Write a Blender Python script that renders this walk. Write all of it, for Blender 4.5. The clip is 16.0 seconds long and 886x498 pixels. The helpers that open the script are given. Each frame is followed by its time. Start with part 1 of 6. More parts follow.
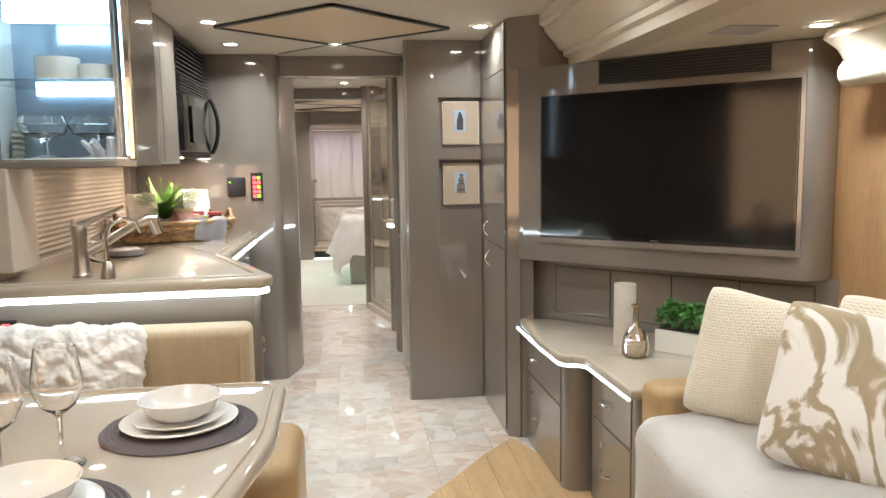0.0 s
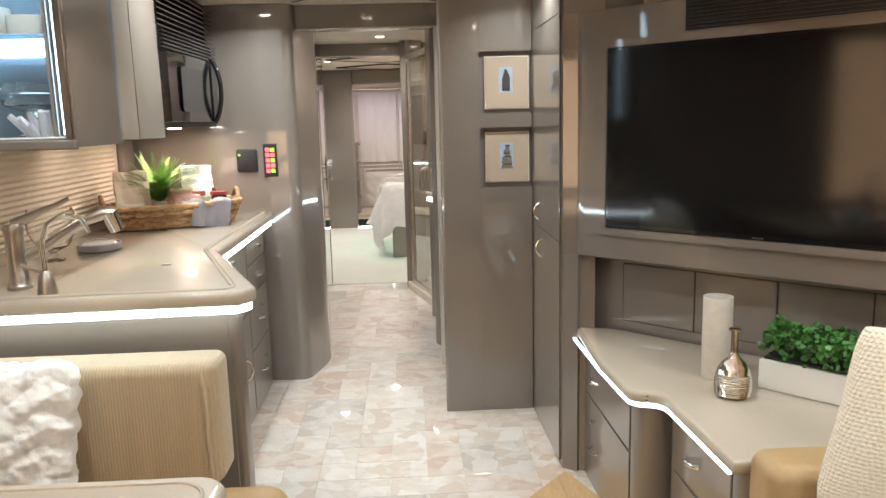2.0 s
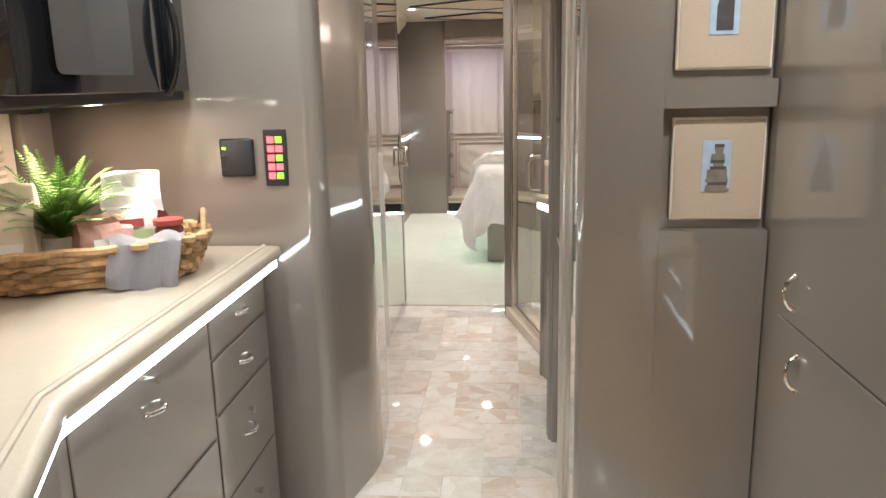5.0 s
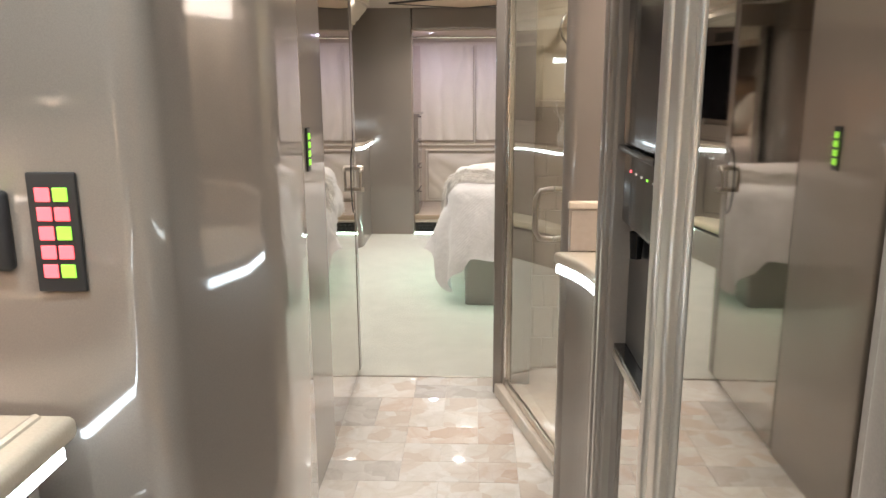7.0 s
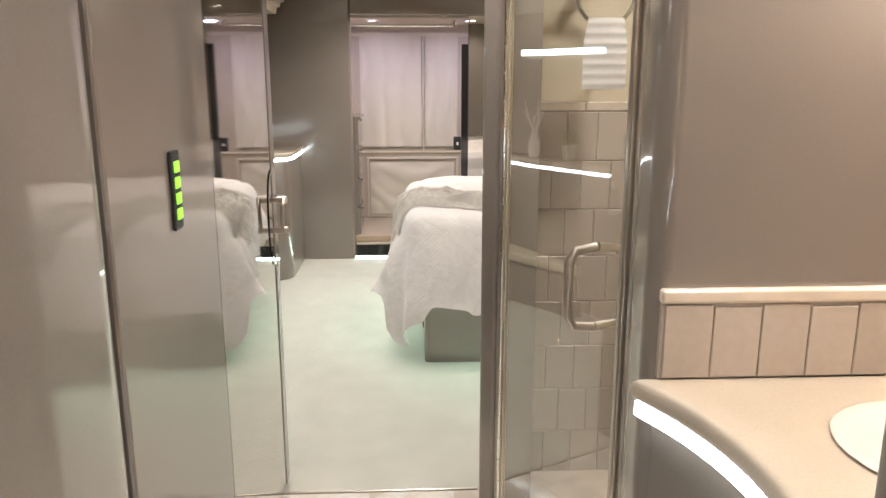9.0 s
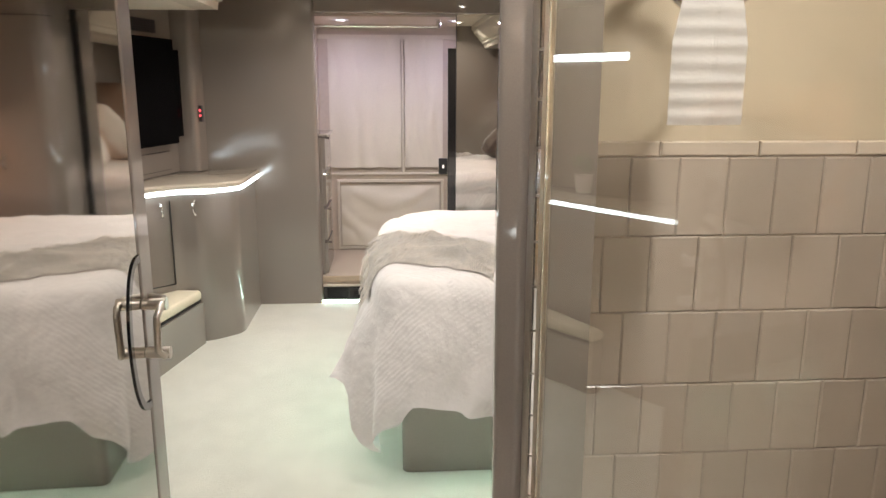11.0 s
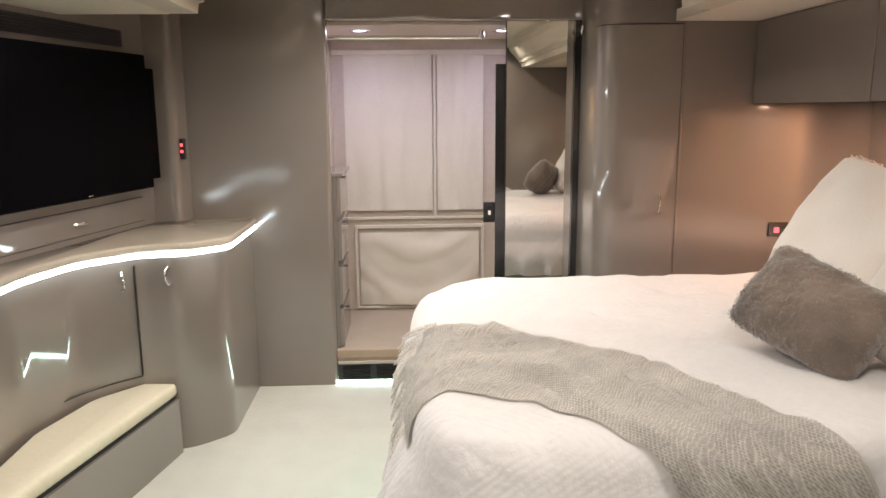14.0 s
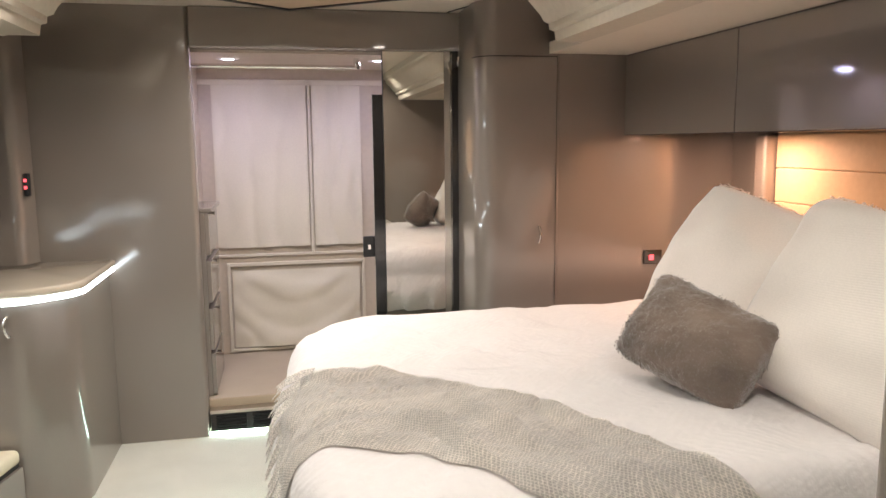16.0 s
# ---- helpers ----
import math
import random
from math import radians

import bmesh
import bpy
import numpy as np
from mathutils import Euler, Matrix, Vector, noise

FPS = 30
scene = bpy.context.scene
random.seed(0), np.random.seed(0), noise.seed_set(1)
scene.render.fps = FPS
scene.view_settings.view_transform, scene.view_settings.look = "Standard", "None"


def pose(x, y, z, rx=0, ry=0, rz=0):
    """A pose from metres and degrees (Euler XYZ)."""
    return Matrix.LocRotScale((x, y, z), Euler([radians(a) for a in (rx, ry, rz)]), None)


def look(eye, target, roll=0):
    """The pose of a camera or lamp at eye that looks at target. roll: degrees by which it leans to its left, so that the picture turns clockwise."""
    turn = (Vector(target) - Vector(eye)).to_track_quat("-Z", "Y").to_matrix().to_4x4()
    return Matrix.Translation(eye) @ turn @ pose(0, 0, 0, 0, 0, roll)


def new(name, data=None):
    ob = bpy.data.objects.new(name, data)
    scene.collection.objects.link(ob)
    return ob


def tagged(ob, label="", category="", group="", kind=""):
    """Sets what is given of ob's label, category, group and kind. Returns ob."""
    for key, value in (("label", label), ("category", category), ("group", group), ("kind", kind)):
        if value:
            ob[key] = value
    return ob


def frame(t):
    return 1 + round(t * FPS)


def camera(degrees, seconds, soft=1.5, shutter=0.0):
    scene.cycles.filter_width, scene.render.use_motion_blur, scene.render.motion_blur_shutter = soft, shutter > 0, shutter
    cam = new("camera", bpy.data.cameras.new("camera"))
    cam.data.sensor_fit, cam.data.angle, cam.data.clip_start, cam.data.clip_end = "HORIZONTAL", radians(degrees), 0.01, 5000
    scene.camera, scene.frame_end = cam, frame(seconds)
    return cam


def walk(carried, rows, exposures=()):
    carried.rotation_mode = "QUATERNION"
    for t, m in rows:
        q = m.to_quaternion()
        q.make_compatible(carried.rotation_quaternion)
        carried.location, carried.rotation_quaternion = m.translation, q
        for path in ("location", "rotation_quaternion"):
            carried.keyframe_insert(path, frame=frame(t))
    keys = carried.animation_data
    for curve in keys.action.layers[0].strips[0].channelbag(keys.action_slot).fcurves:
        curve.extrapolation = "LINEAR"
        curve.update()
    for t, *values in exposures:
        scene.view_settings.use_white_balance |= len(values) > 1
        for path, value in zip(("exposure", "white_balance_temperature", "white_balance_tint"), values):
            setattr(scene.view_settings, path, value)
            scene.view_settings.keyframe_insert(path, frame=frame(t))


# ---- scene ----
cam = camera(61.7, 16.0)
METRES, EYE, TILT, LEAN, TURN = 6.65, 1.32, 0.0, 0.0, -7.7
PATH = [
    (0, (0.042, -0.019, 1.292), (0.286, 1.952, 1.058), -0.9),
    (0.5, (0.048, 0.105, 1.336), (0.278, 2.074, 1.067), -1.0),
    (1, (0.043, 0.275, 1.35), (0.252, 2.242, 1.056), -0.9),
    (1.5, (0.103, 0.451, 1.327), (0.271, 2.42, 1.017), -1.0),
    (2, (0.191, 0.632, 1.344), (0.279, 2.6, 0.999), -1.5),
    (2.5, (0.209, 0.874, 1.332), (0.178, 2.841, 0.972), -1.6),
    (3, (0.17, 1.155, 1.359), (0.042, 3.113, 0.97), -1.3),
    (3.5, (0.187, 1.393, 1.353), (0.001, 3.344, 0.953), -1.3),
    (3.7, (0.195, 1.504, 1.365), (-0.001, 3.452, 0.952), -1.4),
    (6, (0.146, 2.895, 1.368), (0.006, 4.84, 0.925), -0.7),
    (6.5, (0.089, 3.183, 1.373), (-0.025, 5.129, 0.927), -0.2),
    (7, (0.067, 3.461, 1.36), (-0.013, 5.411, 0.919), -0.3),
    (7.5, (0.057, 3.755, 1.346), (0.012, 5.705, 0.905), -0.5),
    (8, (0.008, 4.005, 1.331), (-0.005, 5.956, 0.891), -0.2),
    (8.5, (-0.043, 4.277, 1.343), (-0.014, 6.227, 0.897), -0.1),
    (9, (-0.049, 4.492, 1.338), (0.041, 6.441, 0.896), 0.0),
    (9.2, (-0.044, 4.604, 1.343), (0.068, 6.551, 0.899), -0.1),
    (11.3, (-0.005, 5.578, 1.387), (0.130, 7.528, 0.958), 0.1),
    (11.5, (-0.014, 5.688, 1.393), (0.113, 7.637, 0.962), 0.1),
    (12, (-0.038, 5.907, 1.365), (0.058, 7.861, 0.948), -0.1),
    (12.5, (-0.066, 6.114, 1.356), (0.009, 8.071, 0.95), -0.3),
    (13, (-0.085, 6.263, 1.361), (-0.014, 8.222, 0.963), -0.3),
    (13.5, (-0.075, 6.368, 1.387), (-0.009, 8.327, 0.991), -0.4),
    (14, (-0.093, 6.443, 1.385), (0.003, 8.407, 1.016), -0.4),
    (14.5, (-0.077, 6.482, 1.39), (0.073, 8.448, 1.055), -0.6),
    (15, (-0.076, 6.525, 1.39), (0.157, 8.487, 1.08), -0.5),
    (15.5, (-0.087, 6.548, 1.382), (0.236, 8.499, 1.088), -0.4),
    (16, (-0.074, 6.561, 1.378), (0.339, 8.497, 1.092), -0.5),
]
walk(cam, [(t, look(eye, target, roll)) for t, eye, target, roll in PATH])

# ---- world and light ----
world = bpy.data.worlds.new("world")
scene.world = world
world.use_nodes = True
world.node_tree.nodes["Background"].inputs[0].default_value = (0.9, 0.92, 1.0, 1)
world.node_tree.nodes["Background"].inputs[1].default_value = 0.02


def disk_lamp(name, x, y, z, watts, colour=(1.0, 0.86, 0.70), size=0.07, spread=150):
    """A recessed downlight's lamp, facing the floor."""
    lamp = bpy.data.lights.new(name, "AREA")
    lamp.shape, lamp.size, lamp.energy, lamp.color, lamp.spread = "DISK", size, watts, colour, radians(spread)
    ob = new(name, lamp)
    ob.matrix_world = pose(x, y, z)
    return ob


LAMP = 6.9
WARM = (1.0, 0.96, 0.925)
NEUTRAL = (0.90, 0.98, 1.0)
LOUNGE_LIGHTS = [(-0.555, 3.44), (-0.555, 4.06), (0.67, 3.50), (-0.01, 4.02), (-0.555, 2.3), (0.62, 2.3), (-0.555, 1.1), (0.62, 1.1), (-0.4, -0.3), (0.5, -0.3)]
HALL_LIGHTS = [(0.02, 5.25), (0.02, 6.25)]
BED_LIGHTS = [(-0.55, 7.25), (0.66, 7.32), (-0.62, 8.75), (0.55, 8.75), (-0.05, 9.55)]
for x, y in LOUNGE_LIGHTS:
    disk_lamp("downlight_lamp", x, y, 1.905, LAMP * (0.52 if x < 0 and y < 2 else 1.0 if x < -0.1 else 0.84), NEUTRAL)
for (x, y), gain in zip(HALL_LIGHTS, (0.55, 0.85)):
    disk_lamp("downlight_lamp", x, y, 1.935, LAMP * gain, WARM)
for (x, y), gain in zip(BED_LIGHTS, (1.6, 1.2, 1.35, 0.32, 2.3)):
    disk_lamp("downlight_lamp", x, y, 1.955, LAMP * gain, (1.0, 0.95, 0.89))
for x, y, gain in ((1.25, 0.9, 0.9), (1.5, 2.17, 0.7)):
    disk_lamp("downlight_lamp", x, y, 1.685, LAMP * gain, NEUTRAL)
disk_lamp("downlight_lamp", 0.75, 5.3, 1.935, LAMP * 0.4, (1.0, 0.90, 0.82), 0.07, 180)
# extra lamp, added only to brighten the top of the vanity wall
disk_lamp("downlight_lamp", 0.88, 5.44, 1.935, LAMP * 1.15, (1.0, 0.90, 0.82), 0.07, 180)
disk_lamp("downlight_lamp", 0.7, 6.35, 1.935, LAMP * 0.8, WARM)
for x in (-0.32, 0.42):
    disk_lamp("closet_lamp", x, 10.42, 1.775, 3.4, (0.70, 0.66, 1.0), 0.07, 180)
for y, watts in ((8.15, 3.0), (9.21, 9.0)):
    disk_lamp("reading_lamp", 1.72, y, 1.390, watts, (1.0, 0.62, 0.45), 0.05, 180)
for x, y, watts in ((-1.0, 3.0, 0.4), (-1.0, 3.6, 0.5), (-0.86, 4.1, 4.2)):
    disk_lamp("under_cabinet_lamp", x, y, 1.29 if y < 3.58 else 1.315, watts, (1.0, 0.78, 0.66), 0.05, 180)
window_lamp = bpy.data.lights.new("window_daylight", "AREA")
window_lamp.shape, window_lamp.size, window_lamp.size_y = "RECTANGLE", 1.45, 0.98
window_lamp.energy, window_lamp.color = 42.0, (1.0, 0.82, 0.66)
new("window_daylight", window_lamp).matrix_world = look((-1.186, 0.45, 1.275), (0.0, 0.45, 1.275))


# ---- materials ----
def mat(name, colour, rough=0.5, metal=0.0, coat=0.0, grain=40.0, vary=0.12, bump=0.0, bump_scale=200.0, sheen=0.0, stretch=(1, 1, 1), spec=0.5, blotch=2.5, coat_rough=0.03, relief=0.004):
    m = bpy.data.materials.new(name)
    m.use_nodes = True
    nodes, links = m.node_tree.nodes, m.node_tree.links
    b = nodes["Principled BSDF"]
    coord = nodes.new("ShaderNodeTexCoord")
    mapping = nodes.new("ShaderNodeMapping")
    mapping.inputs["Scale"].default_value = stretch
    links.new(coord.outputs["Object"], mapping.inputs["Vector"])
    fine, broad = nodes.new("ShaderNodeTexNoise"), nodes.new("ShaderNodeTexNoise")
    fine.inputs["Scale"].default_value, broad.inputs["Scale"].default_value = grain, blotch
    fine.inputs["Detail"].default_value = 4
    for n in (fine, broad):
        links.new(mapping.outputs[0], n.inputs["Vector"])
    add = nodes.new("ShaderNodeMath")
    links.new(fine.outputs["Fac"], add.inputs[0]), links.new(broad.outputs["Fac"], add.inputs[1])
    ramp = nodes.new("ShaderNodeMapRange")
    ramp.inputs["From Min"].default_value, ramp.inputs["From Max"].default_value = 0.6, 1.4
    ramp.inputs["To Min"].default_value, ramp.inputs["To Max"].default_value = 1 - vary, 1 + vary
    links.new(add.outputs[0], ramp.inputs["Value"])
    mul = nodes.new("ShaderNodeVectorMath")
    mul.operation = "SCALE"
    mul.inputs[0].default_value = colour
    links.new(ramp.outputs[0], mul.inputs["Scale"])
    links.new(mul.outputs[0], b.inputs["Base Color"])
    b.inputs["Roughness"].default_value, b.inputs["Metallic"].default_value = rough, metal
    b.inputs["Coat Weight"].default_value, b.inputs["Coat Roughness"].default_value = coat, coat_rough
    b.inputs["Specular IOR Level"].default_value = spec
    b.inputs["Sheen Weight"].default_value = sheen
    if bump:
        tex = nodes.new("ShaderNodeTexNoise")
        tex.inputs["Scale"].default_value, tex.inputs["Detail"].default_value = bump_scale, 3
        links.new(mapping.outputs[0], tex.inputs["Vector"])
        bn = nodes.new("ShaderNodeBump")
        bn.inputs["Strength"].default_value, bn.inputs["Distance"].default_value = bump, relief
        links.new(tex.outputs["Fac"], bn.inputs["Height"])
        links.new(bn.outputs[0], b.inputs["Normal"])
    return m


def glow(name, colour, strength):
    m = bpy.data.materials.new(name)
    m.use_nodes = True
    b = m.node_tree.nodes["Principled BSDF"]
    b.inputs["Base Color"].default_value = (*colour, 1)
    b.inputs["Emission Color"].default_value, b.inputs["Emission Strength"].default_value = (*colour, 1), strength
    return m


def glass(name, tint=(1, 1, 1), rough=0.0, ior=1.45):
    m = bpy.data.materials.new(name)
    m.use_nodes = True
    b = m.node_tree.nodes["Principled BSDF"]
    b.inputs["Base Color"].default_value = (*tint, 1)
    b.inputs["Transmission Weight"].default_value, b.inputs["Roughness"].default_value, b.inputs["IOR"].default_value = 1, rough, ior
    return m


def wave_bump(m, scale, strength, direction="X", distance=0.006, profile="SIN"):
    """Adds a ribbed relief to a material."""
    nodes, links = m.node_tree.nodes, m.node_tree.links
    coord, tex, bn = nodes.new("ShaderNodeTexCoord"), nodes.new("ShaderNodeTexWave"), nodes.new("ShaderNodeBump")
    tex.bands_direction, tex.wave_profile = direction, profile
    tex.inputs["Scale"].default_value, tex.inputs["Distortion"].default_value = scale, 0.6
    bn.inputs["Strength"].default_value, bn.inputs["Distance"].default_value = strength, distance
    links.new(coord.outputs["Object"], tex.inputs["Vector"]), links.new(tex.outputs["Fac"], bn.inputs["Height"])
    links.new(bn.outputs[0], nodes["Principled BSDF"].inputs["Normal"])
    return m


def herringbone(m, half=0.16, period=0.026, strength=0.3, distance=0.005):
    """Adds zigzag quilting ridges with soft crumples below them."""
    nodes, links = m.node_tree.nodes, m.node_tree.links
    coord, split = nodes.new("ShaderNodeTexCoord"), nodes.new("ShaderNodeSeparateXYZ")
    links.new(coord.outputs["Object"], split.inputs[0])

    def calc(op, a, b):
        n = nodes.new("ShaderNodeMath")
        n.operation = op
        for k, v in enumerate((a, b)):
            if isinstance(v, (int, float)):
                n.inputs[k].default_value = v
            else:
                links.new(v, n.inputs[k])
        return n.outputs[0]

    zig = calc("PINGPONG", calc("ADD", split.outputs["Y"], calc("MULTIPLY", split.outputs["Z"], 0.3)), half)
    along = calc("SUBTRACT", calc("ADD", split.outputs["X"], zig), split.outputs["Z"])
    soft = nodes.new("ShaderNodeTexNoise")
    soft.inputs["Scale"].default_value, soft.inputs["Detail"].default_value = 9, 5
    links.new(coord.outputs["Object"], soft.inputs["Vector"])
    bent = calc("ADD", along, calc("MULTIPLY", soft.outputs["Fac"], 0.07))
    ridge = calc("SINE", calc("MULTIPLY", bent, 2 * math.pi / period), 0.0)
    height = calc("ADD", calc("MULTIPLY", calc("MULTIPLY", ridge, 0.35), soft.outputs["Fac"]), calc("MULTIPLY", soft.outputs["Fac"], 9.0))
    bn = nodes.new("ShaderNodeBump")
    bn.inputs["Strength"].default_value, bn.inputs["Distance"].default_value = strength, distance
    links.new(height, bn.inputs["Height"]), links.new(bn.outputs[0], nodes["Principled BSDF"].inputs["Normal"])
    return m


def weave(m, period=0.0068, strength=0.35, distance=0.003):
    """Adds an uneven open weave, threads both ways, to a cloth."""
    nodes, links = m.node_tree.nodes, m.node_tree.links
    coord, nz, bend = nodes.new("ShaderNodeTexCoord"), nodes.new("ShaderNodeTexNoise"), nodes.new("ShaderNodeVectorMath")
    nz.inputs["Scale"].default_value, nz.inputs["Detail"].default_value = 22, 3
    links.new(coord.outputs["Object"], nz.inputs["Vector"])
    bend.operation, bend.inputs[1].default_value = "MULTIPLY_ADD", (0.005, 0.005, 0.005)
    links.new(nz.outputs["Color"], bend.inputs[0]), links.new(coord.outputs["Object"], bend.inputs[2])
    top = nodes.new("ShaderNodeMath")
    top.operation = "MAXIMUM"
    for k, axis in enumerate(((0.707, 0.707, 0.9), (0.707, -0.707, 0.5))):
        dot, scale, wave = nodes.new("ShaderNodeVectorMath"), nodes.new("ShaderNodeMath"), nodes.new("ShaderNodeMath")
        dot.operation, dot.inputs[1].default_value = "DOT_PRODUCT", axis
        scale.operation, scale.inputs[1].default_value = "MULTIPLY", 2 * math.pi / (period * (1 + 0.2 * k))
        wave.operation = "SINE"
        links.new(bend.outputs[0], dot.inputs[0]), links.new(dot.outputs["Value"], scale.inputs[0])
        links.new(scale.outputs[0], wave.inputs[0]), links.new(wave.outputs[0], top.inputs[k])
    bn = nodes.new("ShaderNodeBump")
    bn.inputs["Strength"].default_value, bn.inputs["Distance"].default_value = strength, distance
    links.new(top.outputs[0], bn.inputs["Height"]), links.new(bn.outputs[0], nodes["Principled BSDF"].inputs["Normal"])
    # pale slub yarn; the shade in the gaps between threads is darkened into the colour
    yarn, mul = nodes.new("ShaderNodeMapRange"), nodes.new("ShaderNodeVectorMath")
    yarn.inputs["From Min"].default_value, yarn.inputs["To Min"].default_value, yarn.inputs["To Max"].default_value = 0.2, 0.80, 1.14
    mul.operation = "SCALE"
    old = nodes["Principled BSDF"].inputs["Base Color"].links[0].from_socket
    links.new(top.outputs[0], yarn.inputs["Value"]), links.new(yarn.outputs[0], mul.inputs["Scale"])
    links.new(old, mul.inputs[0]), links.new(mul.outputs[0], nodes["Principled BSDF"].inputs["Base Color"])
    return m


def vary_by_object(m, amount):
    """Lightens and darkens each piece by its own random number."""
    nodes, links = m.node_tree.nodes, m.node_tree.links
    info, ramp, mul = nodes.new("ShaderNodeObjectInfo"), nodes.new("ShaderNodeMapRange"), nodes.new("ShaderNodeVectorMath")
    ramp.inputs["To Min"].default_value, ramp.inputs["To Max"].default_value = 1 - amount, 1 + amount
    mul.operation = "SCALE"
    old = nodes["Principled BSDF"].inputs["Base Color"].links[0].from_socket
    links.new(info.outputs["Random"], ramp.inputs["Value"]), links.new(ramp.outputs[0], mul.inputs["Scale"])
    links.new(old, mul.inputs[0]), links.new(mul.outputs[0], nodes["Principled BSDF"].inputs["Base Color"])
    return m


LACQUER = mat("taupe_lacquer", (0.200, 0.168, 0.142), 0.38, 0.13, 1.0, 500, 0.15, coat_rough=0.05, blotch=1.6)
LACQUER.node_tree.nodes["Principled BSDF"].inputs["Coat IOR"].default_value = 1.85
LACQUER_SATIN = mat("satin_taupe_lacquer", (0.200, 0.168, 0.142), 0.38, 0.13, 1.0, 500, 0.15, coat_rough=0.11, blotch=1.6)
LACQUER_SATIN.node_tree.nodes["Principled BSDF"].inputs["Coat IOR"].default_value = 1.85
# near-black colour that puts the shade of gaps and joints into the surface
GAP_SHADE = mat("shadow_gap", (0.02, 0.018, 0.016), 0.6)
CEIL = mat("ceiling_vinyl", (0.62, 0.56, 0.47), 0.55, 0, 0, 90, 0.05, 0.15, 500)
CEIL_WARM = mat("ceiling_panel_vinyl", (0.60, 0.47, 0.32), 0.5, 0, 0, 60, 0.06, 0.1, 400)
BLACK_TRIM = mat("black_trim", (0.012, 0.011, 0.011), 0.35, 0, 0.4)
CREAM = mat("cream_moulding", (0.60, 0.54, 0.44), 0.45, 0, 0.3, 40, 0.08, 0.12, 90)
COUNTER = mat("cream_solid_surface", (0.47, 0.40, 0.315), 0.36, 0, 1.0, 260, 0.10, blotch=3, coat_rough=0.02, spec=0.3)
CHROME = mat("chrome", (0.80, 0.79, 0.77), 0.12, 1.0)
NICKEL = mat("brushed_nickel", (0.55, 0.50, 0.44), 0.28, 1.0, 0, 300, 0.1)
ALUMINIUM = mat("satin_aluminium", (0.66, 0.62, 0.57), 0.32, 0.85, 0, 300, 0.08)
BLACK_GLOSS = mat("black_gloss", (0.006, 0.006, 0.007), 0.12, 0, 1.0)
SCREEN = mat("black_screen", (0.002, 0.002, 0.0025), 0.25, 0, 0.02, spec=0.03, coat_rough=0.1)
SCREEN_GLOSS = mat("glossy_black_screen", (0.003, 0.003, 0.0035), 0.2, 0, 0.8, spec=0.05, coat_rough=0.09)
BLACK_MATTE = mat("black_plastic", (0.014, 0.014, 0.015), 0.45, bump=0.2, bump_scale=800)
SCREEN_GLOSS.node_tree.nodes["Principled BSDF"].inputs["Coat IOR"].default_value = 1.55
FRIDGE_BLACK = mat("black_appliance_glass", (0.004, 0.004, 0.0045), 0.15, 0, 0.35, spec=0.3)
MIRROR = mat("mirror_glass", (0.80, 0.78, 0.74), 0.015, 1.0, vary=0.0)
SMOKED = mat("bronze_mirror", (0.60, 0.575, 0.54), 0.03, 1.0, vary=0.0)
GLASS = glass("clear_glass")
PANE = glass("shower_glass", (0.93, 0.95, 0.92))
LED = glow("white_led", (0.80, 0.93, 1.0), 12.0)
LED_SOFT = glow("dim_white_led", (0.74, 0.91, 1.0), 3.2)
LED_FLOOR = glow("floor_led", (0.66, 1.0, 0.86), 30.0)
LED_CABINET = glow("cabinet_led", (0.55, 0.80, 1.0), 11.0)
LENS = glow("downlight_lens", (1.0, 0.93, 0.82), 40.0)
# glow of the made-up bar that brightens the vanity
VANITY_GLOW = glow("added_vanity_glow", (1.0, 0.88, 0.78), 50.0)
LENS_COOL = glow("closet_lens", (0.8, 0.78, 1.0), 12.0)
RED_KEY, GREEN_KEY = glow("red_key", (1.0, 0.10, 0.12), 2.0), glow("green_key", (0.30, 0.80, 0.06), 0.75)
WHITE_CERAMIC = mat("white_china", (0.80, 0.78, 0.74), 0.18, 0, 0.6, vary=0.02)
WHITE_CLOTH = mat("white_cotton", (0.80, 0.76, 0.73), 0.9, 0, 0, 300, 0.05, 0.35, 260, 0.3)
COVERLET = mat("white_quilt", (0.68, 0.64, 0.62), 0.9, 0, 0, 40, 0.05, sheen=0.35)
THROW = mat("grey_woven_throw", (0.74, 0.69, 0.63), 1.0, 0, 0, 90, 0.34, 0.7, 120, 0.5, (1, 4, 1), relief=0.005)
herringbone(COVERLET, 0.16, 0.030, 0.27, 0.007)
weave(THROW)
PILLOW_CLOTH = wave_bump(mat("ribbed_white_cotton", (0.78, 0.72, 0.66), 0.95, 0, 0, 200, 0.06, sheen=0.3), 60, 0.07, "Z", 0.004)
FUR = mat("taupe_faux_fur", (0.205, 0.155, 0.122), 0.9, 0, 0, 10, 0.5, 0.4, 300, 0.8, blotch=5, stretch=(1, 0.5, 1), relief=0.006)
CARPET = mat("cream_carpet", (0.60, 0.575, 0.49), 1.0, 0, 0, 8, 0.08, 0.8, 900, 0.4, blotch=2)
WOOD_FLOOR = mat("oak_plank", (0.50, 0.32, 0.16), 0.4, 0, 0.3, 30, 0.22, 0.1, 60, stretch=(8, 1, 1))
LEATHER = mat("tan_leather", (0.44, 0.29, 0.14), 0.42, 0, 0.2, 60, 0.1, 0.35, 420)
BOOTH_CLOTH = wave_bump(mat("tan_striped_upholstery", (0.52, 0.41, 0.27), 0.8, 0, 0, 60, 0.15, sheen=0.2, stretch=(6, 1, 1)), 40, 0.35, "X", 0.002)
WOOD_TAN = mat("tan_wood", (0.40, 0.23, 0.11), 0.5, 0, 0.2, 14, 0.2, stretch=(1, 6, 1))
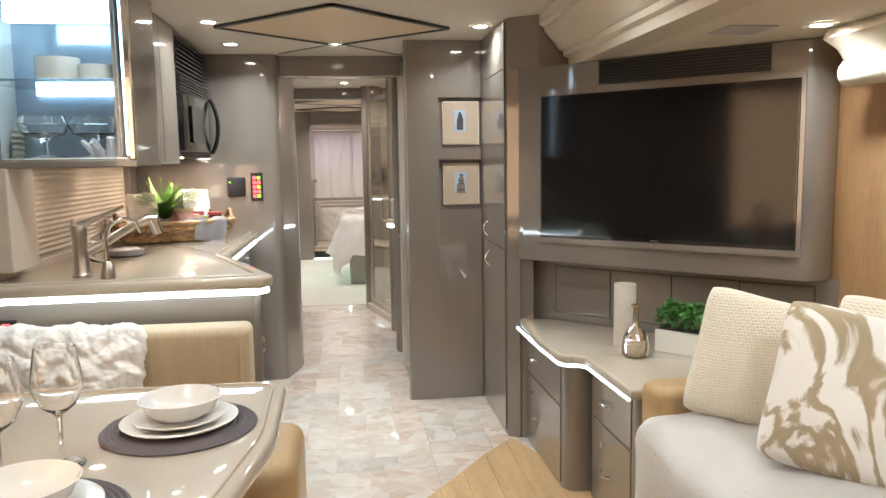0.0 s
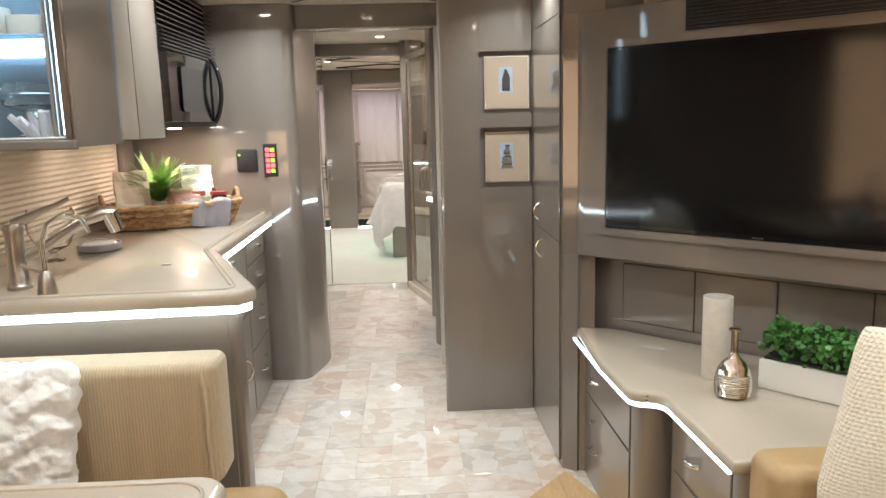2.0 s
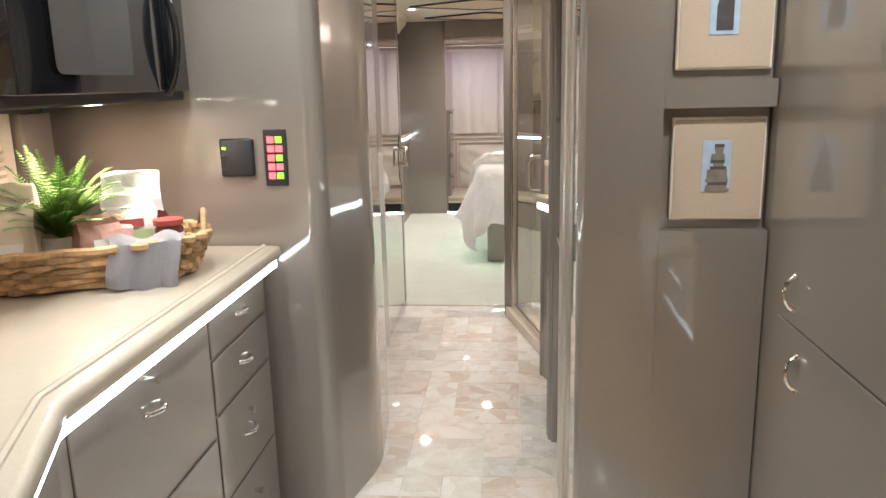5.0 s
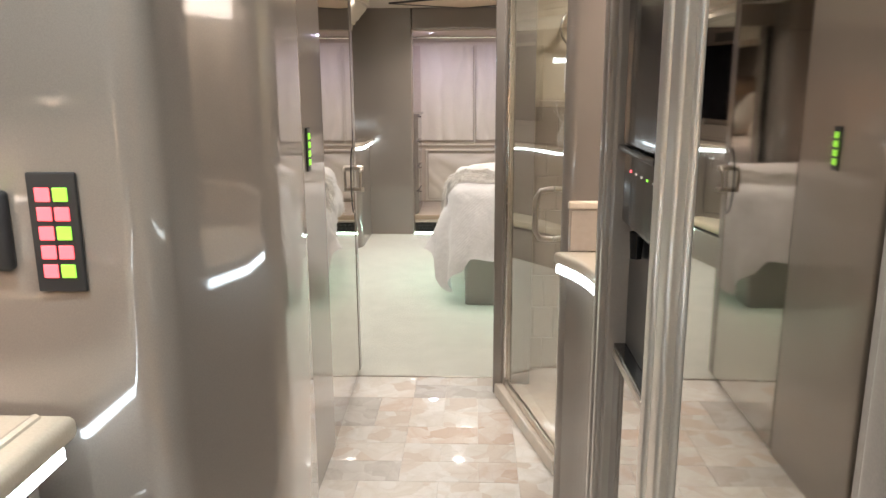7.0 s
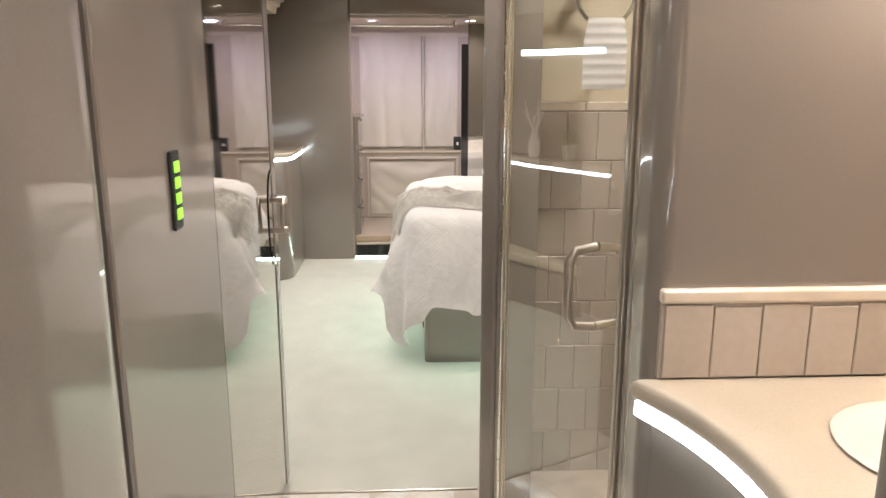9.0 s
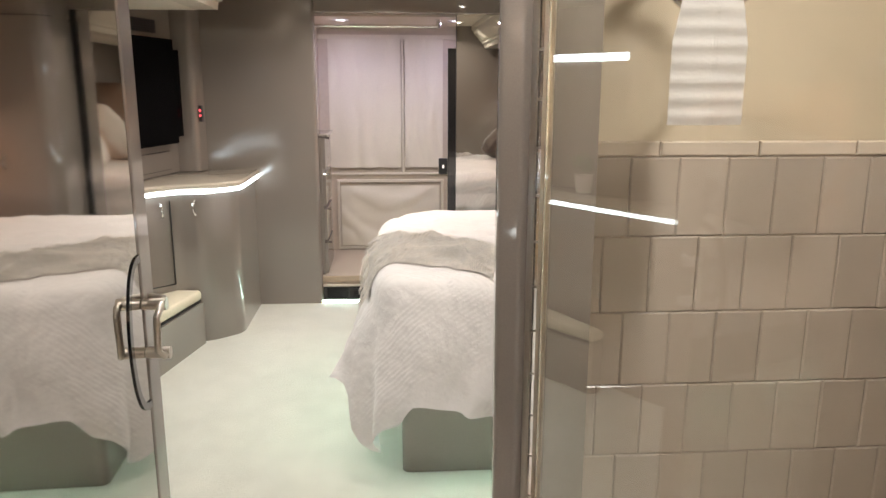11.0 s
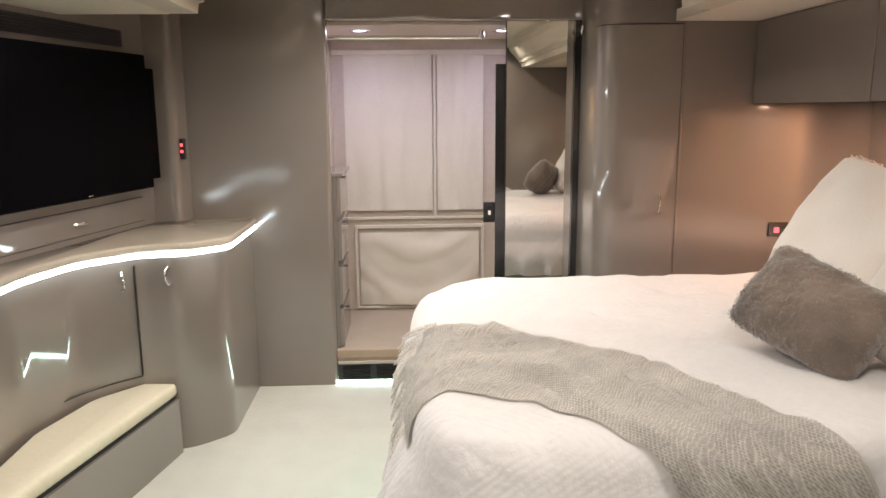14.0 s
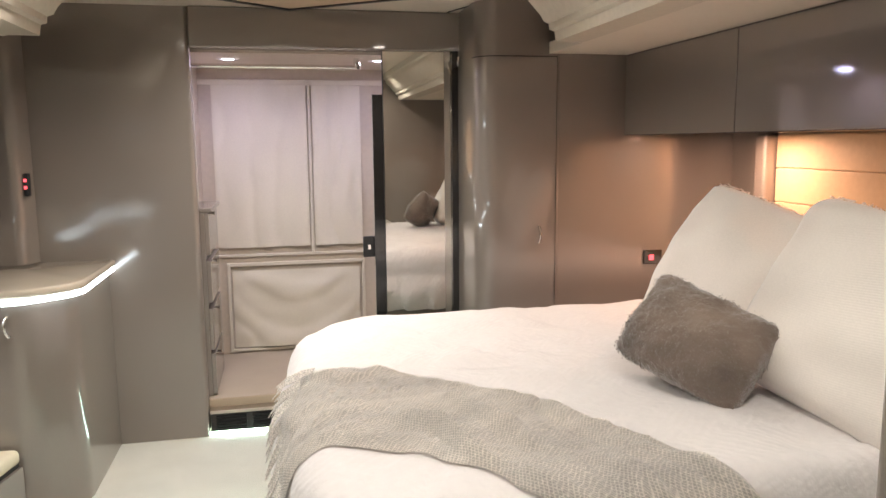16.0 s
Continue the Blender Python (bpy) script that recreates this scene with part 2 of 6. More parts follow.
HEADBOARD = mat("tan_headboard_leather", (0.52, 0.36, 0.21), 0.6, 0, 0, 40, 0.08, 0.2, 300)
BEIGE = mat("beige_vinyl", (0.55, 0.47, 0.38), 0.6, 0, 0, 40, 0.07, 0.15, 300)
CURTAIN = mat("cream_curtain", (0.68, 0.62, 0.51), 0.85, 0, 0, 120, 0.05, 0.2, 300, 0.2)
BLIND = mat("pleated_blind_cloth", (0.55, 0.47, 0.36), 0.7, 0, 0, 60, 0.06)
BLIND_LIT = mat("sunlit_blind_cloth", (0.60, 0.50, 0.38), 0.8, 0, 0, 60, 0.06)
lit_nodes, lit_links = BLIND_LIT.node_tree.nodes, BLIND_LIT.node_tree.links
thin, half = lit_nodes.new("ShaderNodeBsdfTranslucent"), lit_nodes.new("ShaderNodeMixShader")
thin.inputs["Color"].default_value, half.inputs["Fac"].default_value = (0.60, 0.50, 0.38, 1), 0.6
lit_links.new(lit_nodes["Principled BSDF"].outputs[0], half.inputs[1]), lit_links.new(thin.outputs[0], half.inputs[2])
lit_links.new(half.outputs[0], lit_nodes["Material Output"].inputs["Surface"])
STEP_CARPET = mat("tan_carpet", (0.44, 0.35, 0.25), 1.0, 0, 0, 8, 0.08, 0.8, 900, 0.3)
BATH_WALL = mat("beige_bath_vinyl", (0.54, 0.45, 0.33), 0.5, 0, 0.2, 50, 0.05)
BATH_TILE = vary_by_object(mat("taupe_ceramic_tile", (0.40, 0.33, 0.275), 0.25, 0, 0.7, 60, 0.08), 0.06)
BORDER_TILE = vary_by_object(mat("marble_border_tile", (0.56, 0.47, 0.38), 0.3, 0, 0.5, 18, 0.18), 0.08)
SINK = mat("white_basin", (0.72, 0.66, 0.57), 0.15, 0, 0.7, vary=0.02)
WICKER = vary_by_object(mat("wicker", (0.43, 0.26, 0.125), 0.6, 0, 0.1, 60, 0.5, 0.5, 200), 0.35)
FERN = vary_by_object(mat("fern_green", (0.20, 0.38, 0.08), 0.5, 0, 0, 30, 0.35), 0.3)
BOXWOOD = mat("boxwood_green", (0.045, 0.15, 0.025), 0.45, 0, 0, 60, 0.5)
PAPER = mat("cream_paper", (0.68, 0.59, 0.46), 0.7, 0, 0, 40, 0.1)
PAPER_WHITE = mat("white_paper", (0.78, 0.75, 0.70), 0.7, 0, 0, 40, 0.05)
PAPER_GREEN = mat("olive_packet", (0.34, 0.38, 0.18), 0.5)
PAPER_PINK = mat("rose_packet", (0.55, 0.30, 0.24), 0.5)
RED_INK = mat("red_ink", (0.30, 0.05, 0.04), 0.5)
JAM = mat("dark_preserve", (0.12, 0.03, 0.02), 0.15, 0, 0.8)
NAPKIN = mat("grey_linen", (0.40, 0.38, 0.40), 0.95, 0, 0, 200, 0.1, 0.4, 400)
PLACEMAT = mat("grey_braided_mat", (0.15, 0.13, 0.135), 0.9, 0, 0, 300, 0.25, 0.5, 500)
MERCURY = mat("mercury_glass", (0.80, 0.76, 0.70), 0.10, 1.0, 0, 60, 0.15, 0.25, 60)
WAX = mat("frosted_glass_cylinder", (0.66, 0.62, 0.55), 0.4, 0, 0.2, 60, 0.1)
TANMAT = mat("tan_picture_mat", (0.46, 0.36, 0.27), 0.8, 0, 0, 200, 0.05)
CREAM_FRAME = mat("cream_fillet", (0.72, 0.66, 0.56), 0.5)
PHOTO_STONE = mat("photo_stone", (0.20, 0.17, 0.14), 0.4, vary=0.4)
PHOTO_SKY, PHOTO_DARK = mat("photo_sky", (0.38, 0.48, 0.60), 0.4, vary=0.15), mat("photo_dark", (0.07, 0.06, 0.06), 0.4, vary=0.4)


def marble(name, tones):
    """Polished breccia marble whose clouds and veins differ from tile to tile."""
    m = mat(name, tones[0], 0.32, 0, 0.85, spec=0.2, coat_rough=0.025)
    nodes, links = m.node_tree.nodes, m.node_tree.links
    info, coord, shift = nodes.new("ShaderNodeObjectInfo"), nodes.new("ShaderNodeTexCoord"), nodes.new("ShaderNodeVectorMath")
    spread = nodes.new("ShaderNodeMath")
    spread.operation, spread.inputs[1].default_value = "MULTIPLY", 37.0
    links.new(info.outputs["Random"], spread.inputs[0])
    shift.operation = "ADD"
    links.new(coord.outputs["Object"], shift.inputs[0]), links.new(spread.outputs[0], shift.inputs[1])
    cloud = nodes.new("ShaderNodeTexNoise")
    cloud.inputs["Scale"].default_value, cloud.inputs["Detail"].default_value, cloud.inputs["Distortion"].default_value = 6, 7, 1.3
    links.new(shift.outputs[0], cloud.inputs["Vector"])
    ramp = nodes.new("ShaderNodeValToRGB")
    for _ in range(3):
        ramp.color_ramp.elements.new(0.5)
    for e, at, c in zip(ramp.color_ramp.elements, (0.30, 0.40, 0.5, 0.62, 0.75), tones):
        e.position, e.color = at, (*c, 1)
    vein = nodes.new("ShaderNodeTexVoronoi")
    vein.feature = "DISTANCE_TO_EDGE"
    vein.inputs["Scale"].default_value = 13
    bend = nodes.new("ShaderNodeVectorMath")
    bend.operation = "MULTIPLY_ADD"
    bend.inputs[1].default_value = (0.06, 0.06, 0.06)
    links.new(cloud.outputs["Color"], bend.inputs[0]), links.new(shift.outputs[0], bend.inputs[2])
    links.new(bend.outputs[0], vein.inputs["Vector"])
    cell, pick, blend = nodes.new("ShaderNodeTexVoronoi"), nodes.new("ShaderNodeSeparateColor"), nodes.new("ShaderNodeMix")
    cell.inputs["Scale"].default_value, blend.inputs["Factor"].default_value = 12, 0.53
    links.new(bend.outputs[0], cell.inputs["Vector"]), links.new(cell.outputs["Color"], pick.inputs[0])
    links.new(pick.outputs[0], blend.inputs["A"]), links.new(cloud.outputs["Fac"], blend.inputs["B"])
    links.new(blend.outputs["Result"], ramp.inputs["Fac"])
    line = nodes.new("ShaderNodeMapRange")
    line.inputs["From Max"].default_value, line.inputs["To Min"].default_value, line.inputs["To Max"].default_value = 0.04, 0.94, 1.0
    links.new(vein.outputs["Distance"], line.inputs["Value"])
    tone = nodes.new("ShaderNodeMapRange")
    tone.inputs["To Min"].default_value, tone.inputs["To Max"].default_value = 0.90, 1.06
    links.new(info.outputs["Random"], tone.inputs["Value"])
    both = nodes.new("ShaderNodeMath")
    both.operation = "MULTIPLY"
    links.new(line.outputs[0], both.inputs[0]), links.new(tone.outputs[0], both.inputs[1])
    mul = nodes.new("ShaderNodeVectorMath")
    mul.operation = "SCALE"
    links.new(ramp.outputs["Color"], mul.inputs[0]), links.new(both.outputs[0], mul.inputs["Scale"])
    links.new(mul.outputs[0], nodes["Principled BSDF"].inputs["Base Color"])
    return m


MARBLE = marble("cream_marble_tile", [(0.56, 0.47, 0.39), (0.62, 0.55, 0.48), (0.67, 0.63, 0.58), (0.58, 0.52, 0.45), (0.66, 0.62, 0.57)])
MARBLE_ROSE = marble("rose_marble_tile", [(0.54, 0.41, 0.32), (0.62, 0.52, 0.44), (0.66, 0.60, 0.54), (0.58, 0.46, 0.37), (0.65, 0.58, 0.52)])
MARBLE_GREY = marble("grey_marble_tile", [(0.44, 0.39, 0.34), (0.52, 0.47, 0.42), (0.58, 0.54, 0.49), (0.48, 0.43, 0.38), (0.60, 0.56, 0.51)])
GROUT = mat("pale_grout", (0.63, 0.57, 0.50), 0.6)
GOLD_CLOTH = mat("gold_marbled_cloth", (0.62, 0.58, 0.52), 0.8, sheen=0.2)
KNIT = mat("cream_knit", (0.74, 0.66, 0.53), 0.95, 0, 0, 100, 0.06, sheen=0.3)
FLEECE = mat("white_fleece", (0.86, 0.83, 0.79), 1.0, 0, 0, 60, 0.04, 0.5, 90, 0.6)


# ---- building helpers ----
def part(name, bm, material, parent=None, label="", smooth=False):
    """Links a bmesh as one mesh object, under a thing or a part."""
    me = bpy.data.meshes.new(name)
    bmesh.ops.recalc_face_normals(bm, faces=bm.faces)
    bm.to_mesh(me)
    bm.free()
    me.materials.append(material)
    if smooth:
        me.shade_smooth()
        me.set_sharp_from_angle(angle=radians(40))
    ob = new(name, me)
    ob.parent = parent
    if label:
        ob["label"] = label
    return ob


def thing(name, label, category, group="", kind=""):
    return tagged(new(name), label, category, group, kind)


def box(x0, y0, z0, x1, y1, z1, bevel=0.0, seg=2, bm=None):
    bm = bm or bmesh.new()
    made = bmesh.ops.create_cube(bm, size=1)["verts"]
    bmesh.ops.scale(bm, vec=(abs(x1 - x0), abs(y1 - y0), abs(z1 - z0)), verts=made)
    bmesh.ops.translate(bm, vec=((x0 + x1) / 2, (y0 + y1) / 2, (z0 + z1) / 2), verts=made)
    if bevel:
        edges = list({e for v in made for e in v.link_edges})
        bmesh.ops.bevel(bm, geom=edges, offset=bevel, segments=seg, profile=0.5, affect="EDGES")
    return bm


def turned(bm, m):
    bmesh.ops.transform(bm, matrix=m, verts=bm.verts)
    return bm


def fillet(poly, radii, steps=8):
    """Rounds the corners of a polygon, given a radius for each."""
    out = []
    n = len(poly)
    for i, p in enumerate(poly):
        r = radii[i] if not isinstance(radii, (int, float)) else radii
        p, a, b = Vector(p), Vector(poly[i - 1]), Vector(poly[(i + 1) % n])
        if r <= 0:
            out.append(p.copy())
            continue
        u, v = (a - p).normalized(), (b - p).normalized()
        ang = u.angle(v)
        d = r / math.tan(ang / 2)
        centre = p + (u + v).normalized() * (r / math.sin(ang / 2))
        s, e = p + u * d - centre, p + v * d - centre
        a0 = math.atan2(s.y, s.x)
        da = math.atan2(e.y, e.x) - a0
        da = (da + math.pi) % (2 * math.pi) - math.pi
        for k in range(steps + 1):
            t = a0 + da * k / steps
            out.append(centre + r * Vector((math.cos(t), math.sin(t))))
    return out


def prism(poly, z0, z1, bevel=0.0, seg=3):
    """A flat polygon raised from z0 to z1, with its rims rounded."""
    bm = bmesh.new()
    face = bm.faces.new([bm.verts.new((p[0], p[1], z0)) for p in poly])
    up = bmesh.ops.extrude_face_region(bm, geom=[face])["geom"]
    bmesh.ops.translate(bm, vec=(0, 0, z1 - z0), verts=[g for g in up if isinstance(g, bmesh.types.BMVert)])
    if bevel:
        rim = [e for e in bm.edges if abs(e.verts[0].co.z - e.verts[1].co.z) < 1e-6]
        bmesh.ops.bevel(bm, geom=rim, offset=bevel, segments=seg, profile=0.5, affect="EDGES")
    return bm


def ribbon(path, z0, z1, thick):
    """A thin upright band that follows a path seen from above."""
    bm = bmesh.new()
    path = [Vector(p) for p in path]
    rows = []
    for i, p in enumerate(path):
        d = (path[min(i + 1, len(path) - 1)] - path[max(i - 1, 0)]).normalized()
        nrm = Vector((-d.y, d.x)) * thick / 2
        rows.append([bm.verts.new((q.x, q.y, z)) for q, z in ((p - nrm, z0), (p + nrm, z0), (p + nrm, z1), (p - nrm, z1))])
    for a, b in zip(rows, rows[1:]):
        for k in range(4):
            bm.faces.new((a[k], a[(k + 1) % 4], b[(k + 1) % 4], b[k]))
    bm.faces.new(rows[0])
    bm.faces.new(rows[-1][::-1])
    return bm


def tube(points, r, sides=10, bm=None, closed=False):
    """A round rod along points; r may be one radius or one for each point."""
    bm = bm or bmesh.new()
    pts = [Vector(p) for p in points]
    n = len(pts)
    rings, side = [], None
    for i, p in enumerate(pts):
        a, b = (pts[(i - 1) % n], pts[(i + 1) % n]) if closed else (pts[max(i - 1, 0)], pts[min(i + 1, n - 1)])
        d = (b - a).normalized()
        side = (side - d * side.dot(d)) if side else d.orthogonal()
        side = side.normalized() if side.length > 1e-6 else d.orthogonal().normalized()
        up = d.cross(side)
        rad = r[i] if isinstance(r, (list, tuple)) else r
        rings.append([bm.verts.new(p + rad * (math.cos(2 * math.pi * k / sides) * side + math.sin(2 * math.pi * k / sides) * up)) for k in range(sides)])
    pairs = list(zip(rings, rings[1:])) + ([(rings[-1], rings[0])] if closed else [])
    for a, b in pairs:
        for k in range(sides):
            bm.faces.new((a[k], a[(k + 1) % sides], b[(k + 1) % sides], b[k]))
    if not closed:
        bm.faces.new(rings[0][::-1])
        bm.faces.new(rings[-1])
    return bm


def lathe(profile, sides=32, at=(0, 0, 0), bm=None):
    """A turned shape from (radius, height) rows."""
    bm = bm or bmesh.new()
    rings = []
    for r, z in profile:
        if r < 1e-5:
            rings.append([bm.verts.new((at[0], at[1], at[2] + z))])
        else:
            rings.append([bm.verts.new((at[0] + r * math.cos(2 * math.pi * k / sides), at[1] + r * math.sin(2 * math.pi * k / sides), at[2] + z)) for k in range(sides)])
    for a, b in zip(rings, rings[1:]):
        for k in range(sides):
            j = (k + 1) % sides
            if len(a) > 1 and len(b) > 1:
                bm.faces.new((a[k], a[j], b[j], b[k]))
            elif len(a) > 1:
                bm.faces.new((a[k], a[j], b[0]))
            elif len(b) > 1:
                bm.faces.new((a[0], b[j], b[k]))
    return bm


def sweep(profile, path):
    """A moulding: an (out, up) outline carried along a straight or bent path of (x, y, z), out to the path's right."""
    bm = bmesh.new()
    pts = [Vector(p) for p in path]
    rows = []
    for i, p in enumerate(pts):
        d = (pts[min(i + 1, len(pts) - 1)] - pts[max(i - 1, 0)]).normalized()
        right = Vector((d.y, -d.x, 0)).normalized()
        rows.append([bm.verts.new(p + right * o + Vector((0, 0, u))) for o, u in profile])
    n = len(profile)
    for a, b in zip(rows, rows[1:]):
        for k in range(n):
            bm.faces.new((a[k], a[(k + 1) % n], b[(k + 1) % n], b[k]))
    bm.faces.new(rows[0][::-1])
    bm.faces.new(rows[-1])
    return bm


def facing(origin, direction):
    """A frame whose x runs along a front seen from above, z up and y into the unit."""
    d = Vector((direction[0], direction[1], 0)).normalized()
    inward = Vector((-d.y, d.x, 0))
    m = Matrix.Identity(4)
    m.col[0][:3], m.col[1][:3], m.col[2][:3], m.col[3][:3] = d, inward, Vector((0, 0, 1)), Vector(origin)
    return m


def bow_handle(parent, m, length=0.07, upright=False, material=None):
    """A small chrome bow pull, at the pose m whose y points into the front."""
    pts = []
    for k in range(9):
        t = k / 8
        along, out = (t - 0.5) * length, -0.022 * math.sin(math.pi * t) ** 0.6
        pts.append(m @ Vector((0, out, along) if upright else (along, out, 0)))
    bm = tube(pts, [0.007 if k in (0, 8) else 0.0052 for k in range(9)], 8)
    for k in (0, 8):
        lathe([(0, -0.002), (0.009, -0.002), (0.009, 0.002), (0, 0.002)], 10, pts[k], bm)
    return part("handle", bm, material or CHROME, parent, smooth=True)


def front(parent, m, x0, z0, x1, z1, name="door", thick=0.016, handle=None, material=None, proud=0.004, upright=True, g=0.0025):
    """A door or drawer front on the face of a unit: m from facing(); its pull at handle (x, z)."""
    bm = turned(box(x0 + g, -proud, z0 + g, x1 - g, thick - proud, z1 - g, 0.002, 1), m)
    d = part(name, bm, material or LACQUER, parent)
    part("shadow_gap", turned(box(x0, -0.0012, z0, x1, 0.001, z1), m), GAP_SHADE, d)
    if handle:
        bow_handle(d, m @ Matrix.Translation((handle[0], -proud, handle[1])), upright=upright)
    return d


def cushion(w, h, t, m, n=20, puff=0.45, wob=0.006, seed=0.0, fold=0.0):
    """A stuffed pillow, w by h by t, standing in the x-z plane of m."""
    bm = bmesh.new()
    side = {}
    for s in (1, -1):
        for i in range(n + 1):
            for j in range(n + 1):
                rim = i in (0, n) or j in (0, n)
                if rim and s < 0:
                    continue
                u, v = 2 * i / n - 1, 2 * j / n - 1
                pull = 1 - 0.07 * (1 - abs(u) ** 2) * abs(v) ** 6 - 0.07 * (1 - abs(v) ** 2) * abs(u) ** 6
                depth = 0 if rim else t / 2 * ((1 - u ** 2) * (1 - v ** 2)) ** puff
                nz = noise.noise(Vector((u * 2.1 + seed, v * 2.1, s * 3.0 + seed))) * wob
                crease = fold * t * max(0, v) ** 2 * (1 - u * u)
                pull *= 1 - 0.10 * (u * v) ** 4
                co = Vector((u * w / 2 * pull, s * (depth + (0 if rim else nz)) - crease, v * h / 2 * pull - crease))
                side[s, i, j] = bm.verts.new(m @ co)
    for s in (1, -1):
        get = lambda i, j: side.get((s, i, j)) or side[1, i, j]
        for i in range(n):
            for j in range(n):
                f = (get(i, j), get(i + 1, j), get(i + 1, j + 1), get(i, j + 1))
                bm.faces.new(f if s < 0 else f[::-1])
    return bm


# ---- the shell ----
def structure(name, bm, material, label, smooth=False):
    return tagged(part(name, bm, material, None, "", smooth), label, name.rstrip("_0123456789").split("_")[0], "", "structure")


structure("wall_left", box(-1.30, -1.7, -0.05, -1.20, 4.43, 2.05), LACQUER, "taupe lacquered side wall of the coach lounge")
structure("wall_right", box(1.78, -1.7, -0.05, 1.88, 3.4, 2.05), WOOD_TAN, "tan wood-toned side wall behind the sofa")
structure("wall_back", box(-1.3, -1.8, -0.05, 1.88, -1.7, 2.05), LACQUER, "taupe lacquered wall across the front of the lounge")
structure("wall_nook_back", box(0.74, 3.96, -0.05, 1.88, 4.04, 2.05), LACQUER, "taupe lacquered wall closing the lounge")
structure("wall_bath_right", box(1.15, 4.04, -0.05, 1.25, 6.837, 2.05), BATH_WALL, "beige vinyl side wall of the bath")
structure("wall_bed_left_near", box(-1.75, 6.93, -0.05, -1.65, 8.45, 2.05), LACQUER, "taupe lacquered side wall of the bedroom")
structure("wall_bed_front_left", box(-1.75, 6.83, -0.05, -0.56, 6.93, 2.05), LACQUER, "taupe lacquered partition before the bedroom")
structure("wall_bed_front_right", box(0.33, 6.84, -0.05, 2.1, 6.875, 2.05), LACQUER, "taupe lacquered partition between shower and bedroom")
structure("wall_bed_head", box(1.98, 6.93, -0.05, 2.08, 9.72, 2.05), LACQUER, "taupe lacquered wall at the head of the bed")
structure("wall_bed_side", box(1.12, 9.69, -0.05, 1.98, 9.77, 2.05), LACQUER, "taupe lacquered wall beside the bed")
structure("wall_rear_left", prism(fillet([(-1.80, 10.08), (-0.46, 10.08), (-0.46, 10.16), (-1.80, 10.16)], [0, 0.02, 0.02, 0], 4), 0, 1.975), LACQUER_SATIN, "tall glossy taupe panel wall beside the closet opening")
structure("wall_closet_back", box(-0.6, 10.92, -0.05, 1.1, 11.0, 2.05), BEIGE, "beige vinyl wall at the back of the closet")
structure("wall_closet_left", box(-0.75, 10.16, -0.05, -0.52, 10.92, 2.05), BEIGE, "beige vinyl side wall of the closet")
structure("wall_closet_right", box(0.56, 10.13, -0.05, 0.62, 10.92, 2.05), BEIGE, "beige vinyl side wall of the closet")
structure("floor", box(-1.75, -1.8, -0.10, 2.1, 11.0, -0.0035), GROUT, "pale grout bed under the marble floor")
structure("floor_carpet", box(-1.75, 6.745, -0.003, 2.0, 10.12, 0.002), CARPET, "cream cut-pile carpet of the bedroom")
structure("threshold", box(-0.52, 6.735, -0.003, 0.17, 6.745, 0.004, 0.001, 1), NICKEL, "thin metal strip between marble and carpet")

structure("ceiling_lounge", box(-1.3, -1.8, 1.92, 1.13, 4.52, 2.0), CEIL, "cream padded vinyl ceiling of the lounge")
structure("ceiling_slide", box(1.12, -1.8, 1.697, 1.88, 3.97, 1.80), CEIL, "lower cream ceiling of the slide-out")
structure("ceiling_hall", box(-1.3, 4.52, 1.95, 1.25, 6.75, 2.02), CEIL, "cream ceiling of the hall")
structure("ceiling_bedroom", box(-1.85, 6.75, 1.975, 2.1, 11.0, 2.04), CEIL, "cream padded vinyl ceiling of the bedroom")
structure("ceiling_closet", box(-0.6, 10.17, 1.79, 0.6, 10.92, 1.83), BEIGE, "beige closet ceiling")
structure("beam_kitchen", box(-0.36, 4.50, 1.80, 0.40, 4.60, 1.949, 0.012, 3), LACQUER, "glossy taupe header over the hall entry")
structure("beam_bedroom", box(-0.55, 6.72, 1.85, 0.35, 6.83, 1.974, 0.012, 3), LACQUER, "glossy taupe header over the bedroom entry")
structure("beam_closet", box(-0.459, 10.05, 1.80, 0.80, 10.165, 1.974, 0.008, 3), LACQUER, "glossy taupe header over the closet opening")


def ceiling_diamond(cx, cy, a, b, z):
    """A warm vinyl lozenge let into the ceiling, edged with black strips."""
    pts = [Vector((cx - a, cy)), Vector((cx, cy - b)), Vector((cx + a, cy)), Vector((cx, cy + b))]
    t = thing("ceiling_lozenge", "warm tan padded lozenge on the cream ceiling, edged in black", "ceiling panel", kind="structure")
    part("panel", prism([Vector((cx, cy)) + (p - Vector((cx, cy))) * 0.97 for p in pts], z - 0.008, z - 0.0005, 0.002), CEIL_WARM, t)
    for p, q in zip(pts, pts[1:] + pts[:1]):
        d = (q - p).normalized()
        n = Vector((-d.y, d.x)) * 0.011
        part("black_strip", prism([p - n, q - n, q + n, p + n], z - 0.014, z - 0.001, 0.002), BLACK_TRIM, t)
    return t


def ceiling_strip(p, q, z):
    p, q = Vector(p), Vector(q)
    n = Vector((-(q - p).y, (q - p).x)).normalized() * 0.004
    structure("trim_ceiling", prism([p - n, q - n, q + n, p + n], z - 0.004, z - 0.0005), BLACK_TRIM, "thin black strip across the ceiling")


for cy in (3.53, 2.35, 1.17, 0.0):
    ceiling_diamond(-0.01, cy, 0.53, 0.50, 1.92)
ceiling_strip((-0.02, 4.04), (-0.34, 4.40), 1.92)
ceiling_strip((0.02, 4.04), (0.34, 4.42), 1.92)
ceiling_strip((0.34, 4.42), (0.52, 4.48), 1.92)
for cy in (9.62, 8.5, 7.4):
    ceiling_diamond(-0.02, cy, 0.58, 0.42, 1.975)
ceiling_strip((0.70, 10.04), (1.0, 9.2), 1.975)


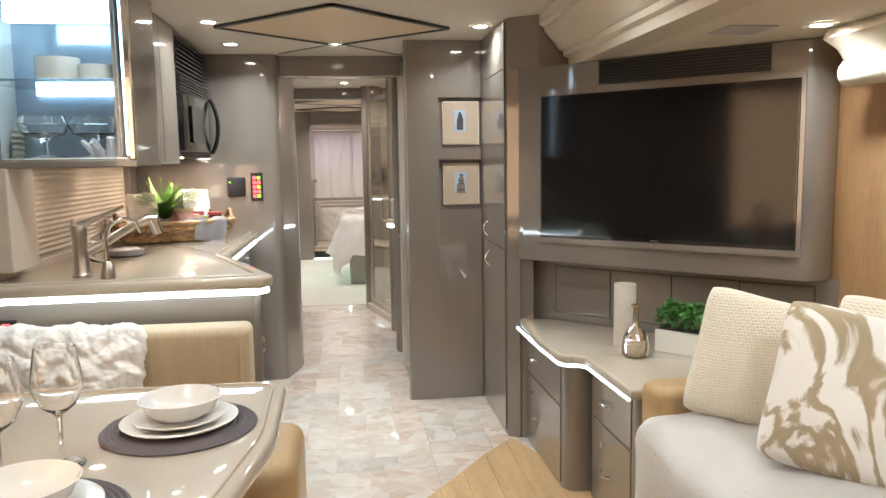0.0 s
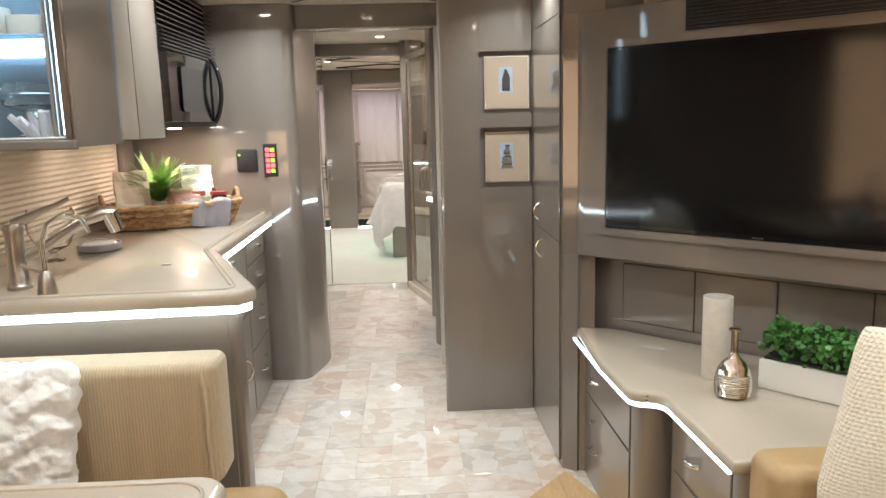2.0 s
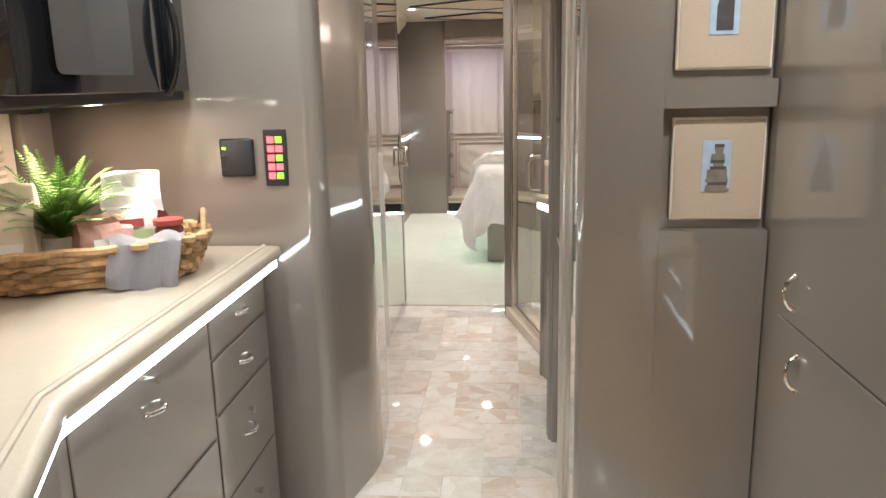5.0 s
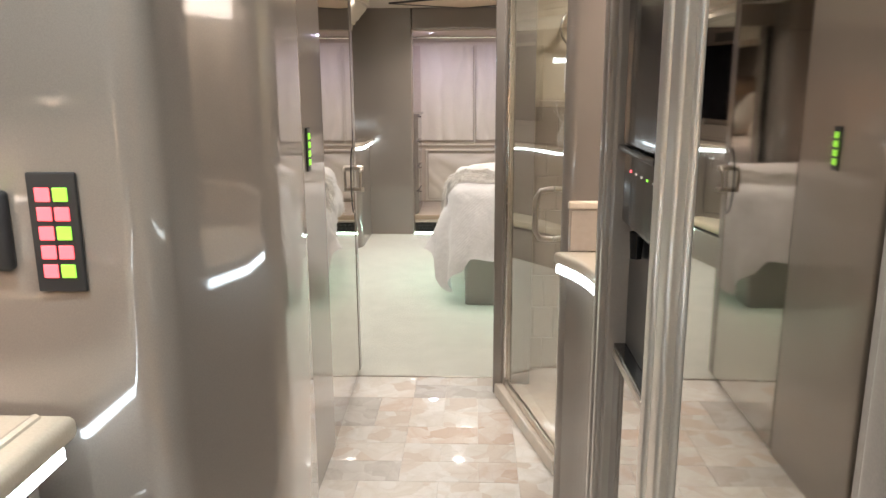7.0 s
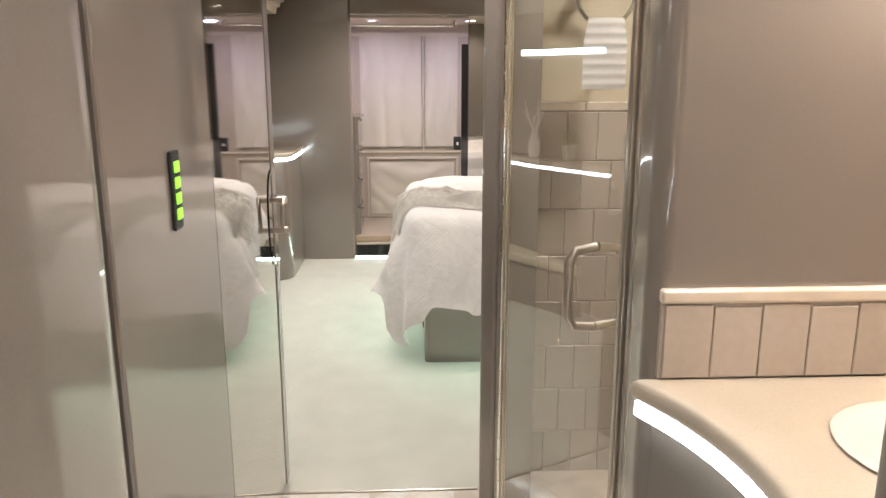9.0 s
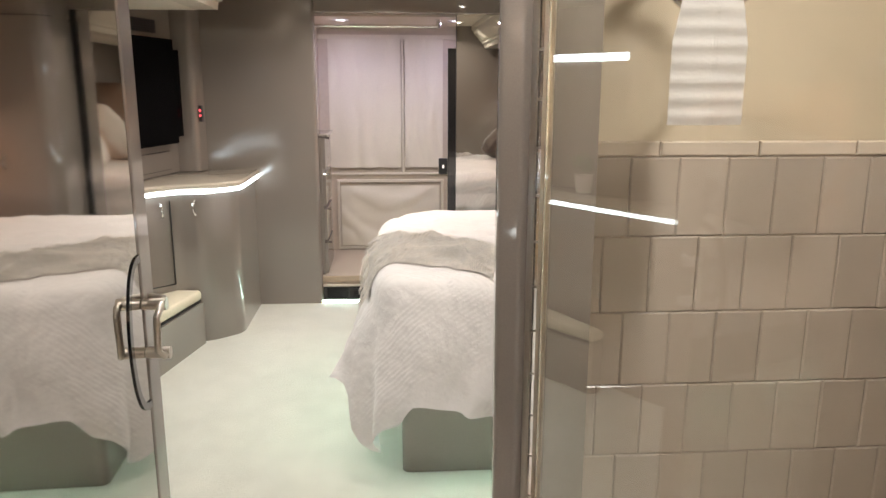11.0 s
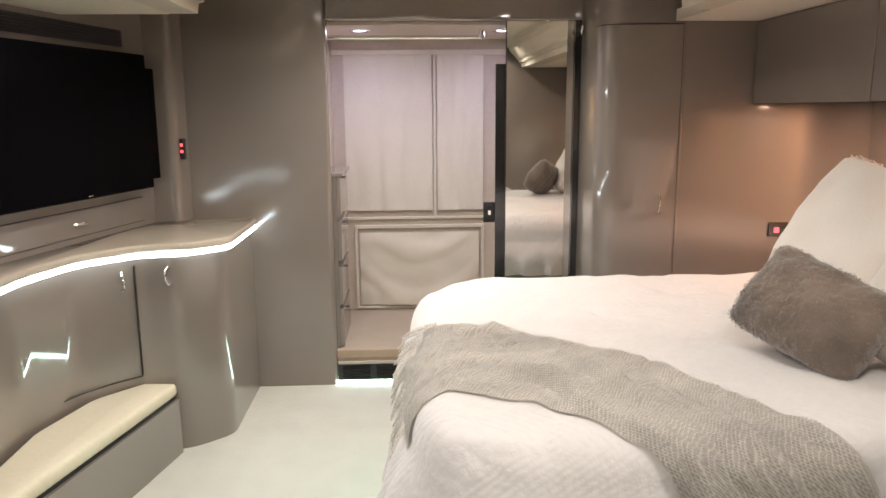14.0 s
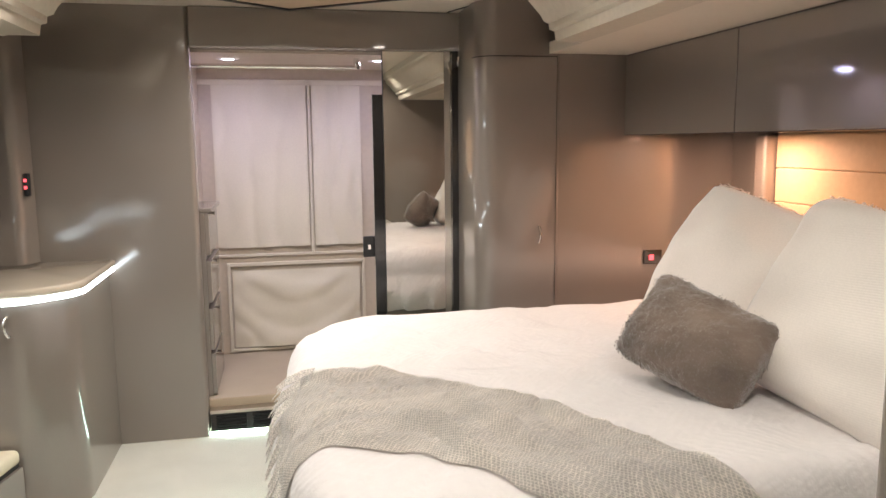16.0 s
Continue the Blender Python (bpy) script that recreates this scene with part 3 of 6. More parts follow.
def downlight(x, y, z, lens=None, label="round recessed downlight with a white rim and warm bulb"):
    t = thing("ceiling_downlight", label, "downlight", "recessed ceiling lights")
    part("rim", lathe([(0.034, -0.004), (0.048, -0.006), (0.054, -0.002), (0.054, 0.0), (0.034, 0.0)], 24, (x, y, z - 0.0005)), WHITE_CERAMIC, t, smooth=True)
    part("lens", lathe([(0, -0.003), (0.030, -0.003), (0.033, -0.0005), (0, -0.0005)], 20, (x, y, z)), lens or LENS, t)


for x, y in LOUNGE_LIGHTS:
    downlight(x, y, 1.92 if (x, y) != LOUNGE_LIGHTS[3] else 1.913)
for x, y in HALL_LIGHTS:
    downlight(x, y, 1.95)
for x, y in BED_LIGHTS:
    downlight(x, y, 1.975)
# the fixture at (0.88, 5.44) is made up to go with the extra vanity lamp
downlight(1.5, 2.17, 1.695), downlight(0.75, 5.3, 1.95), downlight(0.88, 5.44, 1.95), downlight(0.7, 6.35, 1.95)
for x in (-0.32, 0.42):
    downlight(x, 10.42, 1.79, LENS_COOL, "round recessed closet light with a cool bulb")

# cornice along the slide-out's edge and the bedroom's two cornices
CORNICE = [(0, 0), (0, -0.045), (0.018, -0.055), (0.022, -0.075), (0.045, -0.10), (0.07, -0.125), (0.085, -0.15), (0.105, -0.158), (0.108, -0.18), (0.128, -0.186), (0.134, -0.222), (0.25, -0.222), (0.25, 0)]
structure("cornice_lounge", sweep(CORNICE, [(0.875, -1.65, 1.918), (0.875, 3.20, 1.918)]), CREAM, "stepped cream cornice along the slide-out ceiling", True)

# ---- kitchen ----
# tall cabinet whose rounded corner leads into the hall
kw = thing("tall_hall_cabinet", "tall glossy taupe lacquered cabinet with a rounded corner by the hall", "cabinet")
part("body", prism(fillet([(-1.20, 4.455), (-0.365, 4.427), (-0.281, 4.74), (-0.318, 5.15), (-0.46, 5.385), (-1.20, 5.42)], [0, 0.06, 0.55, 0.16, 0.03, 0], 14), 0, 1.948), LACQUER, kw, smooth=True)

COUNTER_POLY = [(-1.20, 2.56), (-0.27, 2.60), (-0.235, 2.66), (-0.50, 3.30), (-0.50, 4.42), (-1.20, 4.42)]
ctop = thing("kitchen_counter", "glossy cream solid-surface kitchen counter with a rounded edge", "countertop")
part("slab", prism(fillet(COUNTER_POLY, [0, 0.03, 0.05, 0.08, 0, 0], 6), 0.858, 0.902, 0.016, 4), COUNTER, ctop, smooth=True)
part("raised_rim", tube([(x, y, 0.9) for x, y in fillet([(-1.19, 2.595), (-0.32, 2.63), (-0.30, 2.66), (-0.545, 3.30), (-0.545, 4.40)], [0, 0.03, 0.03, 0.06, 0], 6)], 0.009, 8), COUNTER, ctop, smooth=True)
part("backsplash", box(-1.198, 2.62, 0.90, -1.165, 4.41, 0.935, 0.006), COUNTER, ctop)
part("led_strip", ribbon(fillet([(-1.19, 2.575), (-0.285, 2.615), (-0.255, 2.66), (-0.515, 3.29), (-0.515, 4.40)], [0, 0.03, 0.05, 0.08, 0], 6), 0.839, 0.857, 0.012), LED, ctop, "glowing white light strip under the rim")

kb = thing("kitchen_base_cabinet", "glossy taupe lacquered base cabinet with drawers under the counter", "cabinet")
part("body", prism(fillet([(-1.19, 2.64), (-0.30, 2.66), (-0.29, 2.70), (-0.555, 3.34), (-0.555, 4.40), (-1.19, 4.40)], [0, 0.02, 0.02, 0, 0, 0], 4), 0.0, 0.856), LACQUER, kb)
f = facing((-0.555, 3.36, 0), (0, 1))
for z0, z1, hz in ((0.02, 0.50, 0.36), (0.505, 0.83, 0.72)):
    front(kb, f, 0.01, z0, 0.60, z1, "drawer", handle=(0.30, hz), upright=False)
for z0, z1, hz in ((0.02, 0.30, 0.16), (0.305, 0.55, 0.42), (0.555, 0.70, 0.63), (0.705, 0.83, 0.77)):
    front(kb, f, 0.61, z0, 1.03, z1, "drawer", handle=(0.82, hz), upright=False)
for x, z in ((0.30, 0.44), (0.30, 0.785), (0.82, 0.225), (0.82, 0.48)):
    part("lock_knob", tube([f @ Vector((x, -0.004, z)), f @ Vector((x, -0.016, z)), f @ Vector((x, -0.024, z))], [0.006, 0.006, 0.010], 12), CHROME, kb, smooth=True)
d = Vector((-0.265, 0.64)).normalized()
f = facing((-0.29, 2.71, 0), d)
front(kb, f, 0.03, 0.02, 0.64, 0.83, "door", handle=(0.07, 0.62))
front(kb, facing((-1.18, 2.642, 0), (0.9, 0.02)), 0.02, 0.02, 0.86, 0.825, "panel")
sw = part("switch_plate", box(-1.165, 2.626, 0.729, -1.103, 2.6405, 0.779, 0.004), BLACK_MATTE, kb, "black switch with a red light")
part("indicator", box(-1.148, 2.622, 0.743, -1.122, 2.627, 0.765), RED_KEY, sw)

# upper cabinets, display case and microwave
DOORS = (0.305, 0.603)
up = thing("upper_cabinet", "glossy taupe lacquered wall cabinet over the counter", "cabinet")
part("body", prism([(-1.20, 3.02), (-0.74, 3.02), (-0.74, 3.575), (-1.20, 3.575)], 1.31, 1.918), LACQUER, up)
f = facing((-0.74, 2.69, 0), (0, 1))
front(up, f, 0.0, 1.30, DOORS[0], 1.915), front(up, f, DOORS[0], 1.30, DOORS[1], 1.915), front(up, f, DOORS[1], 1.30, 0.885, 1.915)
vt = thing("cabinet_vent", "black louvred vent above the microwave", "vent")
part("backing", box(-1.19, 3.585, 1.722, -0.765, 4.39, 1.91), BLACK_MATTE, vt)
for k in range(8):
    z = 1.735 + k * 0.021
    part("slat", turned(box(-0.008, 3.59, -0.003, 0.022, 4.39, 0.003, 0.001, 1), pose(-0.752, 0, z, 0, 25, 0)), BLACK_GLOSS, vt)
mw = thing("microwave", "black glossy over-counter microwave with a curved handle", "microwave")
part("body", box(-1.18, 3.585, 1.335, -0.745, 4.40, 1.72, 0.006), BLACK_MATTE, mw)
part("door", prism(fillet([(-0.745, 3.60), (-0.72, 3.62), (-0.70, 3.8), (-0.70, 4.15), (-0.745, 4.30)], [0, 0.01, 0.05, 0.05, 0]), 1.36, 1.63, 0.004), BLACK_GLOSS, mw, smooth=True)
oven_window = part("window", prism(fillet([(3.72, 1.40), (4.03, 1.40), (4.03, 1.58), (3.72, 1.58)], 0.02, 5), 0, 0.0012), mat("grey_oven_window", (0.035, 0.034, 0.033), 0.25, 0, 0.3), mw)
oven_window.data.transform(Matrix(((0, 0, 1, -0.7), (1, 0, 0, 0), (0, 1, 0, 0), (0, 0, 0, 1))))
part("control_panel", box(-0.745, 4.30, 1.36, -0.725, 4.395, 1.63, 0.004), BLACK_GLOSS, mw)
for k in range(5):
    part("grille_slat", box(-0.745, 3.60, 1.642 + 0.015 * k, -0.722, 4.395, 1.65 + 0.015 * k, 0.002, 1), BLACK_GLOSS, mw)
part("handle", tube([(-0.70 + 0.038 * math.sin(math.pi * k / 12) ** 0.7, 4.20, 1.355 + 0.29 * k / 12) for k in range(13)], 0.011, 10), BLACK_GLOSS, mw, smooth=True)

CASE_BACK = mat("blue_grey_mirror", (0.32, 0.40, 0.50), 0.12, 0.4, 0.6, vary=0.1)
dc = thing("glass_display_case", "lit taupe cabinet end with a glass door showing glassware", "display cabinet")
for bm, nm in ((box(-1.20, 2.66, 1.295, -0.69, 3.02, 1.32), "bottom"), (box(-1.20, 2.66, 1.885, -0.69, 3.02, 1.918), "top"), (box(-1.20, 3.00, 1.32, -0.69, 3.019, 1.885), "back"), (box(-0.712, 2.685, 1.32, -0.69, 3.0, 1.885), "side")):
    part(nm, bm, LACQUER if nm != "back" else CASE_BACK, dc)
part("frame_post", box(-1.20, 2.64, 1.29, -1.115, 2.66, 1.918, 0.003), LACQUER, dc)
fr = part("door_frame", box(-1.12, 2.64, 1.29, -0.675, 2.66, 1.315, 0.004), LACQUER, dc)
part("frame_top", box(-1.12, 2.64, 1.895, -0.675, 2.66, 1.918, 0.004), LACQUER, dc)
part("frame_side", box(-0.70, 2.64, 1.315, -0.678, 2.66, 1.895, 0.004), CHROME, dc)
pane = part("glass_pane", box(-1.113, 2.648, 1.316, -0.703, 2.653, 1.894), PANE, dc)
pane.visible_shadow = False
for bm in (box(-1.19, 2.67, 1.3205, -0.716, 2.998, 1.324), box(-1.198, 2.67, 1.325, -1.194, 2.998, 1.884), box(-1.19, 2.67, 1.880, -0.716, 2.998, 1.8845)):
    part("lining", bm, WHITE_CERAMIC, dc)
part("led_top", box(-1.11, 2.74, 1.79, -0.74, 2.78, 1.862), LED_CABINET, dc, "bright blue-white light strip")
part("led_back", box(-1.11, 2.975, 1.560, -0.76, 2.985, 1.582), LED_CABINET, dc, "bright blue-white light strip")
part("led_side", box(-0.716, 2.672, 1.33, -0.704, 2.684, 1.88), LED_CABINET, dc, "bright blue-white light strip")
shelf = part("glass_shelf", box(-1.18, 2.70, 1.585, -0.715, 2.99, 1.593), PANE, dc)

# window with a pleated blind
wn = thing("window_kitchen", "kitchen window covered by a lowered beige pleated blind", "window", kind="structure")
part("window_frame", box(-1.199, 2.88, 0.935, -1.185, 4.25, 1.31), BEIGE, wn)
bm = bmesh.new()
rows = []
for k in range(46):
    z = 0.945 + k * 0.0108
    rows.append([bm.verts.new((-1.177 if k % 2 else -1.184, y, z)) for y in (2.90, 4.20)])
for a, b in zip(rows, rows[1:]):
    bm.faces.new((a[0], a[1], b[1], b[0]))
part("pleated_blind", bm, BLIND, wn)
part("side_post", box(-1.199, 4.26, 0.935, -1.16, 4.40, 1.31, 0.004), LACQUER, wn)
part("side_post", box(-1.199, 2.64, 0.936, -1.10, 2.86, 1.294, 0.004), BEIGE, wn)

# ---- hall, left: keypad panel and mirrored door ----
hp = thing("hall_panel", "glossy taupe lacquered wall panel with a lit keypad", "wall panel")
part("body", box(-0.62, 5.492, 0, -0.452, 6.04, 1.948, 0.006), LACQUER, hp)
# black strip puts the darkness of the gap beside the cabinet into colour
part("jamb", box(-0.62, 5.425, 0, -0.472, 5.490, 1.948), BLACK_MATTE, hp)
md = thing("door_1", "open mirrored sliding door with a taupe edge", "door", kind="structure")
f = facing((-0.456, 6.045, 0), (-0.018, 0.80))
part("slab", turned(box(0, 0.004, 0.008, 0.80, 0.045, 1.90, 0.003), f), LACQUER, md)
part("mirror_pane", turned(box(0.005, -0.001, 0.012, 0.735, 0.0035, 1.895), f), SMOKED, md)
part("edge_stile", turned(box(0.736, -0.004, 0.008, 0.802, 0.048, 1.90, 0.004), f), LACQUER, md)
moon = [(0.738 - r * math.sin(math.pi * k / 20) ** 0.75, 0.925 - (0.145 + e) * math.cos(math.pi * k / 20)) for r, e, ks in ((0.088, 0.004, range(21)), (0.074, -0.010, range(20, -1, -1))) for k in ks]
hb = part("handle", turned(prism(moon, 0.0015, 0.004), f @ pose(0, 0, 0, 90)), BLACK_GLOSS, md, "black half-moon pull with a chrome grip")
part("grip", turned(tube([(0.772, -0.006, 0.985), (0.755, -0.036, 0.985), (0.715, -0.040, 0.98), (0.700, -0.036, 0.965), (0.700, -0.034, 0.90), (0.715, -0.040, 0.885), (0.755, -0.036, 0.88), (0.772, -0.006, 0.88)], 0.0065, 10), f), NICKEL, hb, smooth=True)
for z in (0.885, 0.98):
    part("boss", turned(tube([(0.735, -0.002, z), (0.735, -0.046, z)], [0.010, 0.012], 12), f), NICKEL, hb, smooth=True)

# ---- hall, right: picture panel, cabinet side, refrigerator, vanity, shower ----
pp = thing("picture_wall_panel", "glossy taupe lacquered end panel with rounded edge and picture niches", "wall panel")
part("back", box(0.345, 3.949, 0, 0.74, 3.963, 1.918), LACQUER, pp)
part("face", prism(fillet([(0.337, 3.905), (0.512, 3.905), (0.512, 3.948), (0.337, 3.948)], [0.015, 0, 0, 0.01], 5), 0, 1.918), LACQUER, pp, smooth=True)
for z0, z1 in ((0.0, 1.040), (1.302, 1.360), (1.626, 1.918)):
    part("face", box(0.5122, 3.905, z0, 0.741, 3.948, z1), LACQUER, pp)
for z0, z1, nm in ((1.380, 1.607, 1), (1.060, 1.282, 2)):
    fr = thing("framed_picture", "small photo of a tall tower in a wide tan mat" if nm == 1 else "small photo of towers over water in a wide tan mat", "picture", "pictures on the panel")
    part("niche", box(0.5125, 3.944, z0 - 0.0195, 0.7405, 3.9485, z1 + 0.0185), LACQUER, fr)
    part("frame", box(0.537, 3.930, z0, 0.733, 3.943, z1, 0.003), CREAM_FRAME, fr)
    part("mat", box(0.542, 3.9275, z0 + 0.005, 0.728, 3.9298, z1 - 0.005), TANMAT, fr)
    cx, cz = 0.631, (z0 + z1) / 2 + (0.015 if nm == 1 else 0.01)
    part("photo", box(cx - 0.030, 3.926, cz - 0.058, cx + 0.030, 3.9273, cz + 0.052), PHOTO_SKY, fr)
    if nm == 1:
        part("tower", turned(prism([(-0.016, -0.05), (0.018, -0.05), (0.018, 0.01), (0.004, 0.042), (-0.004, 0.042), (-0.016, 0.0)], 0, 0.0015), Matrix.Translation((cx, 3.926, cz)) @ pose(0, 0, 0, 90)), PHOTO_DARK, fr)
    else:
        pile = random.Random(6)
        for k in range(15):
            w = 0.026 - 0.0012 * k + pile.uniform(-0.005, 0.005)
            part("tower", box(cx + 0.004 - w + pile.uniform(-0.003, 0.003), 3.9252 - 0.0001 * (k % 3), cz - 0.058 + 0.0068 * k, cx + 0.004 + w * 0.85, 3.9258, cz - 0.0512 + 0.0068 * k), PHOTO_STONE if pile.random() > 0.45 else PHOTO_DARK, fr)

sc = thing("side_cabinet", "tall glossy taupe lacquered cabinet beside the picture panel", "cabinet")
part("body", prism([(0.752, 3.30), (0.86, 3.25), (0.95, 3.955), (0.744, 3.955), (0.744, 3.85)], 0, 1.918), LACQUER, sc)
f = facing((0.746, 3.85, 0), (0, -1))
front(sc, f, 0.03, 0.02, 0.53, 0.882, handle=(0.16, 0.80), g=0.001), front(sc, f, 0.03, 0.883, 0.53, 1.702, handle=(0.12, 0.95), g=0.001), front(sc, f, 0.03, 1.703, 0.53, 1.91, g=0.001)

fg = thing("refrigerator", "black glass side-by-side refrigerator with a dispenser and chrome handles", "refrigerator")
part("body", box(0.39, 3.965, 0.0, 1.10, 4.945, 1.90), BLACK_MATTE, fg)
part("near_door", box(0.362, 3.975, 0.04, 0.388, 4.45, 1.88, 0.003), SMOKED, fg)
fd = part("far_door", box(0.362, 4.645, 1.24, 0.388, 4.942, 1.88, 0.003), FRIDGE_BLACK, fg)
part("lower_door", box(0.364, 4.645, 0.04, 0.388, 4.942, 0.795, 0.003), SMOKED, fg)
part("sill", box(0.360, 4.645, 0.797, 0.3895, 4.942, 0.812, 0.002), NICKEL, fg)
part("sill", box(0.362, 4.645, 0.8125, 0.3895, 4.942, 0.826, 0.002), FRIDGE_BLACK, fg)
part("control_panel", box(0.366, 4.645, 1.085, 0.389, 4.942, 1.225, 0.004), FRIDGE_BLACK, fg)
part("cavity", box(0.386, 4.645, 0.827, 0.3895, 4.942, 1.084), BLACK_TRIM, fg)
part("spout", lathe([(0.014, 0.0), (0.011, -0.05), (0, -0.05)], 14, (0.373, 4.83, 1.084)), FRIDGE_BLACK, fg, smooth=True)
part("ledge", box(0.352, 4.645, 1.226, 0.39, 4.942, 1.238, 0.003), FRIDGE_BLACK, fg)
for k in range(5):
    part("key_light", box(0.3645, 4.69 + 0.045 * k, 1.19, 0.3665, 4.700 + 0.045 * k, 1.194), GREEN_KEY if k in (1,) else (RED_KEY if k == 4 else WHITE_CERAMIC), fg)
for y0, y1, out in ((4.480, 4.500, 0.362), (4.502, 4.556, 0.346), (4.558, 4.578, 0.358), (4.580, 4.622, 0.346), (4.624, 4.643, 0.360)):
    part("fluted_handle", prism(fillet([(out, y0), (0.389, y0), (0.389, y1), (out, y1)], [0.009, 0, 0, 0.009], 6), 0.03, 1.89), ALUMINIUM, fg, smooth=True)
for y0, y1, out in ((4.947, 4.962, 0.345), (4.965, 5.000, 0.334), (5.003, 5.030, 0.331)):
    part("side_jamb", prism(fillet([(out, y0), (0.40, y0), (0.40, y1), (out, y1)], [0.007, 0, 0, 0.007], 6), 0.0, 1.948), LACQUER, fg, smooth=True)
part("bottom_grille", box(0.37, 3.975, 0.0, 0.389, 4.942, 0.035), BLACK_TRIM, fg)

structure("wall_vanity", prism(fillet([(0.322, 5.60), (1.149, 5.60), (1.149, 5.85), (0.368, 5.85)], [0.035, 0, 0, 0.02], 8), 0, 1.949), LACQUER, "glossy taupe wall behind the vanity", True)
structure("wall_fridge_side", box(0.401, 5.0, 0, 1.149, 5.10, 1.949), LACQUER, "taupe wall between refrigerator and vanity")
vn = thing("vanity", "taupe lacquered curved vanity cabinet below a cream counter", "vanity")
part("body", prism(fillet([(1.148, 5.105), (1.148, 5.598), (0.345, 5.598), (0.428, 5.42), (0.417, 5.105)], [0, 0, 0, 0.6, 0], 14), 0, 0.82), LACQUER, vn)
bow_handle(vn, facing((0.421, 5.25, 0.60), (0.01, -0.4)), upright=True)
vc = thing("vanity_counter", "cream solid-surface vanity counter with a basin and light strip", "countertop")
part("slab", prism([(x, y) for x, y in fillet([(1.148, 5.102), (1.148, 5.599), (0.306, 5.599), (0.388, 5.42), (0.377, 5.102)], [0, 0, 0, 0.6, 0], 14)], 0.832, 0.872, 0.014), COUNTER, vc, smooth=True)
part("led_strip", ribbon(fillet([(0.318, 5.598), (0.398, 5.42), (0.387, 5.105)], [0, 0.6, 0], 14), 0.808, 0.831, 0.01), LED, vc, "glowing white light strip under the rim")
part("basin", lathe([(0.155, 0.004), (0.15, 0.006), (0.135, 0.003), (0.06, 0.001), (0, 0.001)], 32, (0.66, 5.33, 0.872)), SINK, vc, smooth=True)
# unseen light bar, added to throw more light on the vanity wall
lb = thing("added_vanity_bar", "added unseen light bar that brightens the vanity wall", "wall light")
part("back_plate", box(1.135, 5.16, 1.60, 1.149, 5.54, 1.70, 0.003), CHROME, lb)
part("diffuser", box(1.09, 5.17, 1.61, 1.1345, 5.53, 1.69, 0.012, 3), VANITY_GLOW, lb)
bs = thing("vanity_backsplash", "taupe tiled splashback with a marble top border", "backsplash")
part("board", box(0.345, 5.588, 0.873, 1.147, 5.599, 1.01), BATH_TILE, bs)
part("border", box(0.342, 5.580, 0.998, 1.147, 5.599, 1.022, 0.006, 3), BORDER_TILE, bs)
for k in range(10):
    part("tile", box(0.35 + 0.078 * k, 5.583, 0.875, 0.4265 + 0.078 * k, 5.5885, 0.996 - 0.004 * (k % 2), 0.0015, 1), BATH_TILE, bs)

# shower: curb, posts, glass door
S0, S1 = Vector((0.216, 6.525)), Vector((0.376, 5.865))
sh = thing("shower_enclosure", "clear glass shower door in a brushed metal frame", "shower")
f = facing((S0.x, S0.y, 0), S1 - S0)
L = (S1 - S0).length
part("curb", prism([(0.166, 6.545), (0.350, 5.852), (0.45, 5.852), (0.30, 6.545)], 0, 0.055, 0.006), BORDER_TILE, sh)
part("rail_bottom", turned(box(0.02, -0.012, 0.056, L - 0.02, 0.012, 0.085, 0.004), f), NICKEL, sh)
part("rail_top", turned(box(0.0, -0.015, 1.80, L, 0.015, 1.84, 0.004), f), NICKEL, sh)
part("post_near", prism(fillet([(0.357, 5.851), (0.40, 5.851), (0.40, 5.872), (0.36, 5.885)], 0.006, 4), 0.056, 1.949), NICKEL, sh, smooth=True)
part("post_far", turned(box(-0.012, -0.014, 0.056, 0.012, 0.02, 1.949, 0.004, 3), f), NICKEL, sh)
hs = part("hinge_strip", turned(box(0.013, -0.010, 0.09, 0.024, 0.006, 1.80), f), NICKEL, sh)
for k in range(24):
    part("hinge_knuckle", turned(tube([(0.0185, -0.010, 0.10 + 0.07 * k), (0.0185, -0.010, 0.166 + 0.07 * k)], 0.005, 8), f), CHROME, hs)
gp = part("glass_door", turned(box(0.026, -0.004, 0.086, L - 0.012, 0.004, 1.798), f), PANE, sh)
gp.visible_shadow = False
for sgn in (-1, 1):
    part("handle", turned(tube([(L - 0.128, sgn * 0.005, 0.825), (L - 0.128, sgn * 0.05, 0.83), (L - 0.128, sgn * 0.066, 0.855), (L - 0.128, sgn * 0.066, 0.97), (L - 0.128, sgn * 0.05, 0.995), (L - 0.128, sgn * 0.005, 1.0)], 0.010, 10), f), NICKEL, sh, smooth=True)
structure("door_jamb", prism(fillet([(0.158, 6.565), (0.165, 6.635), (0.250, 6.675), (0.270, 6.925), (0.329, 6.925), (0.329, 6.60), (0.24, 6.545), (0.19, 6.545)], [0.015, 0.012, 0.02, 0.008, 0, 0, 0, 0.015], 6), 0, 1.974), LACQUER, "glossy taupe jamb of the bedroom doorway")
structure("shower_floor", prism([(0.30, 6.545), (0.45, 5.852), (1.149, 5.852), (1.149, 6.84), (0.30, 6.84)], -0.003, 0.03), BORDER_TILE, "marble shower floor")
structure("shower_wall_near", box(0.405, 5.851, 0, 1.149, 5.866, 1.949), BATH_WALL, "beige shower wall")
SHOWER_WALL = structure("shower_wall_far", box(0.316, 6.80, 0, 1.149, 6.839, 1.949), BATH_WALL, "beige shower wall, tiled to shoulder height")
SHOWER_SIDE = structure("shower_wall_side", box(1.13, 5.867, 0, 1.149, 6.799, 1.949), BATH_WALL, "beige shower side wall, tiled to shoulder height")

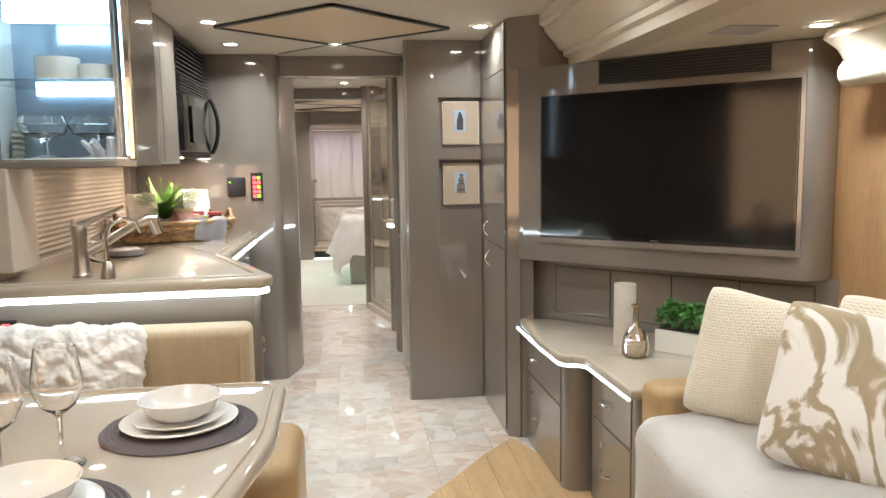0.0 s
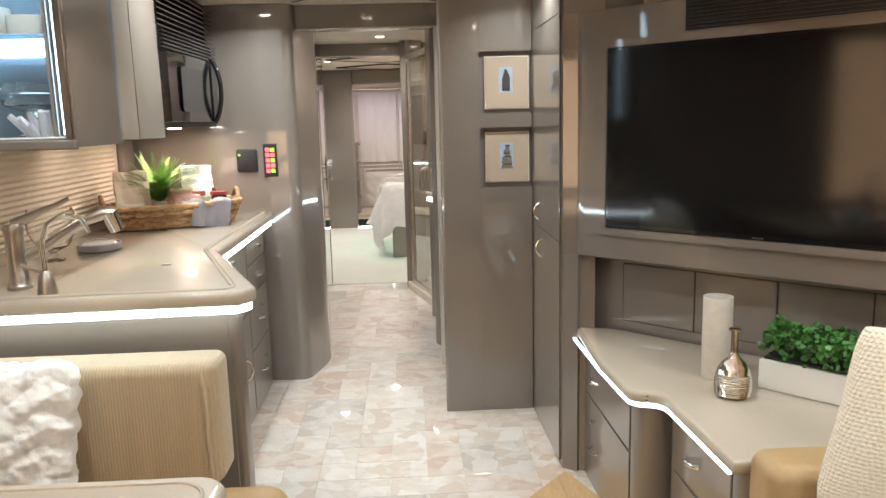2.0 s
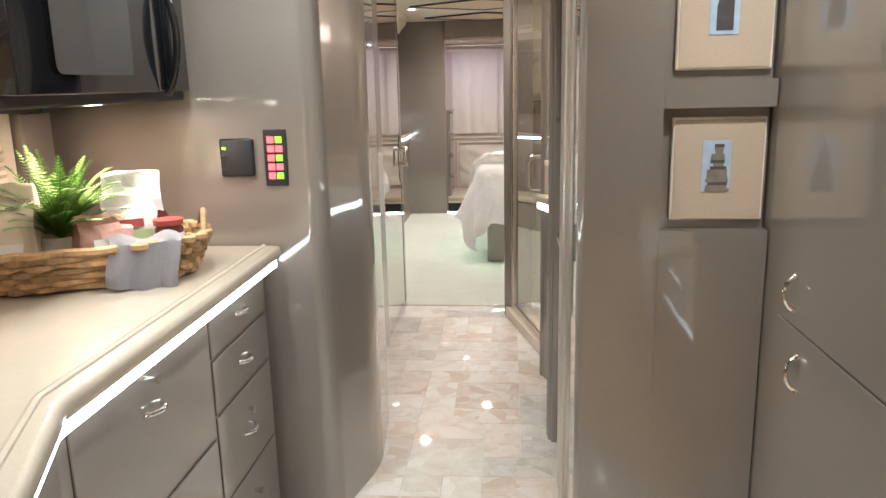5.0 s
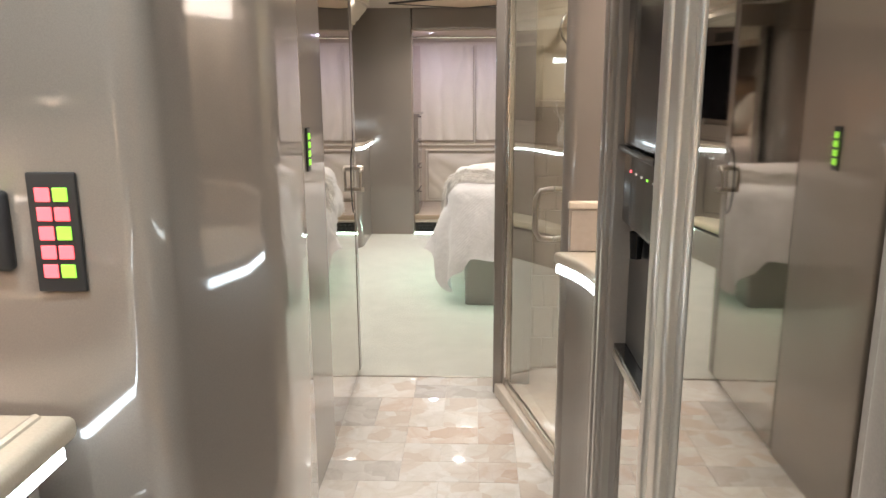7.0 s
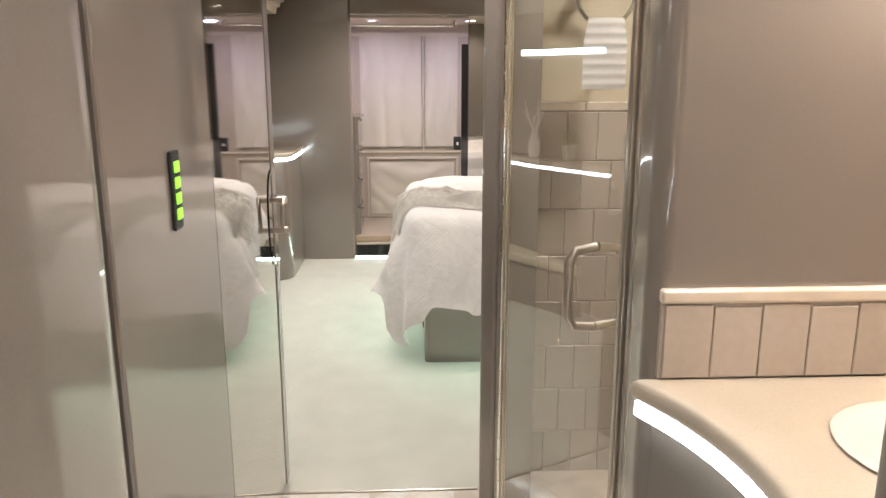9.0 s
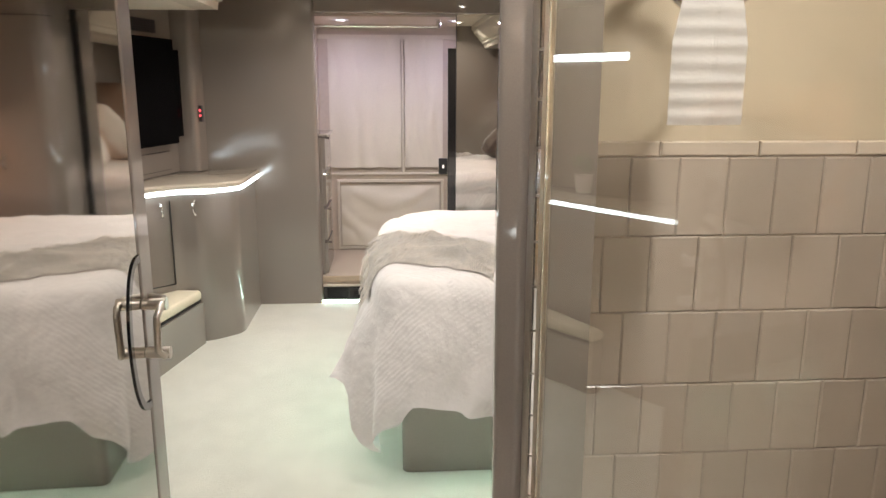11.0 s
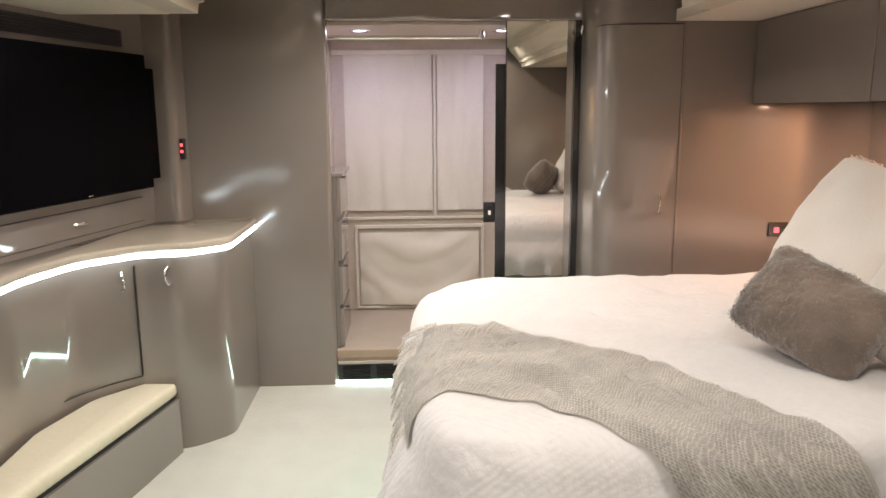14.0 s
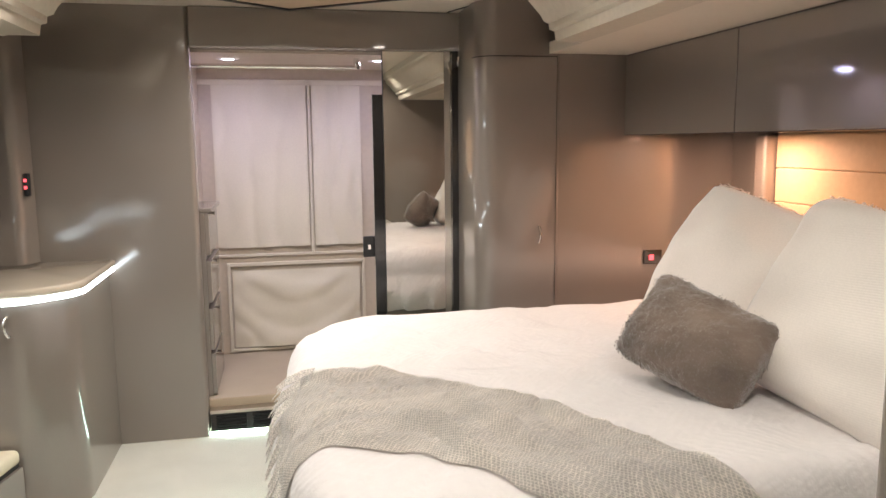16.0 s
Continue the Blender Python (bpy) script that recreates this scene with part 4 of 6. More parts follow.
# ---- media wall and nook ----
DIAG = Vector((0.7071, -0.7071))
A = Vector((0.775, 3.285))
mf = facing((A.x, A.y, 0), DIAG)
tvw = thing("media_wall", "glossy taupe lacquered media wall with rounded ends and a recessed screen bay", "media cabinet")
part("body", turned(prism(fillet([(0, 0), (1.29, 0), (1.29, 0.34), (0, 0.22)], [0.06, 0.10, 0, 0], 8), 0.845, 1.694, 0.003, 1), mf), LACQUER, tvw, smooth=True)
for bm in (box(0.135, -0.012, 0.93, 1.21, 0.004, 0.955), box(0.135, -0.012, 1.565, 1.21, 0.004, 1.588), box(0.135, -0.012, 0.955, 0.15, 0.004, 1.565), box(1.195, -0.012, 0.955, 1.21, 0.004, 1.565)):
    part("screen_surround", turned(bm, mf), LACQUER, tvw)
part("upper_panel", prism([(0.755, 3.30), (0.876, 3.21), (1.125, 3.21), (1.125, 3.95), (0.95, 3.95)], 1.6945, 1.9185), LACQUER, tvw)
tv = thing("television", "wide flat black television set into the media wall", "television")
part("bezel", turned(box(0.151, -0.010, 0.956, 1.194, 0.002, 1.564, 0.003, 1), mf), BLACK_GLOSS, tv)
part("screen", turned(box(0.160, -0.0125, 0.972, 1.185, -0.0102, 1.555), mf), SCREEN_GLOSS, tv)
part("badge", turned(box(0.655, -0.0125, 0.961, 0.69, -0.0105, 0.966), mf), CHROME, tv)
vent = thing("media_vent", "black slatted air vent above the television", "vent")
part("backing", turned(box(0.42, -0.003, 1.596, 1.09, 0.002, 1.69), mf), BLACK_TRIM, vent)
for k in range(8):
    part("slat", turned(box(0.425, -0.012, 1.601 + 0.0115 * k, 1.085, -0.0032, 1.606 + 0.0115 * k, 0.001, 1), mf), BLACK_MATTE, vent)

nk = thing("nook_cabinet", "taupe lacquered nook with four flush doors behind the ledge", "cabinet")
part("back", turned(box(0.0, 0.10, 0.0, 1.33, 0.14, 0.845), mf), LACQUER, nk)
part("side", prism([(0.752, 3.298), (0.80, 3.26), (0.90, 3.38), (0.86, 3.42)], 0.0, 0.844), LACQUER, nk)
fm = mf @ Matrix.Translation((0, 0.10, 0))
for k in range(4):
    front(nk, fm, 0.165 + 0.27 * k, 0.60, 0.435 + 0.27 * k, 0.815, "door")
LEDGE = [(0.80, 3.30), (0.785, 2.90), (0.80, 2.60), (0.885, 2.60), (0.90, 2.16), (1.72, 2.16), (1.72, 2.46), (0.94, 3.24)]
lg = thing("nook_ledge", "cream solid-surface ledge with a wavy lit front edge", "countertop")
part("slab", prism(fillet(LEDGE, [0, 0.2, 0.05, 0.05, 0, 0, 0, 0], 6), 0.532, 0.568, 0.013), COUNTER, lg, smooth=True)
part("led_strip", ribbon(fillet([(0.79, 3.27), (0.793, 2.90), (0.808, 2.605), (0.893, 2.605), (0.908, 2.19)], [0, 0.2, 0.05, 0.05, 0], 6), 0.521, 0.531, 0.008), LED_SOFT, lg, "glowing white light strip under the rim")
for nm, y0, y1, x, xd in (("a", 2.66, 3.26, 0.83, 0.835), ("b", 2.18, 2.62, 0.93, 0.935)):
    un = thing("drawer_unit", "glossy taupe lacquered drawer unit with rounded corner and chrome pulls", "cabinet", "drawer units under the ledge")
    part("body", prism(fillet([(x, y1), (x + 0.01, y0), (x + 0.4, y0), (x + 0.4, y1)], [0, 0.06, 0, 0], 8), 0.0, 0.531), LACQUER, un, smooth=True)
    f = facing((x, y1, 0), (0.01, y0 - y1))
    w = y1 - y0
    front(un, f, 0.02, 0.335, w - 0.06, 0.505, "drawer", handle=(0.16, 0.42), upright=False)
    front(un, f, 0.02, 0.02, w - 0.06, 0.33, "drawer", handle=(0.16, 0.16), upright=False)
    part("lock_knob", tube([f @ Vector((0.16, -0.004, 0.27)), f @ Vector((0.16, -0.016, 0.27)), f @ Vector((0.16, -0.024, 0.27))], [0.006, 0.006, 0.010], 12), CHROME, un, smooth=True)

# ---- lounge seating ----
sf = thing("sofa", "tan leather sofa with a rounded armrest", "sofa")
part("base", box(0.98, -0.2, 0.05, 1.72, 2.03, 0.30, 0.02), LEATHER, sf)
part("seat", box(0.94, -0.15, 0.30, 1.60, 2.02, 0.49, 0.05, 4), LEATHER, sf, smooth=True)
part("backrest", box(1.52, -0.2, 0.40, 1.76, 2.02, 0.84, 0.06, 4), LEATHER, sf, smooth=True)
part("armrest", prism(fillet([(0.925, 2.02), (1.76, 2.02), (1.76, 2.158), (0.925, 2.158)], 0.04, 6), 0.04, 0.61, 0.035, 5), LEATHER, sf, smooth=True)

# ---- dinette ----
bt = thing("dinette_booth", "tan striped upholstered dinette booth against the peninsula", "booth seat")
part("seat", prism(fillet([(-1.18, 1.98), (-0.13, 1.98), (-0.13, 2.42), (-1.18, 2.42)], [0, 0.12, 0.06, 0], 8), 0.12, 0.45, 0.05, 4), LEATHER, bt, smooth=True)
part("backrest", prism(fillet([(-1.18, 2.40), (-0.30, 2.40), (-0.30, 2.55), (-1.18, 2.55)], [0, 0.05, 0.03, 0], 6), 0.44, 0.765, 0.027, 5), BOOTH_CLOTH, bt, smooth=True)
part("piping", tube([(-0.325, 2.40, 0.45), (-0.325, 2.395, 0.70), (-0.34, 2.41, 0.752), (-0.34, 2.53, 0.755)], 0.005, 8), BOOTH_CLOTH, bt, smooth=True)
dt = thing("dinette_table", "glossy cream dinette table with a rounded double edge", "table")
TABLE = fillet([(-1.19, 0.35), (-0.30, 0.35), (-0.12, 1.45), (-0.13, 1.845), (-1.19, 1.845)], [0, 0.1, 0.5, 0.06, 0], 10)
part("tabletop", prism(TABLE, 0.715, 0.752, 0.014, 4), COUNTER, dt, smooth=True)
part("bead", tube([(x, y, 0.752) for x, y in fillet([(-1.19, 0.37), (-0.33, 0.38), (-0.15, 1.45), (-0.16, 1.815), (-1.19, 1.815)], [0, 0.1, 0.5, 0.06, 0], 10)], 0.004, 6), COUNTER, dt, smooth=True)
part("pedestal", prism(fillet([(-0.85, 0.95), (-0.5, 0.95), (-0.5, 1.3), (-0.85, 1.3)], 0.1), 0.0, 0.714), LACQUER, dt, smooth=True)

# ---- bedroom ----
bd = thing("bed_platform", "taupe lacquered bed platform with a dark vent", "bed base")
part("body", prism(fillet([(0.02, 7.885), (1.97, 7.885), (1.97, 9.2), (0.02, 9.2)], [0.03, 0, 0, 0.03]), 0.004, 0.40), LACQUER, bd, smooth=True)
part("vent", box(0.015, 8.12, 0.10, 0.0195, 8.26, 0.22), BLACK_TRIM, bd)
# dark sheet paints the shade in the slot between platform and mattress
part("gap_shade_sheet", box(0.03, 7.9, 0.401, 1.96, 9.18, 0.419), GAP_SHADE, bd)
part("light_strip", box(0.06, 7.868, 0.385, 1.9, 7.882, 0.397), LED_FLOOR, bd, "glowing green-white light strip under the mattress edge")
part("light_strip", box(0.003, 7.95, 0.385, 0.016, 9.15, 0.397), LED_FLOOR, bd, "glowing green-white light strip under the mattress edge")

mt = thing("mattress", "thick white mattress on the platform", "mattress")
part("body", prism(fillet([(-0.02, 7.78), (1.96, 7.78), (1.96, 9.27), (-0.02, 9.27)], [0.22, 0.05, 0.05, 0.3], 8), 0.42, 0.70, 0.05, 4), WHITE_CLOTH, mt, smooth=True)


def bed_outline(s, out):
    """A point round the bed's free sides, s from 0 (head, near) to 1 (head, far), pushed out."""
    poly = fillet([(1.95, 7.76 - out), (-0.05 - out, 7.76 - out), (-0.05 - out, 9.29 + out), (1.95, 9.29 + out)], [0, 0.24 + out, 0.34 + out, 0], 14)
    cum = [0.0]
    for p, q in zip(poly, poly[1:]):
        cum.append(cum[-1] + (q - p).length)
    t = s * cum[-1]
    for i in range(len(poly) - 1):
        if t <= cum[i + 1] or i == len(poly) - 2:
            return poly[i].lerp(poly[i + 1], (t - cum[i]) / max(1e-6, cum[i + 1] - cum[i]))


def along(x, stops, values):
    """A smooth value between stops."""
    for k in range(len(stops) - 1):
        if x <= stops[k + 1]:
            t = (x - stops[k]) / (stops[k + 1] - stops[k])
            return values[k] + (values[k + 1] - values[k]) * t * t * (3 - 2 * t)
    return values[-1]


HEM_AT = (0.0, 0.30, 0.34, 0.362, 0.386, 0.412, 0.45, 0.50, 1.0)


def bed_top(x, y):
    """Height of the cover's crumpled top."""
    inn = min(1.0, max(0.0, (min(x + 0.05, y - 7.76, 9.29 - y) - 0.06) / 0.62))
    p = Vector((x, y, 0))
    crease = max(0.0, 0.22 - abs(noise.noise(p * 6 + Vector((0, 0, 11))))) * abs(noise.noise(p * 2.5 + Vector((0, 0, 2))))
    return 0.745 + 0.016 * inn + 0.012 * noise.noise(p * 4 + Vector((0, 0, 3))) + 0.008 * noise.noise(p * 9 + Vector((0, 0, 5))) - 0.15 * crease


def coverlet():
    bm = bmesh.new()
    cols, rings = 260, []
    for i in range(cols + 1):
        s = i / cols
        foot = min(1.0, max(0.0, (s - 0.36) / 0.06))
        hem = along(s, HEM_AT, (0.30, 0.31, 0.34, 0.23, 0.085, 0.33, 0.40, 0.40, 0.38)) + 0.012 * noise.noise(Vector((s * 60, 0, 0)))
        flare = along(s, HEM_AT, (0.05, 0.05, 0.07, 0.06, 0.035, 0.13, 0.07, 0.03, 0.03))
        rx, rz = 0.07 + 0.03 * foot, 0.07 + 0.07 * foot
        col = []
        for k in range(46):
            if k < 24:
                inn = (23 - k) / 23
                p = bed_outline(s, -0.06 - 0.70 * inn)
                z = bed_top(p.x, p.y)
            elif k < 30:
                a = (k - 23) / 6 * math.pi / 2
                p = bed_outline(s, -0.06 + rx * math.sin(a))
                z = bed_top(p.x, p.y) - rz * (1 - math.cos(a))
            else:
                d = (k - 29) / 16
                folds = 0.016 * math.sin(s * 210 + 2.5 * math.sin(s * 31) + d) + 0.05 * noise.noise(Vector((s * 34, d * 1.2, 1))) + 0.02 * noise.noise(Vector((s * 90, d * 3, 2)))
                edge = bed_outline(s, -0.06 + rx)
                p = bed_outline(s, -0.06 + rx + flare * d ** 1.4 + 0.025 * math.sin(math.pi * d) + folds * d * (0.6 + 0.4 * d))
                z = (bed_top(edge.x, edge.y) - rz) * (1 - d) + hem * d
            col.append(bm.verts.new((p.x, p.y, z)))
        rings.append(col)
    for a, b in zip(rings, rings[1:]):
        for k in range(45):
            bm.faces.new((a[k], a[k + 1], b[k + 1], b[k]))
    # the middle of the top
    rim = [c[0] for c in rings]
    half = len(rim) // 2
    for i in range(half):
        j = len(rim) - 1 - i
        if i + 1 < j - 1 + 1 and rim[i] != rim[j - 1]:
            try:
                bm.faces.new((rim[i], rim[i + 1], rim[j - 1], rim[j]) if rim[i + 1] != rim[j - 1] else (rim[i], rim[i + 1], rim[j]))
            except ValueError:
                pass
    return bm


cv = tagged(part("coverlet", coverlet(), COVERLET, None, "", True), "white quilted coverlet draped over the bed", "coverlet")

# dresser, curved corner cabinet, bench
DRES = [(-0.835, 10.075), (-0.835, 9.52), (-0.98, 9.39), (-1.16, 9.36), (-1.32, 9.17), (-1.385, 8.90), (-1.37, 8.50), (-1.44, 7.85), (-1.54, 7.32), (-1.22, 7.12), (-1.20, 6.94), (-1.64, 6.94), (-1.60, 8.9), (-1.32, 10.075)]
RAD = [0, 0.13, 0.2, 0.2, 0.2, 0.4, 0.3, 0.4, 0.12, 0.06, 0, 0, 0, 0]
ds = thing("curved_dresser", "glossy taupe lacquered curved dresser with doors and chrome pulls", "dresser")
body = fillet([(x - 0.02 if i < 11 else x, y) for i, (x, y) in enumerate(DRES)], RAD, 8)
part("body", prism(body, 0.0, 0.818), LACQUER, ds, smooth=True)
dk = thing("dresser_counter", "cream solid-surface dresser top with a wavy lit edge", "countertop")
part("slab", prism(fillet([(x + 0.01 if i < 11 else x, y) for i, (x, y) in enumerate(DRES)], RAD, 8), 0.838, 0.872, 0.013), COUNTER, dk, smooth=True)
part("led_strip", ribbon(fillet(DRES[:11], RAD[:10] + [0], 8), 0.82, 0.837, 0.009), LED, dk, "glowing white light strip under the rim")
bn = thing("bench", "low taupe bench with a cream leather cushion", "bench")
BEN = [(-1.03, 9.352), (-1.215, 8.50), (-1.30, 8.0), (-1.36, 8.0), (-1.385, 8.9), (-1.31, 9.20), (-1.17, 9.36)]
part("base", prism(BEN, 0.0, 0.235), LACQUER, bn)
part("shadow_gap", prism([(x - 0.012 * (i < 3), y - 0.002) for i, (x, y) in enumerate(BEN)], 0.236, 0.248), GAP_SHADE, bn)
part("cushion", prism(fillet(BEN, [0.02, 0.3, 0, 0, 0.2, 0.2, 0.02], 6), 0.249, 0.305, 0.02, 4), mat("cream_leather", (0.66, 0.58, 0.43), 0.45, 0, 0.2, 60, 0.06, 0.2, 500), bn, smooth=True)

# slanted wall with the bedroom television
bf = facing((-1.62, 8.45, 0), (0.335, 1.50))
wl = thing("bedroom_media_wall", "glossy taupe lacquered media wall with rounded end post", "media cabinet")
part("body", turned(box(-0.3, 0.0, 0.873, 1.60, 0.06, 1.974), bf), LACQUER, wl)
part("post", prism(fillet([(-1.36, 9.98), (-1.16, 9.98), (-1.13, 10.075), (-1.36, 10.075)], [0, 0.05, 0.0, 0], 6), 0.873, 1.974), LACQUER, wl, smooth=True)
front(wl, bf, 0.55, 0.895, 1.47, 1.005, "drawer", handle=(1.01, 0.95), upright=False)
t2 = thing("bedroom_television", "flat black television on a wall mount", "television")
part("screen", turned(box(0.50, -0.075, 1.05, 1.455, -0.03, 1.63, 0.006), bf), SCREEN, t2)
part("bracket_plate", turned(box(1.40, -0.06, 1.085, 1.54, -0.001, 1.575, 0.004), bf), SCREEN, t2)
part("badge", turned(box(0.98, -0.077, 1.06, 1.01, -0.0755, 1.064), bf), CHROME, t2)
lv = thing("lit_wall_strip", "short lit light strip on the bedroom media wall", "wall light")
part("housing", turned(box(-0.24, -0.03, 1.53, 0.42, -0.001, 1.56, 0.003), bf), LACQUER, lv)
part("diffuser", turned(box(-0.23, -0.026, 1.495, 0.41, -0.004, 1.5295, 0.003), bf), LED, lv, "glowing white light strip")
v2 = thing("bedroom_vent", "black slatted air vent above the bedroom television", "vent")
part("backing", turned(box(0.55, -0.004, 1.66, 1.40, -0.0005, 1.73), bf), BLACK_TRIM, v2)
for k in range(6):
    part("slat", turned(box(0.555, -0.012, 1.665 + 0.0115 * k, 1.395, -0.0042, 1.67 + 0.0115 * k), bf), BLACK_MATTE, v2)
structure("cornice_bed_left", sweep([(-o, u) for o, u in CORNICE], [(-0.74, 6.95, 1.973), (-0.74, 9.42, 1.973)]), CREAM, "stepped cream cornice along the bedroom ceiling", True)
structure("soffit_bed_left", box(-1.72, 6.95, 1.752, -0.99, 9.45, 1.80), CEIL, "cream vinyl soffit over the bedroom television")
structure("cornice_bed_right", sweep(CORNICE, [(0.82, 6.95, 1.973), (0.82, 9.30, 1.973)]), CREAM, "stepped cream cornice along the bedroom ceiling", True)
structure("soffit_bed_right", box(1.07, 6.95, 1.752, 1.979, 9.685, 1.80), CEIL, "cream vinyl soffit over the bed")

# wardrobe, mirror, closet
wd = thing("wardrobe", "tall glossy taupe lacquered wardrobe with a curved door", "wardrobe")
part("body", prism(fillet([(0.755, 10.17), (0.755, 9.70), (1.119, 9.682), (1.119, 10.17)], [0, 0.09, 0.006, 0], 10), 0.0, 1.974), LACQUER, wd, smooth=True)
part("joint", ribbon(fillet([(0.754, 9.80), (0.754, 9.699), (1.105, 9.6795)], [0, 0.091, 0], 10), 1.738, 1.742, 0.003), GAP_SHADE, wd)
part("joint", box(1.1045, 9.6785, 0.3, 1.1058, 9.681, 1.742), GAP_SHADE, wd)
bow_handle(wd, facing((1.03, 9.683, 0.965), (0.25, -0.004)), upright=True)
mr = thing("closet_mirror", "tall bronze mirror panel beside the closet opening", "mirror")
part("pane", box(0.397, 10.085, 0.10, 0.722, 10.092, 1.80), MIRROR, mr)
part("backing", box(0.396, 10.0925, 0.08, 0.75, 10.12, 1.80), BLACK_MATTE, mr)
part("edge", box(0.723, 10.066, 0.0, 0.754, 10.084, 1.80), BLACK_GLOSS, mr)
part("edge_far", box(0.345, 10.09, 0.0, 0.394, 10.13, 1.60), BLACK_GLOSS, mr)
hk = part("hook", tube([(0.748, 10.06, 1.735), (0.74, 10.00, 1.73), (0.735, 9.985, 1.745), (0.738, 9.985, 1.765)], 0.006, 8), CHROME, mr, "chrome double hook", True)
structure("closet_step", box(-0.52, 10.13, 0.0, 0.56, 10.92, 0.17, 0.006), STEP_CARPET, "tan carpeted step of the closet")
vs = thing("step_vent", "dark louvred vent under the closet step with a light strip", "vent")
part("backing", box(-0.455, 10.09, 0.022, 0.44, 10.129, 0.112), BLACK_TRIM, vs)
for j in range(5):
    for k in range(5):
        part("louvre", box(-0.43 + 0.17 * j, 10.078, 0.033 + 0.014 * k, -0.29 + 0.17 * j, 10.09, 0.039 + 0.014 * k), BLACK_MATTE, vs)
part("led_strip", box(-0.455, 10.085, 0.004, 0.44, 10.10, 0.016), LED_FLOOR, vs, "glowing light strip at the floor")
part("nosing", box(-0.455, 10.07, 0.113, 0.44, 10.129, 0.13, 0.003), NICKEL, vs)

# head of the bed
oh = thing("overhead_cabinet", "glossy taupe lacquered overhead cabinet above the pillows", "cabinet")
part("body", box(1.43, 6.95, 1.40, 1.979, 9.685, 1.751), LACQUER, oh)
f = facing((1.43, 9.68, 0), (0, -1))
for k in range(3):
    front(oh, f, 0.005 + 0.83 * k, 1.40, 0.835 + 0.83 * k, 1.748)
hd = thing("headboard", "tan leather headboard with horizontal seams under warm lamps", "headboard")
part("niche_post", box(1.88, 9.31, 0.0, 1.978, 9.385, 1.399, 0.015, 3), LACQUER, hd)
for k in range(5):
    part("panel", box(1.93, 7.2, 0.70 + 0.14 * k, 1.977, 9.305, 0.839 + 0.14 * k, 0.006, 3), HEADBOARD, hd)


# ---- small things: kitchen ----
def keypad(name, m, w, h, rows, cols, label, colour_of):
    """A black wall keypad with lit keys, at m whose y points into the wall."""
    t = thing(name, label, "keypad")
    part("plate", turned(box(-w / 2, -0.006, -h / 2, w / 2, 0, h / 2, 0.002), m), BLACK_MATTE, t)
    kw_, kh_ = w * 0.72 / cols, h * 0.80 / rows
    for i in range(rows):
        for j in range(cols):
            x, z = (j - (cols - 1) / 2) * kw_, (i - (rows - 1) / 2) * kh_
            part("key", turned(box(x - kw_ * 0.42, -0.0085, z - kh_ * 0.36, x + kw_ * 0.42, -0.0062, z + kh_ * 0.36, 0.001, 1), m), colour_of(i, j), t)
    return t


keypad("wall_keypad", Matrix.Translation((-0.497, 4.4300, 1.162)), 0.068, 0.165, 5, 2, "black wall keypad with glowing red and green keys",
       lambda i, j: GREEN_KEY if (i, j) in ((0, 1), (2, 1), (4, 1)) else RED_KEY)
keypad("wall_keypad", facing((-0.4515, 5.775, 1.155), (0, 1)), 0.044, 0.135, 4, 1, "narrow black wall keypad with glowing green keys", lambda i, j: GREEN_KEY)
th = thing("thermostat", "black wall thermostat with a small green readout", "thermostat")
part("case", box(-0.664, 4.418, 1.108, -0.562, 4.437, 1.220, 0.008, 3), BLACK_MATTE, th, smooth=True)
part("readout", box(-0.655, 4.4165, 1.188, -0.643, 4.4178, 1.196), GREEN_KEY, th)
for k in range(4):
    part("button", box(-0.657, 4.4155, 1.125 + 0.013 * k, -0.643, 4.4178, 1.133 + 0.013 * k), BLACK_MATTE, th)

fc = thing("kitchen_faucet", "brushed nickel kitchen faucet with a lever and pull-out spout", "faucet")
part("body", lathe([(0.032, 0), (0.033, 0.01), (0.026, 0.02), (0.025, 0.15), (0.028, 0.17), (0.022, 0.185), (0, 0.187)], 20, (-0.915, 2.74, 0.902)), NICKEL, fc, smooth=True)
part("lever", tube([(-0.915, 2.74, 1.085), (-0.87, 2.75, 1.105), (-0.80, 2.77, 1.135), (-0.77, 2.78, 1.15)], [0.016, 0.011, 0.008, 0.007], 10), NICKEL, fc, smooth=True)
part("spout", tube([(-0.905, 2.745, 0.985), (-0.84, 2.77, 1.02), (-0.74, 2.81, 1.085), (-0.70, 2.825, 1.10), (-0.675, 2.835, 1.095)], [0.016, 0.015, 0.015, 0.02, 0.024], 12), NICKEL, fc, smooth=True)
part("nozzle", tube([(-0.685, 2.83, 1.10), (-0.668, 2.837, 1.045)], [0.024, 0.02], 12), CHROME, fc, smooth=True)
f2 = thing("filter_faucet", "slim brushed nickel gooseneck filter tap", "faucet")
part("base", lathe([(0.026, 0), (0.024, 0.02), (0.018, 0.055), (0.01, 0.065), (0, 0.066)], 16, (-0.80, 2.655, 0.902)), NICKEL, f2, smooth=True)
part("gooseneck", tube([(-0.80, 2.655, 0.96), (-0.805, 2.66, 1.04), (-0.79, 2.67, 1.09), (-0.755, 2.69, 1.112), (-0.715, 2.71, 1.10), (-0.70, 2.72, 1.06)], 0.0075, 10), CHROME, f2, smooth=True)
part("lever", tube([(-0.81, 2.65, 0.965), (-0.85, 2.63, 0.99)], 0.005, 8), NICKEL, f2, smooth=True)
cl = thing("glass_cloche", "clear glass bowl standing on the counter", "bowl")
